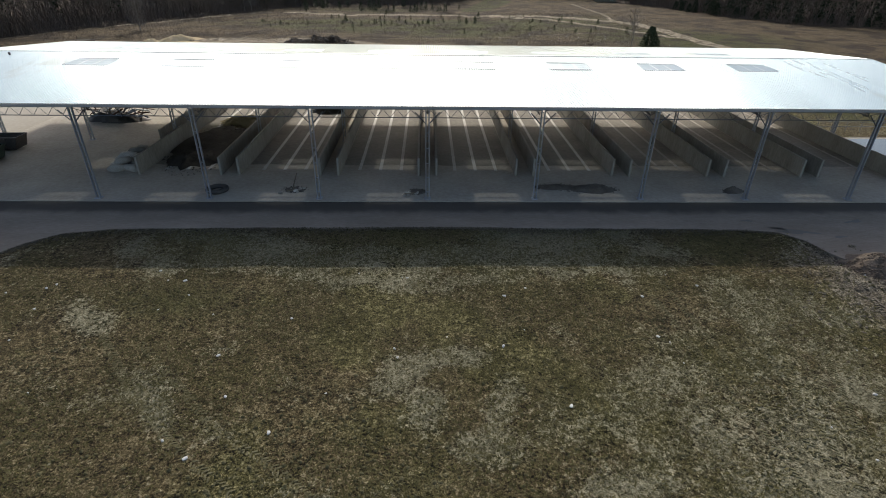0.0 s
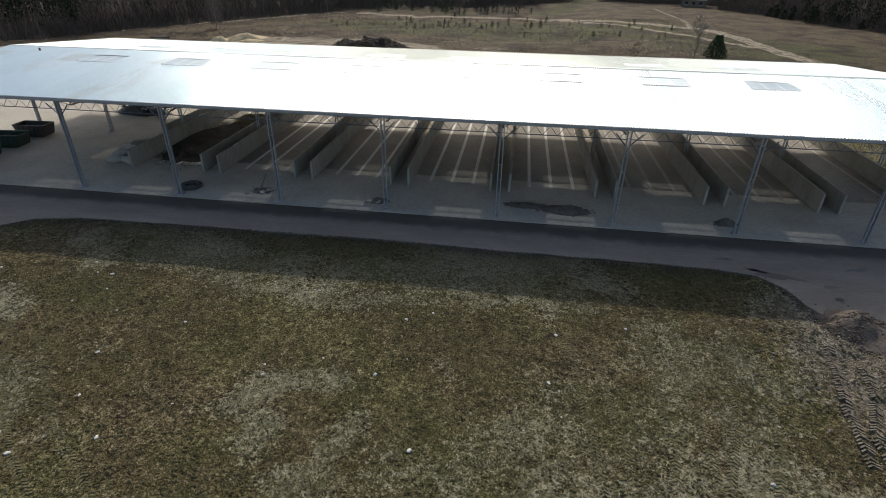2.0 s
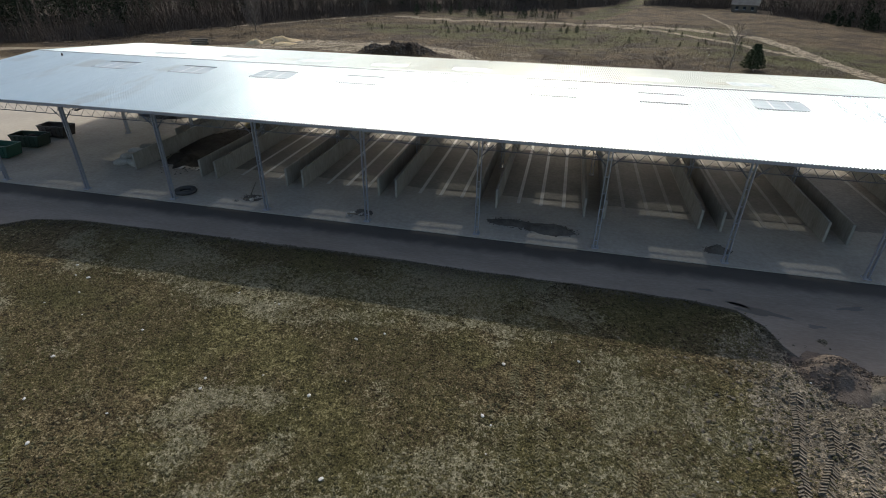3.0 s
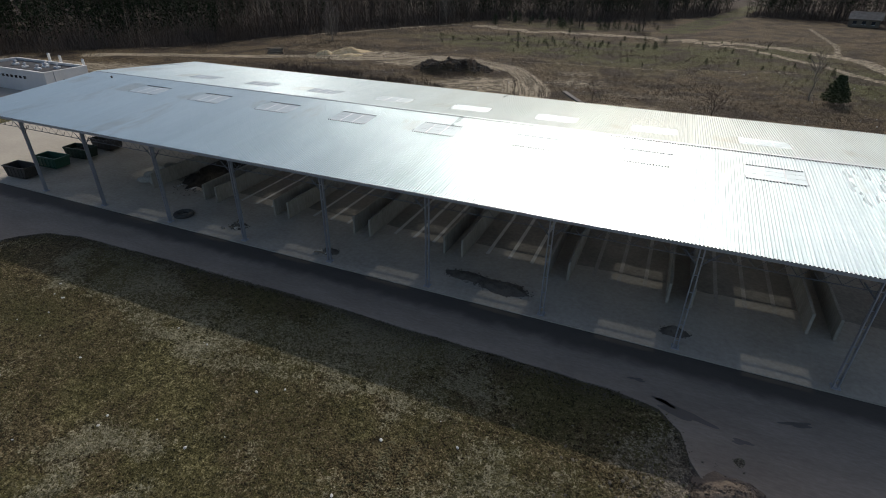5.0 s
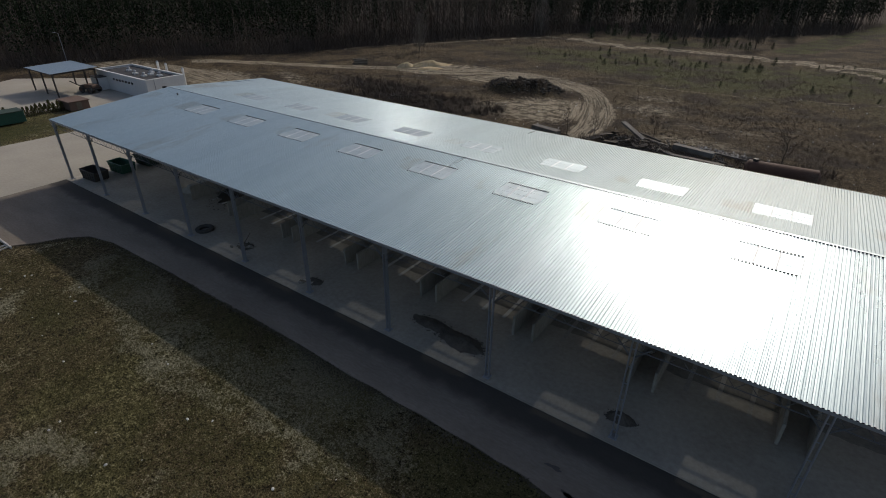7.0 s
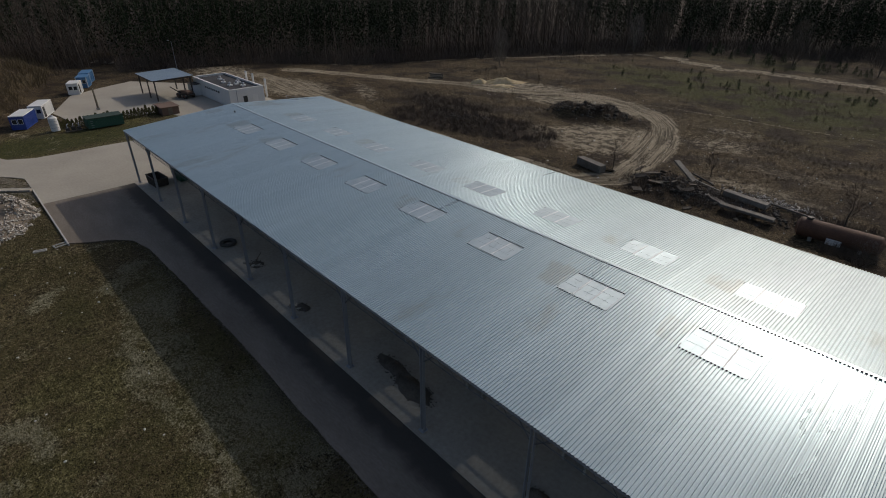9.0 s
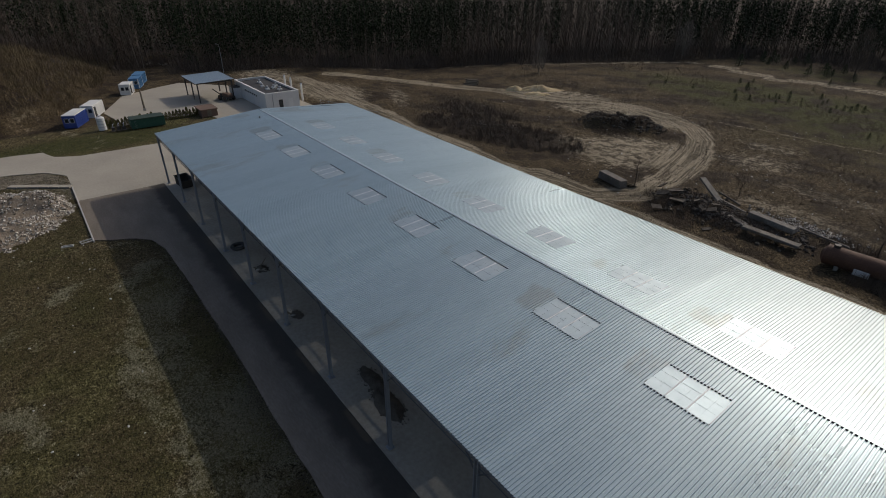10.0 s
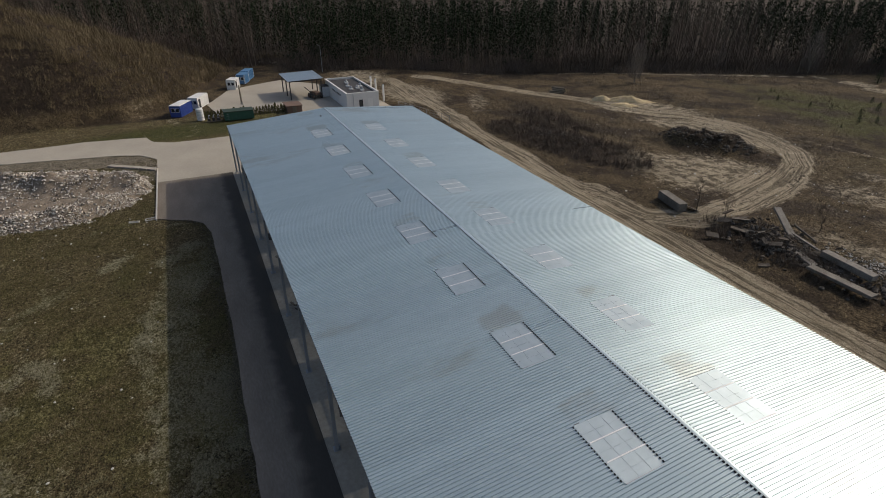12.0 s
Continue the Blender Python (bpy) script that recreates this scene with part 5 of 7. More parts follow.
def rubble_height(x, y):
    d = rubble_inside(x, y)
    rise = smooth_step(d, -0.4, 2.8)
    back, front = np.exp(-(along(x, y, RUBBLE_RIDGE) / 2.6) ** 2), np.exp(-(along(x, y, FRONT_RIDGE) / 2.2) ** 2)
    return rise * (0.7 + 1.9 * back + 0.75 * front) * (1 + 0.22 * wobble(x, y, 0.55, 9)) + 0.12 * wobble(x, y, 1.6, 8) * rise


def rubble_field():
    e = empty("rubble_pile", pose(0, 0, 0), "wide pile of broken pale concrete rubble and brown dust", "rubble")
    rng = np.random.default_rng(21)
    gx, gy = np.meshgrid(np.linspace(-66, -31, 110), np.linspace(-47, -11.5, 110))
    gz = rubble_height(gx, gy) - 0.3 + 0.05 * wobble(gx, gy, 2.5, 4)
    idx = np.arange(12100).reshape(110, 110)
    faces = np.stack([idx[:-1, :-1], idx[:-1, 1:], idx[1:, 1:], idx[1:, :-1]], -1).reshape(-1, 4)
    raw("mound", np.stack([gx, gy, gz], -1).reshape(-1, 3), faces, GREY_RUBBLE, e, smooth=True)
    x, y = rng.uniform(-64, -31, 42000), rng.uniform(-45, -11.9, 42000)
    d = rubble_inside(x, y)
    ridge = np.maximum(np.exp(-(along(x, y, RUBBLE_RIDGE) / 3.0) ** 2), np.exp(-(along(x, y, FRONT_RIDGE) / 2.8) ** 2))
    near_edge = np.exp(-((d - 1.2) / 1.6) ** 2)
    want = np.clip(0.10 + 0.55 * ridge + 0.55 * near_edge, 0, 1) * (0.35 + 0.65 * (wobble(x, y, 0.7, 17) > -0.15))
    ok = (d > -0.5 * rng.uniform(0, 1, len(x)) ** 2) & (rng.uniform(0, 1, len(x)) < want)
    x, y = x[ok], y[ok]
    size = 0.09 + 0.42 * rng.uniform(0, 1, len(x)) ** 3
    z = rubble_height(x, y) - 0.27 + 0.15 * size
    tagged(soup("small_rubble", chunk_tris(np.column_stack([x, y, z]), size, rng), RUBBLE_ISLANDS, e), kind="stuff")
    meshes = [chunk_data(90 + k, RUBBLE, 0.45) for k in range(5)]
    r = random.Random(8)
    count = 0
    while count < 140:
        px, py = r.uniform(-58, -32), r.uniform(-32, -12.4)
        where = np.array([px]), np.array([py])
        near = float(min(along(*where, RUBBLE_RIDGE)[0], abs(rubble_inside(*where)[0] - 0.6) * 1.4))
        if rubble_inside(*where)[0] < 0.1 or near > r.uniform(0, 2.4):
            continue
        s = r.uniform(0.3, 0.62)
        ob = new("concrete_chunk", r.choice(meshes))
        ob.parent = e
        ob.matrix_basis = pose(px, py, float(rubble_height(*where)[0]) - 0.2, r.uniform(-30, 30), r.uniform(-30, 30), r.uniform(0, 360)) @ Matrix.Diagonal((s * r.uniform(0.8, 1.6), s, s * r.uniform(0.4, 0.9), 1))
        count += 1


def island_material():
    m = surface("small_rubble", [(0.05, 0.039, 0.029), (0.20, 0.168, 0.13), (0.66, 0.62, 0.55)], 0.35, 6, (0.85, 1), 0.3, contrast=0.2)
    n, l = m.node_tree.nodes, m.node_tree.links
    geo = [k for k in n if k.type == "NEW_GEOMETRY"][0]
    ramp = [k for k in n if k.type == "VALTORGB"][0]
    add, old = n.new("ShaderNodeMath"), ramp.inputs[0].links[0].from_socket
    add.operation = "MULTIPLY_ADD"
    add.inputs[1].default_value = 0.75
    skew = n.new("ShaderNodeMath")
    skew.operation, skew.inputs[1].default_value = "POWER", 2.0
    l.new(geo.outputs["Random Per Island"], skew.inputs[0])
    l.new(skew.outputs[0], add.inputs[0])
    less = n.new("ShaderNodeMath")
    less.operation = "SUBTRACT"
    less.inputs[1].default_value = 0.13
    l.new(old, less.inputs[0])
    l.new(less.outputs[0], add.inputs[2])
    l.new(add.outputs[0], ramp.inputs[0])
    return m


GREY_RUBBLE = surface("rubble_dust", [(0.09, 0.07, 0.052), (0.21, 0.172, 0.13), (0.37, 0.315, 0.25)], 0.7, 5, (0.9, 1), 0.9)
RUBBLE_ISLANDS = island_material()
rubble_field()
KERB = surface("kerb_concrete", [(0.38, 0.37, 0.34), (0.50, 0.485, 0.45)], 0.8, 8, (0.8, 0.95), 0.1)
kerb = empty("kerb", pose(0, 0, 0), "pale concrete kerb stones along the yard", "kerb", kind="structure")
KERB_STONE = part("kerb_stone", (lambda b: (add_box(b, (0, -0.09, -0.3), (0.985, 0.09, 0.13), 0.02), b)[1])(bmesh.new()), KERB, kerb)
KERB_STONE.location = (-52, -11.8, 0)
for k in range(1, 22):
    ob = new("kerb_stone", KERB_STONE.data)
    ob.parent, ob.location = kerb, (-52 + k, -11.8, 0.004 * math.sin(7 * k))
def hollow_block(x, y, turn, length, width, height=0.14):
    """A shallow open concrete frame, such as lies under a manhole cover."""
    bm = bmesh.new()
    a, b, t = length / 2, width / 2, 0.13
    for lo, hi in (((-a, -b), (a, -b + t)), ((-a, b - t), (a, b)), ((-a, -b + t), (-a + t, b - t)), ((a - t, -b + t), (a, b - t))):
        add_box(bm, (*lo, 0), (*hi, height), 0.015)
    ob = part("manhole_surround", bm, KERB)
    ob.matrix_basis = pose(x, y, float(land(x, y)) - 0.02, 0, 0, turn)
    tagged(ob, "pale hollow concrete surround lying in the grass", "concrete block", "concrete surrounds")


hollow_block(-30.8, -12.5, 100, 1.4, 0.8)
hollow_block(-30.7, -14.5, 75, 1.3, 0.5)
for k in range(6):
    b = box("concrete_block", (-0.75, -0.5, 0), (0.75, 0.5, 0.26), YARD, bevel=0.04)
    b.matrix_basis = pose(-52.6 - 0.95 * k, -12.5 - 1.25 * k, float(land(-53 - k, -13 - k)), 0, 0, 52 + 3 * math.sin(5 * k))
    tagged(b, "pale concrete block in a row beside the rubble", "block", "concrete blocks")
heap("sand_heap", -61.5, 100.5, 6.4, 2.3, 1.5, SAND, "heap of yellow sand on bare soil", "sand heap", seed=3, turn=53, base=-1.35, clods=500, power=0.8)
heap("sand_heap", -58.6, 96.4, 3.6, 1.7, 0.8, SAND, "low heap of yellow sand on bare soil", "sand heap", seed=6, turn=40, base=-1.35, clods=250)
heap("sand_heap", -66.0, 95.2, 2.6, 1.6, 1.1, SAND, "small heap of yellow sand on bare soil", "sand heap", seed=9, turn=60, base=-1.35, clods=200)

# ---- cabins and service buildings ----
def cabin(x, y, turn, paint, label, length=6.06, width=2.44, height=2.6, roof_paint=None, base=0.0):
    """A container cabin; its long side runs along its own x."""
    e = empty("site_cabin", pose(x, y, base, 0, 0, turn), label, "cabin", "site cabins")
    a, b = length / 2, width / 2
    bm = bmesh.new()
    add_box(bm, (-a + 0.06, -b + 0.06, 0.1), (a - 0.06, b - 0.06, height - 0.12))
    part("body", bm, paint, e)
    bm = bmesh.new()
    add_box(bm, (-a, -b, height - 0.14), (a, b, height), 0.02)
    part("roof", bm, roof_paint or WHITE_PAINT, e, "white flat roof")
    bm = bmesh.new()
    add_box(bm, (-a, -b, 0.0), (a, b, 0.14), 0.01)
    part("floor_frame", bm, paint, e)
    for sx in (-1, 1):
        for sy in (-1, 1):
            bm = bmesh.new()
            add_box(bm, (sx * (a - 0.08) - 0.08, sy * (b - 0.08) - 0.08, 0.1), (sx * (a - 0.08) + 0.08, sy * (b - 0.08) + 0.08, height - 0.1))
            part("corner_post", bm, WHITE_PAINT if paint is not BLUE_PAINT else paint, e)
    for k in range(int(length / 0.3) - 1):
        xk = -a + 0.3 + k * 0.3
        for sy in (-1, 1):
            bm = bmesh.new()
            add_box(bm, (xk - 0.05, sy * (b - 0.05) - 0.025, 0.14), (xk + 0.05, sy * (b - 0.05) + 0.025, height - 0.14))
            part("wall_rib", bm, paint, e)
    for px, sz in ((-0.45, 0.8), (0.55, 0.8)):
        w = new("window")
        w.parent = e
        w.matrix_basis = pose(a - 0.05, px, 1.5, 0, 0, 270)
        bm = bmesh.new()
        for lo, hi in (((-0.42, -0.04, -0.45), (-0.36, 0.05, 0.45)), ((0.36, -0.04, -0.45), (0.42, 0.05, 0.45)), ((-0.36, -0.04, 0.39), (0.36, 0.05, 0.45)), ((-0.36, -0.04, -0.45), (0.36, 0.05, -0.39))):
            add_box(bm, lo, hi)
        part("window_frame", bm, WHITE_PAINT, w)
        bm = bmesh.new()
        add_box(bm, (-0.36, 0.0, -0.39), (0.36, 0.02, 0.39))
        part("pane", bm, GLASS, w)
    if paint is WHITE_PAINT:
        bm = bmesh.new()
        add_box(bm, (a - 1.5, b - 0.05, 0.14), (a - 0.6, b + 0.02, 2.15))
        part("door", bm, GLASS, e, "dark door")
    return e


cabin(-91.5, -6.8, 334, BLUE_PAINT, "blue container cabin with a white roof on grass")
cabin(-98.3, -2.8, 334, WHITE_PAINT, "white container cabin at the edge of the yard")
cabin(-117.4, 7.2, 338, WHITE_PAINT, "small white cabin with dark windows on the yard", length=4.2)
cabin(-124.6, 10.6, 338, PALE_BLUE, "pale blue container cabin", length=4.6, roof_paint=PALE_BLUE)
cabin(-130.5, 12.6, 338, PALE_BLUE, "pale blue container beside the woods", length=5.6, roof_paint=PALE_BLUE)


def canopy():
    e = empty("canopy", pose(-101, 23, 0), "open steel canopy with a blue-grey sheet roof", "canopy")
    for x in (-5.6, 0.4, 5.6):
        for y in (-4.0, 4.0):
            bm = bmesh.new()
            add_box(bm, (x - 0.12, y - 0.12, 0), (x + 0.12, y + 0.12, 4.6))
            part("post", bm, DARK_STEEL, e)
    bm = bmesh.new()
    for y in (-4.0, 4.0):
        add_box(bm, (-6.1, y - 0.1, 4.35), (6.1, y + 0.1, 4.62))
    for x in (-5.6, 0.4, 5.6):
        add_box(bm, (x - 0.1, -4.0, 4.36), (x + 0.1, 4.0, 4.61))
    part("beam_frame", bm, DARK_STEEL, e)
    verts, faces = [], []
    n = 48
    for k in range(n + 1):
        x = -6.3 + 12.6 * k / n
        dz = 0.03 if k % 2 else 0.0
        verts += [(x, -4.6, 4.68 + dz), (x, 4.6, 4.92 + dz)]
    for k in range(n):
        faces.append((2 * k, 2 * k + 2, 2 * k + 3, 2 * k + 1))
    raw("roof_sheet", verts, faces, BLUE_ROOF, e)
    bm = bmesh.new()
    for y, z in ((-4.6, 4.62), (4.6, 4.86)):
        add_box(bm, (-6.3, y - 0.04, z - 0.1), (6.3, y + 0.04, z + 0.1))
    part("fascia", bm, DARK_STEEL, e)


canopy()


def white_building():
    e = empty("service_building", pose(-99.5, 29.0, 0), "low white rendered building with a flat felt roof", "building")
    L, W, H = 20.7, 8.0, 3.75
    t = 0.3
    bm = bmesh.new()
    add_box(bm, (0, 0, 0), (L, t, H))
    add_box(bm, (0, W - t, 0), (L, W, H))
    add_box(bm, (0, t, 0), (t, W - t, H))
    part("wall", bm, RENDERED, e)
    bm = bmesh.new()
    add_box(bm, (L - t, t, 0), (L, 3.0, H))
    add_box(bm, (L - t, 4.0, 0), (L, W - t, H))
    add_box(bm, (L - t, 3.0, 2.15), (L, 4.0, H))
    part("end_wall", bm, RENDERED, e)
    bm = bmesh.new()
    add_box(bm, (L - 0.2, 3.0, 0.05), (L - 0.12, 4.0, 2.15))
    part("door", bm, GLASS, e, "dark glazed door")
    bm = bmesh.new()
    add_box(bm, (L, 5.2, 0.05), (L + 0.04, 6.4, 2.2))
    part("shutter", bm, WHITE_PAINT, e)
    bm = bmesh.new()
    add_box(bm, (t, t, H - 0.5), (L - t, W - t, H - 0.35))
    part("roof", bm, FELT, e, "dark grey felt roof")
    bm = bmesh.new()
    for lo, hi in (((-0.06, -0.06, H), (L + 0.06, t + 0.06, H + 0.07)), ((-0.06, W - t - 0.06, H), (L + 0.06, W + 0.06, H + 0.07)), ((-0.06, t + 0.06, H), (t + 0.06, W - t - 0.06, H + 0.07)), ((L - t - 0.06, t + 0.06, H), (L + 0.06, W - t - 0.06, H + 0.07))):
        add_box(bm, lo, hi)
    part("parapet_cap", bm, WHITE_PAINT, e)
    for k in range(7):
        w = new("window")
        w.parent = e
        w.location = (7.4 + 1.25 * k, -0.01, 2.5)
        bm = bmesh.new()
        add_box(bm, (-0.35, -0.02, -0.25), (0.35, 0.02, 0.25))
        part("pane", bm, GLASS, w)
        bm = bmesh.new()
        for lo, hi in (((-0.41, -0.04, 0.25), (0.41, 0.03, 0.31)), ((-0.41, -0.06, -0.31), (0.41, 0.03, -0.25))):
            add_box(bm, lo, hi)
        part("window_frame", bm, WHITE_PAINT, w)
    for vx, vy in ((6.0, 4.2), (10.5, 3.2), (13.8, 4.8), (14.4, 3.0), (16.5, 5.2), (12.0, 6.0)):
        v = new("roof_vent")
        v.parent = e
        v.location = (vx, vy, H - 0.35)
        bm = bmesh.new()
        add_box(bm, (-0.45, -0.45, 0), (0.45, 0.45, 0.35), 0.04)
        part("vent_base", bm, WHITE_PAINT, v)
        bm = bmesh.new()
        add_rod(bm, (0, 0, 0.35), (0, 0, 0.75), 0.25, 12)
        add_rod(bm, (0, 0, 0.75), (0, 0, 0.9), 0.36, 12, 0.1)
        part("cowl", bm, STEEL, v)
    bm = bmesh.new()
    add_rod(bm, (L + 0.1, 1.6, 0), (L + 0.1, 1.6, H), 0.06, 8)
    part("downpipe", bm, STEEL, e)
    bm = bmesh.new()
    add_box(bm, (1.0, -1.9, 0), (4.2, 0, 2.6))
    part("porch", bm, RENDERED, e)
    bm = bmesh.new()
    add_box(bm, (0.85, -2.05, 2.6), (4.35, 0, 2.72), 0.02)
    part("porch_roof", bm, FELT, e)


white_building()


def stack(x, y, h):
    e = empty("exhaust_stack", pose(x, y, 0), "pale upright metal exhaust stack behind the building", "stack", "exhaust stacks")
    bm = bmesh.new()
    add_rod(bm, (0, 0, 0), (0, 0, h), 0.24, 12)
    part("pipe", bm, WHITE_PAINT, e)
    bm = bmesh.new()
    add_rod(bm, (0, 0, h), (0, 0, h + 0.2), 0.32, 12, 0.12)
    part("cap", bm, STEEL, e)


for p in ((-94, 40, 4.4), (-91.5, 40.5, 4.1), (-84, 40, 4.0)):
    stack(*p)


def lamp_post(x, y, h=8.0, turn=0):
    e = empty("street_lamp", pose(x, y, 0, 0, 0, turn), "slim grey street lamp beside the yard", "lamp post", "street lamps")
    bm = bmesh.new()
    add_rod(bm, (0, 0, 0), (0, 0, h), 0.09, 8, 0.05)
    part("pole", bm, STEEL, e)
    bm = bmesh.new()
    add_rod(bm, (0, 0, h - 0.05), (1.1, 0, h + 0.15), 0.04, 6)
    part("arm", bm, STEEL, e)
    bm = bmesh.new()
    add_box(bm, (0.9, -0.14, h + 0.08), (1.6, 0.14, h + 0.2), 0.03)
    part("lamp_head", bm, STEEL, e)


lamp_post(-132, 36, 8, 200)


def slim_pole(x, y):
    e = empty("utility_pole", pose(x, y, 0), "dark wooden pole standing on the yard", "pole")
    bm = bmesh.new()
    add_rod(bm, (0, 0, 0), (0, 0, 4.6), 0.22, 8, 0.16)
    part("pole", bm, TIMBER, e)
    bm = bmesh.new()
    add_box(bm, (-0.3, -0.3, 0), (0.3, 0.3, 0.5), 0.03)
    part("footing", bm, WALL, e)


slim_pole(-96.0, 6.9)


def storage_tank():
    e = empty("storage_tank", pose(-83.5, -3.2, 0), "white upright plastic storage tank", "tank")
    bm = bmesh.new()
    add_rod(bm, (0, 0, 0.1), (0, 0, 2.5), 0.75, 20)
    part("body", bm, WHITE_PAINT, e)
    bm = bmesh.new()
    add_rod(bm, (0, 0, 2.5), (0, 0, 2.8), 0.75, 20, 0.3)
    part("dome", bm, WHITE_PAINT, e)
    bm = bmesh.new()
    add_rod(bm, (0, 0, 2.8), (0, 0, 2.95), 0.28, 12)
    part("lid", bm, STEEL, e)
    bm = bmesh.new()
    for z in (0.7, 1.3, 1.9):
        add_rod(bm, (0, 0, z), (0, 0, z + 0.06), 0.78, 20)
    part("hoops", bm, STEEL, e)


storage_tank()


def pipework():
    e = empty("pump_unit", pose(-81.6, -0.9, 0), "dark pump unit with pipes on pallets", "machine")
    for k in range(3):
        bm = bmesh.new()
        add_box(bm, (-0.6, -1.1 + 0.95 * k, 0), (0.6, -0.3 + 0.95 * k, 0.16))
        part("pallet", bm, TIMBER, e)
        bm = bmesh.new()
        add_box(bm, (-0.4, -1.0 + 0.95 * k, 0.16), (0.4, -0.4 + 0.95 * k, 0.7 + 0.2 * (k % 2)), 0.04)
        part("housing", bm, DARK_STEEL, e)
        bm = bmesh.new()
        add_rod(bm, (0.2, -0.7 + 0.95 * k, 0.7), (0.2, -0.7 + 0.95 * k, 1.3), 0.07, 8)
        add_rod(bm, (0.2, -0.7 + 0.95 * k, 1.3), (-0.5, -0.4 + 0.95 * k, 1.3), 0.07, 8)
        part("pipe", bm, STEEL, e)


pipework()


def green_container():
    e = empty("green_container", pose(-81.6, 4.7, 0), "long dark green container with a ridged lid", "container")
    bm = bmesh.new()
    add_box(bm, (-1.5, -3.1, 0.12), (1.5, 3.1, 1.9), 0.03)
    part("body", bm, GREEN_PAINT, e)
    for k in range(14):
        for sx in (-1, 1):
            y = -2.9 + 5.8 * k / 13
            bm = bmesh.new()
            add_box(bm, (sx * 1.5 - 0.05, y - 0.06, 0.2), (sx * 1.5 + 0.05, y + 0.06, 1.85))
            part("rib", bm, GREEN_PAINT, e)
    bm = bmesh.new()
    add_box(bm, (-1.6, -3.2, 1.9), (1.6, 3.2, 2.06), 0.04)
    part("lid", bm, DARK_GREEN, e)
    for y in (-2.4, 2.4):
        bm = bmesh.new()
        add_box(bm, (-1.4, y - 0.15, 0), (1.4, y + 0.15, 0.12))
        part("skid", bm, DARK_STEEL, e)
    for k in range(4):
        bm = bmesh.new()
        add_rod(bm, (1.6, -2.6 + 0.0 * k, 0.35 + 0.4 * k), (1.6, -2.2, 0.35 + 0.4 * k), 0.025)
        part("rung", bm, STEEL, e)


green_container()


def shed_box():
    e = empty("brick_store", pose(-84.0, 17.2, 0), "low store with a red-brown roof beside the hedge", "store")
    bm = bmesh.new()
    add_box(bm, (-2.3, -1.7, 0), (2.3, 1.7, 1.5))
    part("wall", bm, BRICK_RED, e)
    bm = bmesh.new()
    add_box(bm, (-2.5, -1.9, 1.5), (2.5, 1.9, 1.66), 0.03)
    part("roof", bm, BRICK_RED, e)
    bm = bmesh.new()
    add_box(bm, (2.3, -0.5, 0.05), (2.34, 0.4, 1.4))
    part("door", bm, TIMBER, e)


shed_box()


def conifer_tris(h, w, seed, count=420):
    rng = np.random.default_rng(seed)
    t = rng.uniform(0.02, 1, count) ** 0.8
    a = rng.uniform(0, 2 * math.pi, count)
    r = w * np.sqrt(np.clip(1 - t, 0.02, 1)) * rng.uniform(0.55, 1.1, count) * np.where(t < 0.1, 0.8, 1)
    c = np.stack([r * np.cos(a), r * np.sin(a), t * h], 1)
    return leaves(c, 0.13 * (h / 2.2) * rng.uniform(0.7, 1.5, count), rng, 0.0)


def thuja(seed):
    e = empty("hedge_conifer", pose(-84.3, 0, 0), "slim olive green conifer in a hedge row", "shrub", "hedge of conifers")
    soup("crown", conifer_tris(1.8, 0.48, seed), HEDGE, e)
    bm = bmesh.new()
    add_rod(bm, (0, 0, -0.1), (0, 0, 1.5), 0.06, 6, 0.02)
    part("trunk", bm, BARK, e)
    return e


HEDGE_ROW = [thuja(s) for s in range(3)]
hedge_r = random.Random(4)
for k in range(28):
    y = -2.2 + 0.7 * k
    if k < 3:
        HEDGE_ROW[k].matrix_basis = pose(-84.4, y, -0.05, 0, 0, 50 * k)
    else:
        s = hedge_r.uniform(0.85, 1.15)
        copy_thing(HEDGE_ROW[k % 3], pose(-84.4 + hedge_r.uniform(-0.15, 0.15), y, -0.05, 0, 0, hedge_r.uniform(0, 360)) @ Matrix.Diagonal((s, s, s * hedge_r.uniform(0.9, 1.1), 1)))


def farm_machine():
    """A dark trailed machine with a long drawbar and two wheels."""
    e = empty("farm_machine", pose(-95.5, 25.2, 0, 0, 0, 195), "dark red trailed farm machine parked under the canopy", "machine")
    bm = bmesh.new()
    add_box(bm, (-2.2, -0.9, 0.7), (2.0, 0.9, 0.95), 0.04)
    part("frame", bm, DARK_STEEL, e)
    bm = bmesh.new()
    add_box(bm, (-1.9, -0.8, 0.95), (0.6, 0.8, 1.7), 0.15)
    part("hopper", bm, BRICK_RED, e)
    bm = bmesh.new()
    add_box(bm, (0.8, -0.6, 0.95), (1.9, 0.6, 1.45), 0.1)
    part("gearbox", bm, DARK_STEEL, e)
    bm = bmesh.new()
    add_rod(bm, (1.9, 0, 0.85), (5.2, 0.2, 1.9), 0.12, 8)
    part("boom", bm, DARK_STEEL, e)
    for x in (-1.3, 1.0):
        for sy in (-1, 1):
            w = new("wheel")
            w.parent = e
            w.matrix_basis = pose(x, sy * 1.1, 0.62, 90, 0, 0)
            bm = bmesh.new()
            add_rod(bm, (0, 0, -0.17), (0, 0, 0.17), 0.62, 22)
            part("tyre", bm, RUBBER, w)
            bm = bmesh.new()
            add_rod(bm, (0, 0, -0.19), (0, 0, 0.19), 0.3, 14)
            part("rim", bm, RUST, w)


farm_machine()


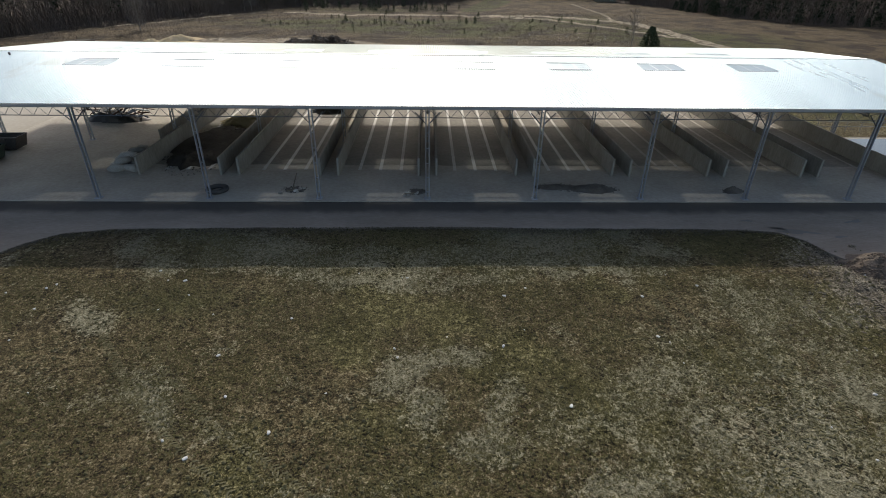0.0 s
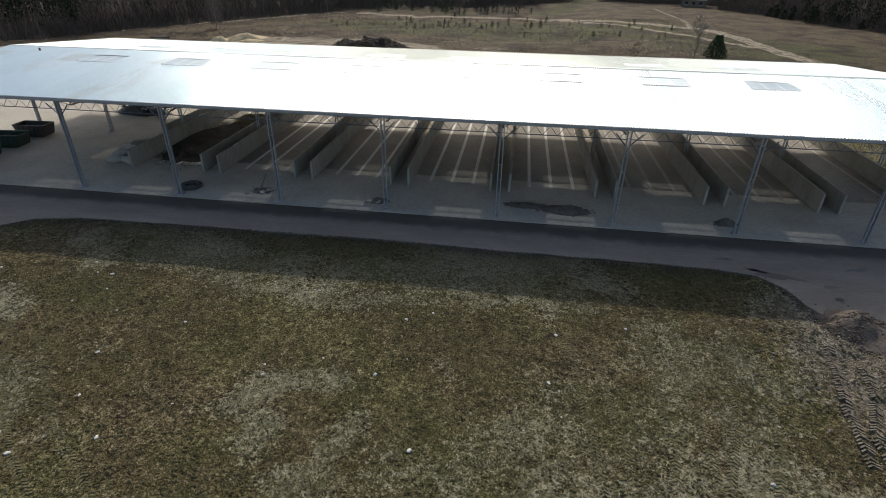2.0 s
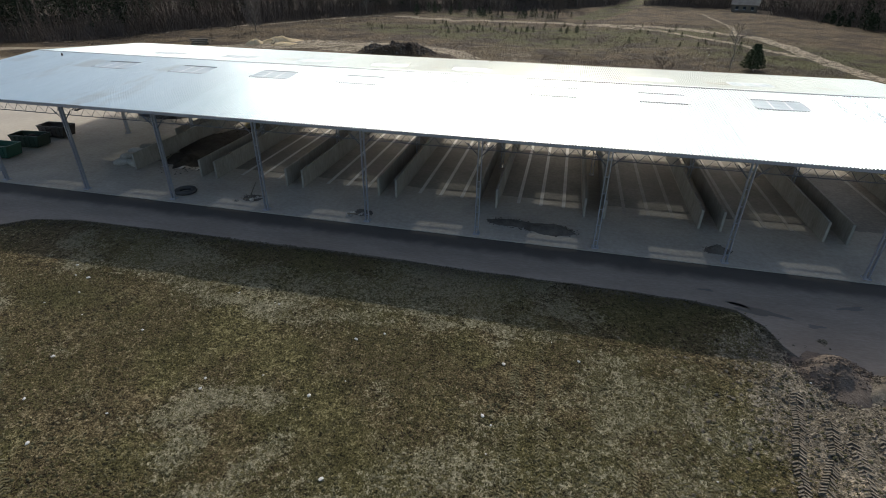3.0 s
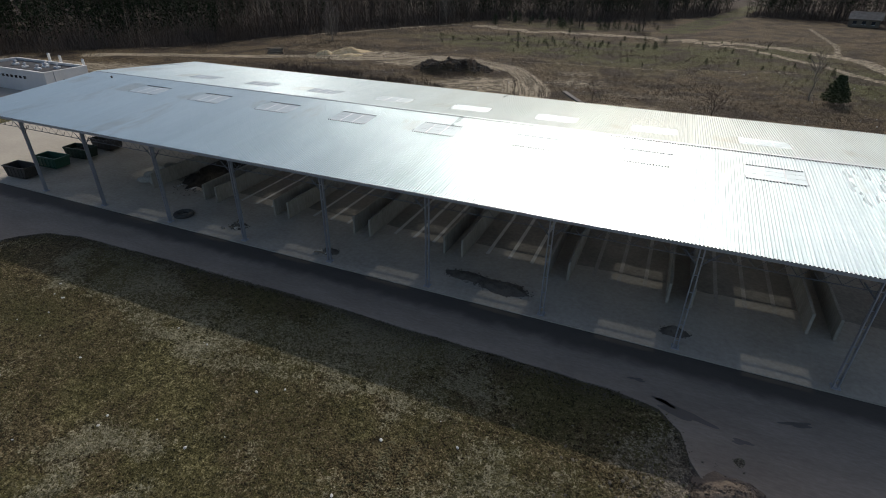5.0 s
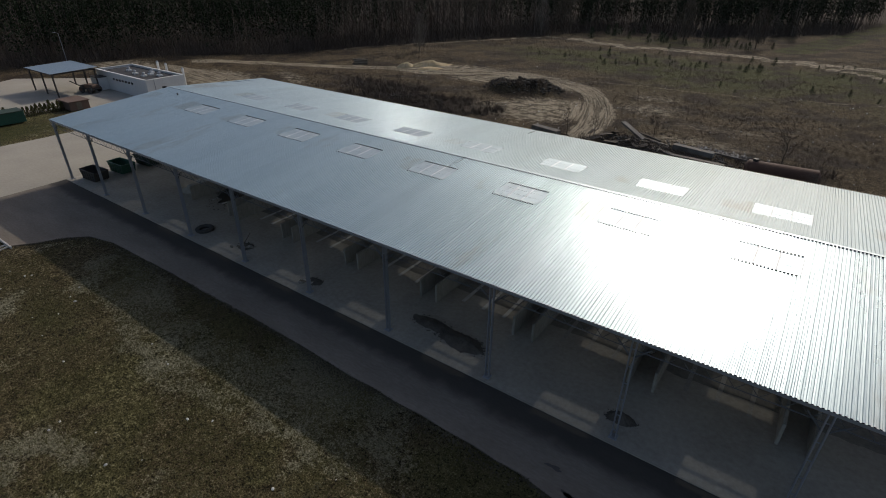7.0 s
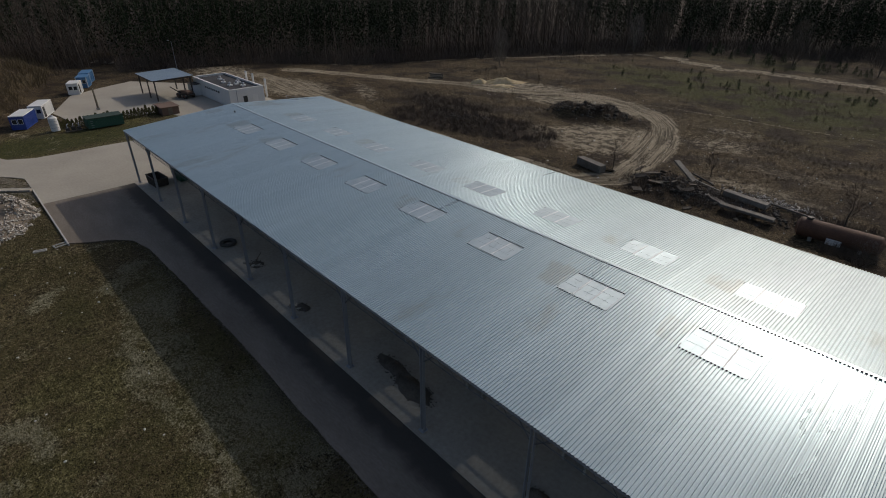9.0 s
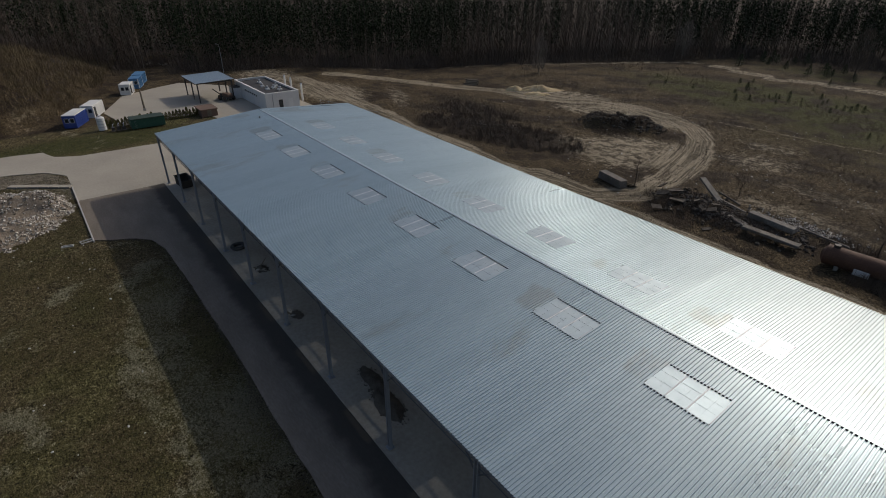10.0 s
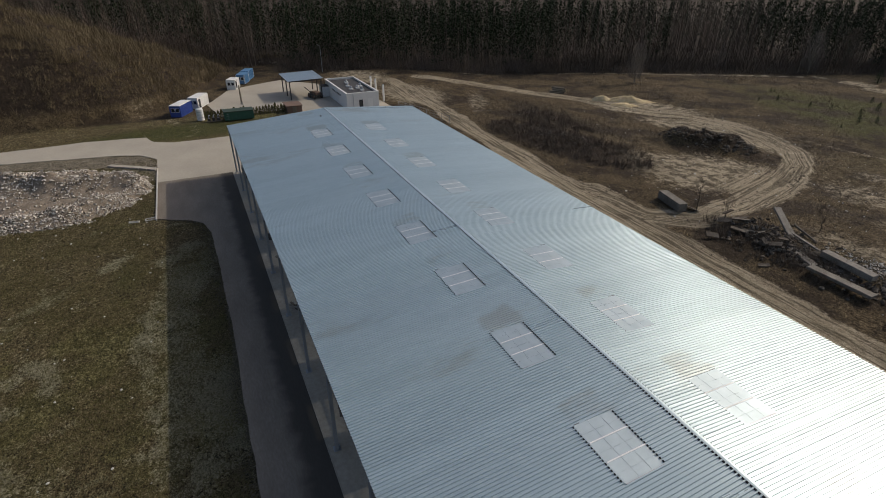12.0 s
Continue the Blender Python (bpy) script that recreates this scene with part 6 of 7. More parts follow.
def wire_fence(line, label):
    e = empty("fence", pose(0, 0, 0), label, "fence")
    for (ax, ay), (bx, by) in zip(line, line[1:]):
        n = max(1, round(math.hypot(bx - ax, by - ay) / 2.5))
        for k in range(n + 1):
            x, y = ax + (bx - ax) * k / n, ay + (by - ay) * k / n
            bm = bmesh.new()
            add_rod(bm, (x, y, -0.1), (x, y, 1.6), 0.04, 5)
            part("post", bm, STEEL, e)
        for z in (0.4, 0.95, 1.5):
            bm = bmesh.new()
            add_rod(bm, (ax, ay, z), (bx, by, z), 0.02, 4)
            part("wire", bm, STEEL, e)


wire_fence([(-76, 41), (-66, 44), (-58, 46)], "thin grey wire fence beside the white building")

# ---- debris behind the shed ----
OLD_CONCRETE = surface("weathered_concrete", [(0.085, 0.076, 0.064), (0.19, 0.174, 0.15), (0.35, 0.33, 0.29)], 0.7, 6, (0.85, 1), 0.3, vary=0.25)
def beam(x, y, z, length, width, height, turn, tilt, label, roll=0):
    b = box("concrete_beam", (-length / 2, -width / 2, -height / 2), (length / 2, width / 2, height / 2), OLD_CONCRETE, bevel=0.04)
    b.matrix_basis = pose(x, y, z, roll, tilt, turn)
    tagged(b, label, "concrete beam", "dumped concrete beams")


beam(-4.2, 55.6, 0.55, 5.2, 1.3, 1.2, -14, 0, "short grey concrete beam lying on soil")
beam(8.4, 61.8, 1.25, 6.2, 0.9, 0.3, -34, 14, "pale concrete slab leaning on dumped debris")
beam(12.0, 60.4, 0.6, 5.0, 0.35, 0.3, -12, 4, "narrow concrete post lying in the debris")
beam(19.9, 54.6, 0.75, 6.6, 1.5, 0.32, 3, 2, "wide grey concrete slab lying on rubble", roll=-8)
beam(18.2, 58.8, 0.8, 5.8, 1.1, 0.7, -2, 3, "dark weathered concrete beam lying on rubble")
beam(14.4, 56.6, 0.5, 4.2, 1.0, 0.35, -20, 3, "broken grey slab half buried in debris")
beam(24.0, 60.6, 0.25, 5.6, 0.25, 0.25, -8, 1, "thin concrete post lying on the ground")
beam(10.6, 62.9, 0.5, 4.0, 0.22, 0.22, -20, 5, "thin concrete post lying on the ground")


DEBRIS = surface("dirty_debris", [(0.04, 0.033, 0.026), (0.10, 0.085, 0.068), (0.24, 0.22, 0.19)], 0.7, 3, (0.85, 1), 0.3)


def debris_mound():
    e = empty("debris_heap", pose(0, 0, 0), "dark heap of broken slabs, timber and brush", "debris")
    rng = np.random.default_rng(33)
    x = np.concatenate([rng.normal(9, 3.2, 260), rng.normal(17, 4.5, 420), rng.normal(-38, 4, 120), rng.normal(21, 3, 260)])
    y = np.concatenate([rng.normal(56.5, 2.6, 260), rng.normal(58, 1.8, 420), rng.normal(61, 2.4, 120), rng.normal(62.8, 0.8, 260)])
    size = np.concatenate([rng.uniform(0.15, 0.7, 800), rng.uniform(0.12, 0.3, 260)])
    tris = chunk_tris(np.column_stack([x[:800], y[:800], land(x[:800], y[:800]) + 0.08]), size[:800], rng)
    tagged(soup("small_rubble", tris, DEBRIS, e), kind="stuff")
    tris = chunk_tris(np.column_stack([x[800:], y[800:], land(x[800:], y[800:]) + 0.1]), size[800:] * 1.5, rng)
    tagged(soup("pale_rubble", tris, RUBBLE_ISLANDS, e), kind="stuff")
    r = random.Random(3)
    for k in range(15):
        bm = bmesh.new()
        L = r.uniform(0.8, 2.2)
        add_box(bm, (-L / 2, -0.35 * r.uniform(0.3, 1.4), -0.06), (L / 2, 0.35, 0.06), 0.01)
        cx, cy = r.gauss(8.5, 2.8), r.gauss(57, 2.4)
        p = part("slab_piece", bm, DEBRIS, e)
        p.matrix_basis = pose(cx, cy, float(land(cx, cy)) + r.uniform(0.1, 0.6), r.uniform(-25, 25), r.uniform(-25, 25), r.uniform(0, 360))


debris_mound()


def rusty_tank():
    e = empty("cylindrical_tank", pose(30.0, 54.6, 1.15, 0, 0, 4), "rusty brown cylindrical tank lying on the ground", "tank")
    bm = bmesh.new()
    add_rod(bm, (-4, 0, 0), (4, 0, 0), 1.15, 28)
    for sx in (-1, 1):
        add_rod(bm, (sx * 4, 0, 0), (sx * 4.35, 0, 0), 1.15, 28, 0.6)
    b = part("shell", bm, RUST, e)
    for x in (-2.6, 0, 2.6):
        bm = bmesh.new()
        add_rod(bm, (x - 0.06, 0, 0), (x + 0.06, 0, 0), 1.18, 28)
        part("weld_band", bm, RUST, e)
    bm = bmesh.new()
    add_rod(bm, (-3.2, 0, 1.05), (-3.2, 0, 1.4), 0.35, 14)
    part("manhole", bm, DARK_STEEL, e)
    for x in (-2.5, 2.5):
        bm = bmesh.new()
        add_box(bm, (x - 0.2, -1.0, -1.3), (x + 0.2, 1.0, -0.75), 0.03)
        part("cradle", bm, WALL, e)
    bm = bmesh.new()
    add_box(bm, (-0.9, -1.3, -0.9), (0.6, -1.17, -0.2), 0.02)
    part("plate", bm, WHITE_PAINT, e, "pale plate leaning on the tank")


rusty_tank()


def log_pile(x, y, turn):
    e = empty("timber_pile", pose(x, y, float(land(x, y)) - 0.05, 0, 0, turn), "pile of grey weathered logs on bare soil", "timber", "timber piles")
    r = random.Random(int(x))
    for row in range(4):
        for k in range(9 - 2 * row):
            bm = bmesh.new()
            L = r.uniform(2.6, 3.8)
            add_rod(bm, (-L / 2, 0, 0), (L / 2, 0, 0), r.uniform(0.16, 0.24), 7)
            p = part("log", bm, TIMBER, e)
            p.matrix_basis = pose(r.uniform(-0.5, 0.5), (k - (8 - 2 * row) / 2) * 0.46, 0.2 + 0.36 * row, 0, 0, r.uniform(-8, 8))
    return e


log_pile(-79, 90.5, 35)

# ---- trees and shrubs ----
def branchy(rng, h, spread, levels=3, r0=None, start=0.25, fork=7):
    """Rods of a bare tree that stands at the origin."""
    A, B, R1, R2 = [], [], [], []
    r0 = r0 or h * 0.018
    trunk = [np.array([0, 0, -0.1])]
    for k in range(1, 7):
        trunk.append(np.array([rng.normal(0, 0.012 * h), rng.normal(0, 0.012 * h), h * k / 6]))
    for k in range(6):
        A.append(trunk[k]); B.append(trunk[k + 1]); R1.append(r0 * (1 - k / 6.3)); R2.append(r0 * (1 - (k + 1) / 6.3))
    tips = []
    for k in range(fork * 3):
        t = rng.uniform(start, 0.97)
        i = min(5, int(t * 6))
        base = trunk[i] + (trunk[i + 1] - trunk[i]) * (t * 6 - i)
        w = rng.uniform(0, 2 * math.pi)
        ln = spread * (1.05 - 0.7 * t) * rng.uniform(0.6, 1.2)
        end = base + np.array([math.cos(w) * ln, math.sin(w) * ln, ln * rng.uniform(0.6, 1.5)])
        A.append(base); B.append(end); R1.append(r0 * 0.3 * (1.1 - t)); R2.append(r0 * 0.1)
        tips.append((base, end))
    for lev in range(levels - 1):
        nxt = []
        for base, end in tips:
            for _ in range(4):
                u = rng.uniform(0.3, 1)
                p = base + (end - base) * u
                ln = np.linalg.norm(end - base) * rng.uniform(0.3, 0.6)
                d = (end - base) / (np.linalg.norm(end - base) + 1e-6) + rng.normal(0, 0.55, 3)
                q = p + d / np.linalg.norm(d) * ln
                A.append(p); B.append(q); R1.append(h * (0.003 if lev else 0.005)); R2.append(h * 0.0016)
                nxt.append((p, q))
        tips = nxt
    return np.array(A), np.array(B), np.array(R1), np.array(R2)


def bare_tree(x, y, h, spread, seed, label, material=None, levels=3, start=0.25):
    rng = np.random.default_rng(seed)
    a, b, r1, r2 = branchy(rng, h, spread, levels, start=start)
    e = empty("bare_tree", pose(x, y, float(land(x, y))), label, "tree")
    soup("trunk", rods(a[:6], b[:6], r1[:6], r2[:6], 8), material or BARK, e)
    soup("branch_work", rods(a[6:], b[6:], r1[6:], r2[6:], 3), TWIGS if material is None else material, e)


bare_tree(29.6, 60.2, 5.5, 1.8, 2, "small bare tree behind the rusty tank")
bare_tree(-1.2, 57.2, 4.5, 0.8, 3, "small bare sapling beside a concrete beam")
bare_tree(46.6, 86, 8.0, 2.0, 4, "slim bare tree beside a small pine", PALE_BARK, 3, 0.3)
bare_tree(3.5, 57, 3.2, 1.2, 5, "bare shrubby sapling in the debris")
bare_tree(10.5, 66.3, 3.4, 1.3, 6, "bare bush growing through dumped slabs")
bare_tree(-44, 66, 3.6, 1.2, 7, "thin bare sapling in rough scrub")
bare_tree(-34, 57, 3.4, 1.2, 8, "thin bare sapling in rough scrub")


def hazy_tree(x, y, h, width, seed, label, bark, twigs, count=1500):
    """A leafless tree with an upright oval crown of fine twigs."""
    rng = np.random.default_rng(seed)
    e = empty("bare_tree", pose(x, y, float(land(x, y))), label, "tree")
    n = 16
    t = rng.uniform(0.12, 0.6, n)
    a = rng.uniform(0, 2 * math.pi, n)
    start = np.column_stack([0 * t, 0 * t, t * h])
    reach = width * rng.uniform(0.45, 0.95, n)
    end = start + np.column_stack([np.cos(a) * reach, np.sin(a) * reach, (1 - t) * h * rng.uniform(0.45, 0.8, n)])
    soup("trunk", rods([[0, 0, -0.2], [0.05, 0, h * 0.5]], [[0.05, 0, h * 0.5], [0, 0.05, h * 0.97]], np.array([h * 0.014, h * 0.008]), np.array([h * 0.008, h * 0.002]), 7), bark, e)
    soup("limb", rods(start, end, h * 0.005, h * 0.0015, 4), bark, e)
    u = rng.uniform(0, 1, count)
    z = 0.10 + 0.86 * u
    profile = width * np.sin(math.pi * np.clip(0.12 + 0.86 * z, 0, 1)) ** 0.7
    w = rng.uniform(0, 2 * math.pi, count)
    r = profile * np.sqrt(rng.uniform(0, 1, count)) * (0.8 + 0.2 * np.sin(3 * w + seed + 6 * z))
    base = np.column_stack([r * np.cos(w), r * np.sin(w), z * h])
    ln = rng.uniform(0.06, 0.15, count) * h
    out = np.column_stack([np.cos(w), np.sin(w), 0 * w]) * rng.uniform(0.1, 0.6, (count, 1)) + rng.normal(0, 0.2, (count, 3))
    out[:, 2] = 1
    tip = base + out / np.linalg.norm(out, axis=1, keepdims=True) * ln[:, None]
    q = rng.uniform(0, 2 * math.pi, count)
    side = np.column_stack([np.cos(q), np.sin(q), 0 * q]) * h * 0.0022
    soup("branch_work", np.stack([base - side, base + side, tip], 1), twigs, e)


hazy_tree(-80, 119.5, 11.2, 2.9, 1, "pale bare leafless tree in front of dark woods", PALE_BARK, PALE_TWIGS, 2200)
hazy_tree(33.6, 52.6, 2.5, 2.4, 21, "pale leafless bush beside the rusty tank", BARK, PALE_TWIGS, 1900)
hazy_tree(8, 196, 13, 4.2, 9, "tall bare tree at the edge of the field", BARK, TWIGS)
hazy_tree(-16, 196, 14, 4.6, 10, "tall bare tree at the edge of the woods", BARK, TWIGS)
hazy_tree(-68, 184, 13, 4.0, 11, "pale bare tree at the edge of the woods", PALE_BARK, PALE_TWIGS)
hazy_tree(-62, 192, 14, 4.4, 12, "bare tree at the edge of the woods", BARK, TWIGS)


def pine_tris(rng, h, w, count, size):
    """Foliage of a pine in whorls of drooping boughs."""
    whorl = rng.integers(0, 9, count)
    t = 0.06 + 0.92 * whorl / 9 + rng.normal(0, 0.012, count)
    arm = rng.integers(0, 7, count)
    a = arm * (2 * math.pi / 7) + whorl * 0.9 + rng.normal(0, 0.16, count)
    reach = w * np.clip(1.04 - t, 0.05, 1) ** 0.8 * rng.uniform(0.15, 1.0, count) ** 0.6
    c = np.stack([reach * np.cos(a), reach * np.sin(a), t * h + reach * 0.22 + rng.normal(0, 0.05 * h / 5, count)], 1)
    return leaves(c, size * rng.uniform(0.6, 1.4, count), rng)


def small_pine(x, y, h, w, seed, label, count=1500):
    rng = np.random.default_rng(seed)
    e = empty("pine_tree", pose(x, y, float(land(x, y))), label, "tree", "young pines")
    soup("crown", pine_tris(rng, h, w, count, 0.075 * h / 2), YOUNG_NEEDLES, e)
    a = np.array([[0, 0, -0.1]])
    soup("trunk", rods(a, np.array([[0, 0, h * 0.95]]), h * 0.03, 0.02, 7), BARK, e)
    return e


small_pine(50.4, 85.0, 5.2, 2.5, 1, "bushy dark young pine standing in the field", 3200)
YOUNG = [small_pine(-10, 140, 2.6, 0.9, s, "small dark young pine in rough grass", 420) for s in (5, 6, 7)]
young_r = random.Random(9)
YOUNG_SPOTS = [(young_r.gauss(-8, 20), young_r.gauss(146, 9)) for _ in range(46)] + [(young_r.uniform(-48, 14), young_r.uniform(184, 206)) for _ in range(26)] + [(young_r.uniform(10, 60), young_r.uniform(112, 165)) for _ in range(22)]
for k, (px, py) in enumerate(YOUNG_SPOTS):
    s = young_r.uniform(0.3, 0.75) if py < 180 else young_r.uniform(0.8, 1.7)
    if k < 3:
        YOUNG[k].matrix_basis = pose(px, py, float(land(px, py)))
    else:
        copy_thing(YOUNG[k % 3], pose(px, py, float(land(px, py)), 0, 0, young_r.uniform(0, 360)) @ Matrix.Diagonal((s, s, s, 1)))


def scrub(x, y, h, rng, per=14):
    """Bare shrubs: sprays of thin twigs."""
    n = len(x)
    base = np.repeat(np.column_stack([x, y, land(x, y) - 0.05]), per, 0)
    base[:, :2] += rng.normal(0, 0.22, (n * per, 2)) * np.repeat(h, per)[:, None]
    ln = np.repeat(h, per) * rng.uniform(0.45, 1.1, n * per)
    d = rng.normal(0, 0.42, (n * per, 3))
    d[:, 2] = 1
    d /= np.linalg.norm(d, axis=1, keepdims=True)
    tip = base + d * ln[:, None]
    w = rng.uniform(0, 2 * math.pi, n * per)
    side = np.stack([np.cos(w), np.sin(w), 0 * w], 1) * np.minimum(0.012 + 0.016 * ln, 0.06)[:, None]
    return np.stack([base - side, base + side, tip], 1)


def scatter(count, box_, seed, keep):
    rng = np.random.default_rng(seed)
    x, y = rng.uniform(box_[0], box_[1], count), rng.uniform(box_[2], box_[3], count)
    ok = keep(x, y, rng)
    return x[ok], y[ok], rng


x, y, rng = scatter(30000, (-190, -84, -80, 30), 51, lambda x, y, r: (hill_height(x, y) > 0.5) & (r.uniform(0, 1, len(x)) < np.clip(0.55 + 0.5 * wobble(x, y, 0.12, 15), 0.1, 1)))
tagged(soup("hill_scrub", scrub(x, y, 0.5 + 1.7 * rng.uniform(0, 1, len(x)) ** 2, rng, 13), HILL_TWIGS), "brown leafless scrub covering the hill", "scrub", kind="stuff")
x, y, rng = scatter(1500, (-170, -86, -60, 22), 59, lambda x, y, r: (hill_height(x, y) > 0.3) & (wobble(x, y, 0.09, 19) > 0.05))
tagged(soup("hill_shrub", scrub(x, y, 1.6 + 2.6 * rng.uniform(0, 1, len(x)) ** 2, rng, 30), HILL_TWIGS), "tall bare brown shrubs on the hill", "scrub", kind="stuff")
x, y, rng = scatter(1500, (-36, -12, 77, 95), 58, lambda x, y, r: blob(x, y, -24.5, 86.6, 8.5, 5, 25) > 0.3)
tagged(soup("mound_clods", chunk_tris(np.column_stack([x, y, land(x, y) + 0.05]), 0.15 + 0.7 * rng.uniform(0, 1, len(x)) ** 2, rng), DEBRIS), "dark lumps of soil and roots on a spoil mound", "soil", kind="stuff")
x, y, rng = scatter(52000, (-110, 75, 49, 175), 52, lambda x, y, r: (r.uniform(0, 1, len(x)) < np.clip(ground_masks(x, y)["dark"] * 0.9 + 0.10 + 0.3 * (wobble(x, y, 0.15, 77) > 0.3), 0, 1)) & (ground_masks(x, y)["sand"] < 0.45) & (woods_depth(x, y) < 0))
tagged(soup("field_scrub", scrub(x, y, rng.uniform(0.2, 0.8, len(x)), rng, 7), TWIGS), "brown dry weeds and scrub on rough ground", "scrub", kind="stuff")
x, y, rng = scatter(16000, (-100, 30, 48, 112), 57, lambda x, y, r: (ground_masks(x, y)["sand"] > 0.35) & (r.uniform(0, 1, len(x)) < 0.25 + 0.5 * (wobble(x, y, 0.3, 71) > 0.2)))
tagged(soup("field_clods", chunk_tris(np.column_stack([x, y, land(x, y) + 0.02]), 0.08 + 0.3 * rng.uniform(0, 1, len(x)) ** 3, rng), DEBRIS), "scattered clods and stones on bare sandy soil", "soil", kind="stuff")
x, y, rng = scatter(420, (-60, 60, 52, 120), 64, lambda x, y, r: ground_masks(x, y)["dark"] < 0.8)
tagged(soup("field_stones", chunk_tris(np.column_stack([x, y, land(x, y) + 0.04]), 0.10 + 0.22 * rng.uniform(0, 1, len(x)) ** 2, rng), STONE_MESHES[0].materials[0]), "pale stones strewn over the rough field", "stone", kind="stuff")
x, y, rng = scatter(5200, (-62, 45, 50, 72), 53, lambda x, y, r: (np.abs(x - 31.5) < 2.5) & (np.abs(y - 52.8) < 1.5) | ((ground_masks(x, y)["dark"] > 0.45) & (r.uniform(0, 1, len(x)) < 0.3)))
tagged(soup("bramble", scrub(x, y, rng.uniform(0.7, 1.9, len(x)), rng, 22), TWIGS), "tangled bare brambles round the debris", "scrub", kind="stuff")


def spread_out(rng, count, depth_lo, depth_hi):
    """Random places within the woods, between two depths from their edge."""
    x, y = rng.uniform(-290, 250, count), rng.uniform(-110, 330, count)
    d = woods_depth(x, y)
    ok = (d > depth_lo) & (d < depth_hi) & (along(x, y, GREEN_RIDE) > 6 + rng.uniform(0, 3, count)) & (np.hypot(x - 87, y - 241) > 14) & ((hill_height(x, y) < 0.6) | (x < -156))
    return x[ok], y[ok], d[ok]


def forest():
    rng = np.random.default_rng(61)
    x, y, d = spread_out(rng, 15500, 0.5, 80)
    n = len(x)
    h = rng.uniform(13, 25, n) * np.where(d < 6, 0.8, 1)
    base = np.column_stack([x, y, land(x, y) - 0.1])
    top = base + np.column_stack([rng.normal(0, 0.9, n), rng.normal(0, 0.9, n), h])
    pine = ((wobble(x, y, 0.03, 91) > 0.2) | (rng.uniform(0, 1, n) < 0.12)) & (d > 3) | ((x < -118) & (y > 20) & (rng.uniform(0, 1, n) < 0.8))
    slim = rng.uniform(0.0035, 0.0065, n)
    tagged(soup("forest_trunks", rods(base, top, h * slim, 0.04, 4), FOREST_BARK), "dark trunks of a dense mixed wood", "woods", kind="stuff")
    pale = (rng.uniform(0, 1, n) < 0.05) & (d < 12)
    b2 = base[pale] + np.array([0.8, -0.6, 0])
    tagged(soup("pale_trunks", rods(b2, b2 + np.column_stack([rng.normal(0, 0.6, len(b2)), rng.normal(0, 0.6, len(b2)), h[pale] * 0.8]), 0.11, 0.04, 5), PALE_BARK), "slim pale trunks at the edge of the wood", "woods", kind="stuff")
    per = 130
    pb, ph = base[pine], h[pine]
    m = len(pb)
    t = rng.uniform(0.10, 1, (m, per)) ** 0.7
    a = rng.uniform(0, 2 * math.pi, (m, per))
    r = rng.uniform(2.4, 4.2, (m, 1)) * np.clip(1.15 - t, 0.1, 0.75) * (0.75 + 0.25 * np.sin(5 * a + 9 * t)) * np.sqrt(rng.uniform(0.05, 1, (m, per)))
    c = np.stack([pb[:, None, 0] + r * np.cos(a), pb[:, None, 1] + r * np.sin(a), pb[:, None, 2] + t * ph[:, None]], -1).reshape(-1, 3)
    tagged(soup("forest_needles", leaves(c, 0.36 * rng.uniform(0.6, 1.5, len(c)), rng), NEEDLES), "dark green crowns of a dense pine wood", "woods", kind="stuff")
    bb, bh = base[~pine], h[~pine]
    m, per = len(bb), 130
    t = rng.uniform(0.06, 0.97, (m, per))
    start = bb[:, None, :] + np.stack([0 * t, 0 * t, t * bh[:, None]], -1)
    a = rng.uniform(0, 2 * math.pi, (m, per))
    ln = 3.2 * (1.15 - t) * rng.uniform(0.5, 1.3, (m, per))
    end = start + np.stack([np.cos(a) * ln, np.sin(a) * ln, ln * rng.uniform(0.1, 1.5, (m, per))], -1)
    side = np.stack([-np.sin(a), np.cos(a), 0 * a], -1) * 0.05
    tagged(soup("forest_branches", np.stack([start - side, start + side, end], 2).reshape(-1, 3, 3), FOREST_TWIGS), "bare brown branches of leafless trees in the wood", "woods", kind="stuff")
    ux, uy, ud = spread_out(rng, 36000, -2, 22)
    tagged(soup("forest_understorey", scrub(ux, uy, rng.uniform(1.2, 4.6, len(ux)), rng, 14), FOREST_TWIGS), "bare brown undergrowth along the edge of the wood", "woods", kind="stuff")
    tx, ty, td = spread_out(rng, 14000, 0, 24)
    tagged(soup("forest_saplings", scrub(tx, ty, rng.uniform(4, 11, len(tx)), rng, 16), FOREST_TWIGS), "slim bare saplings filling the edge of the wood", "woods", kind="stuff")
    e_x, e_y = rng.uniform(85, 190, 300), rng.uniform(118, 200, 300)
    ed = woods_depth(e_x, e_y)
    keep = (ed > -4) & (ed < 8)
    pts = []
    for px, py in zip(e_x[keep], e_y[keep]):
        hh = rng.uniform(2.5, 7)
        pts.append(pine_tris(rng, hh, hh * 0.42, 240, 0.28) + np.array([px, py, float(land(px, py))]))
    tagged(soup("edge_pines", np.concatenate(pts), NEEDLES), "bushy dark young pines along the edge of the wood", "woods", kind="stuff")


forest()


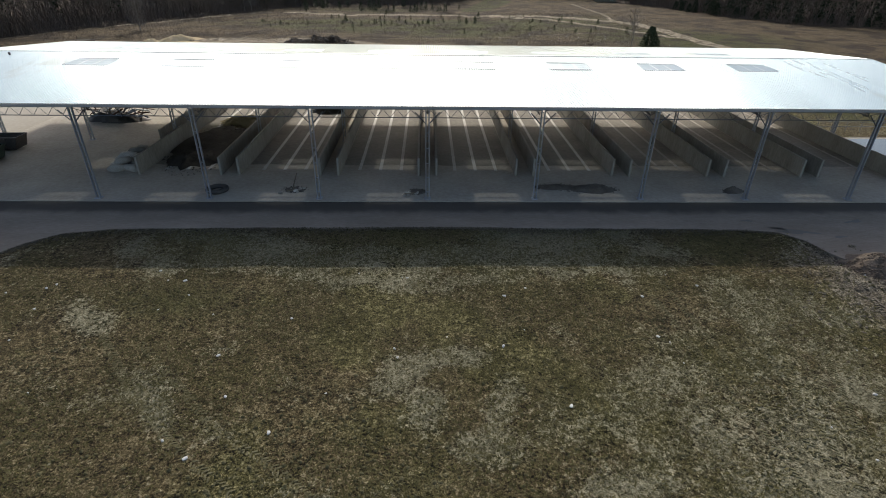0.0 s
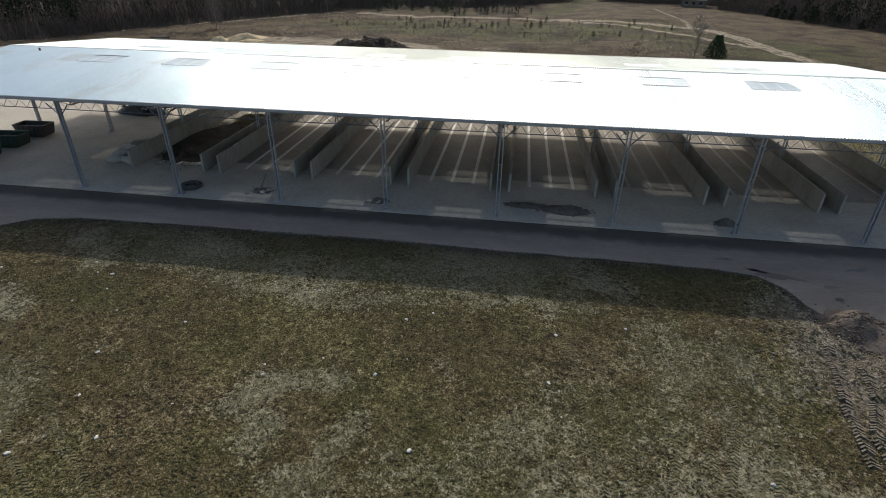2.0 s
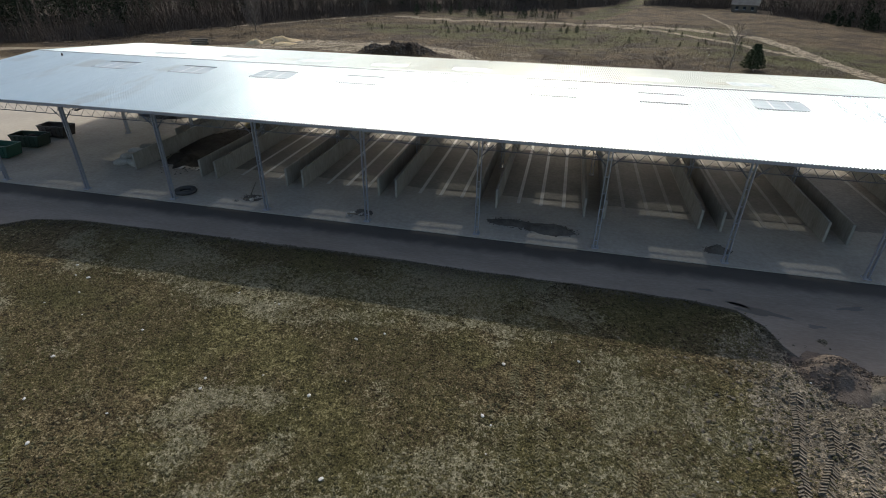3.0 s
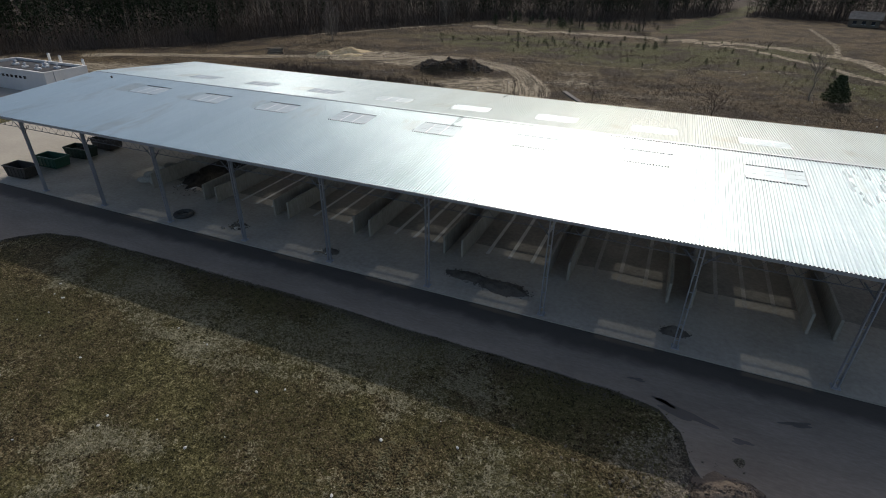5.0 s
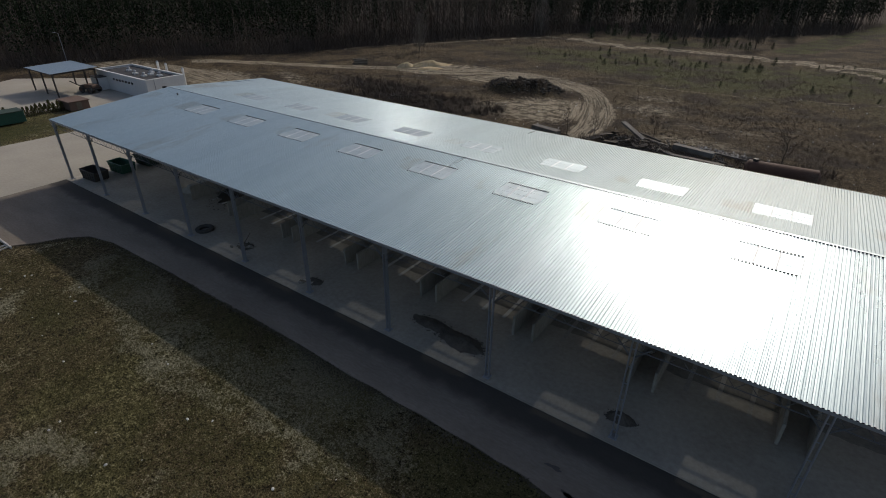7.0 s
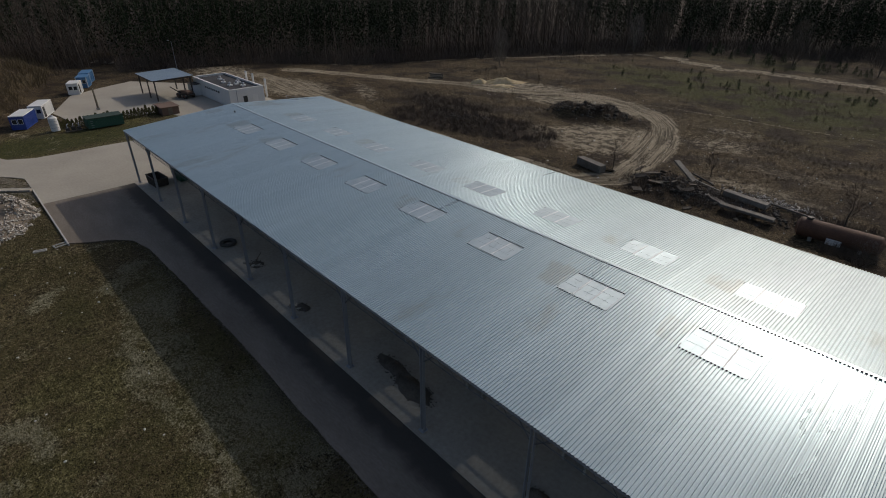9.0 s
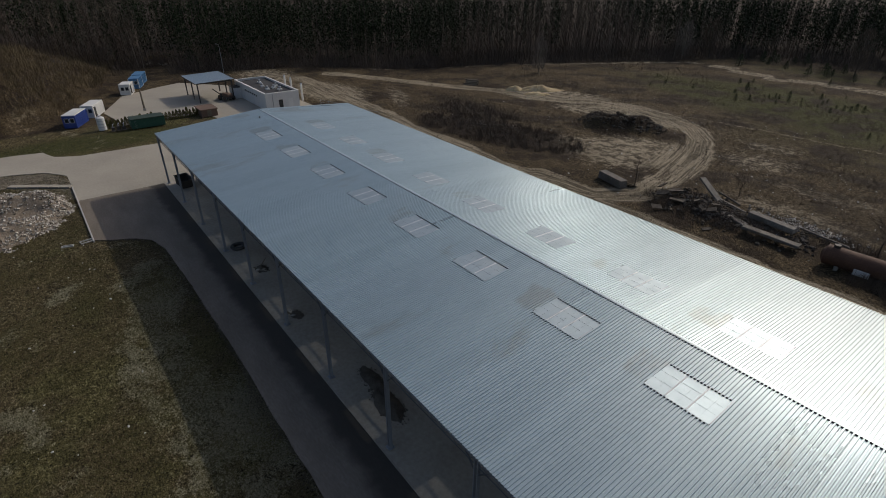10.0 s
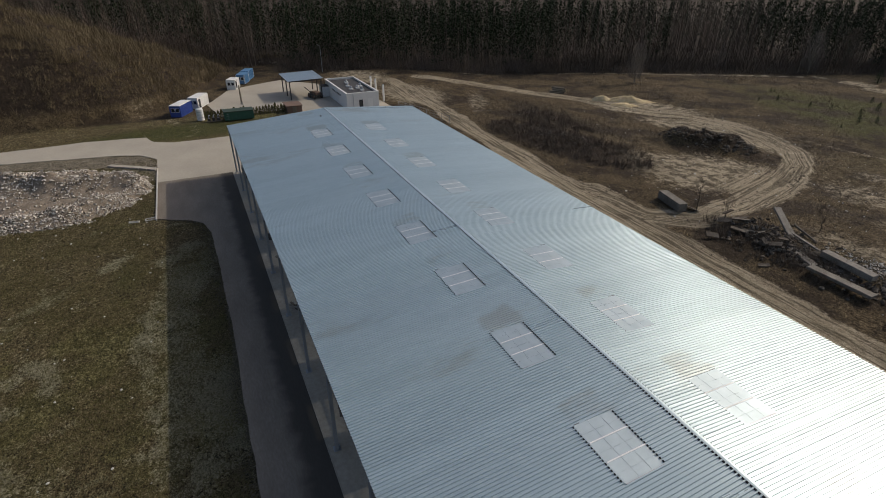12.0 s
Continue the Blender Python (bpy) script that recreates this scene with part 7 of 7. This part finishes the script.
def far_house():
    e = empty("house", pose(87, 241, 0, 0, 0, -15), "small grey house with a pitched roof by the woods", "house")
    bm = bmesh.new()
    add_box(bm, (-5, -3.5, 0), (5, 3.5, 2.9))
    part("wall", bm, TIMBER, e)
    verts = [(-5.5, -4, 2.8), (5.5, -4, 2.8), (5.5, 4, 2.8), (-5.5, 4, 2.8), (-5.5, 0, 5.4), (5.5, 0, 5.4)]
    raw("roof", verts, [(0, 1, 5, 4), (2, 3, 4, 5), (0, 4, 3), (1, 2, 5), (3, 2, 1, 0)], OLD_CONCRETE, e)
    for px in (-3, 0, 3):
        w = new("window")
        w.parent = e
        w.location = (px, -3.52, 1.6)
        bm = bmesh.new()
        add_box(bm, (-0.6, -0.03, -0.6), (0.6, 0.03, 0.6))
        part("pane", bm, GLASS, w)
        bm = bmesh.new()
        add_box(bm, (-0.7, -0.05, -0.7), (0.7, 0.02, -0.6))
        part("sill", bm, WHITE_PAINT, w)


far_house()

vent = empty("roof_cowl", pose(-40.3, 14.2, slope_z(14.2) + 0.04), "small dark vent cowl on the sheet roof", "vent")
bm = bmesh.new()
add_rod(bm, (0, 0, 0), (0, 0, 0.2), 0.09, 10)
part("pipe", bm, DARK_STEEL, vent)
bm = bmesh.new()
add_rod(bm, (0, 0, 0.2), (0, 0, 0.28), 0.15, 10, 0.04)
part("cap", bm, DARK_STEEL, vent)

log_r = random.Random(31)
for lx, ly in ((-165, 19.1), (-161.4, 21.0), (-158.7, 23.7), (-163, 22.4), (-156.5, 24.8)):
    bm = bmesh.new()
    add_rod(bm, (-1.6, 0, 0), (1.7, 0, 0.1), 0.28, 9, 0.2)
    ob = part("fallen_log", bm, PALE_BARK)
    ob.matrix_basis = pose(lx, ly, float(land(lx, ly)) + 0.24, 0, 0, log_r.uniform(-50, 60))
    tagged(ob, "pale fallen log lying before the woods", "log", "fallen logs")
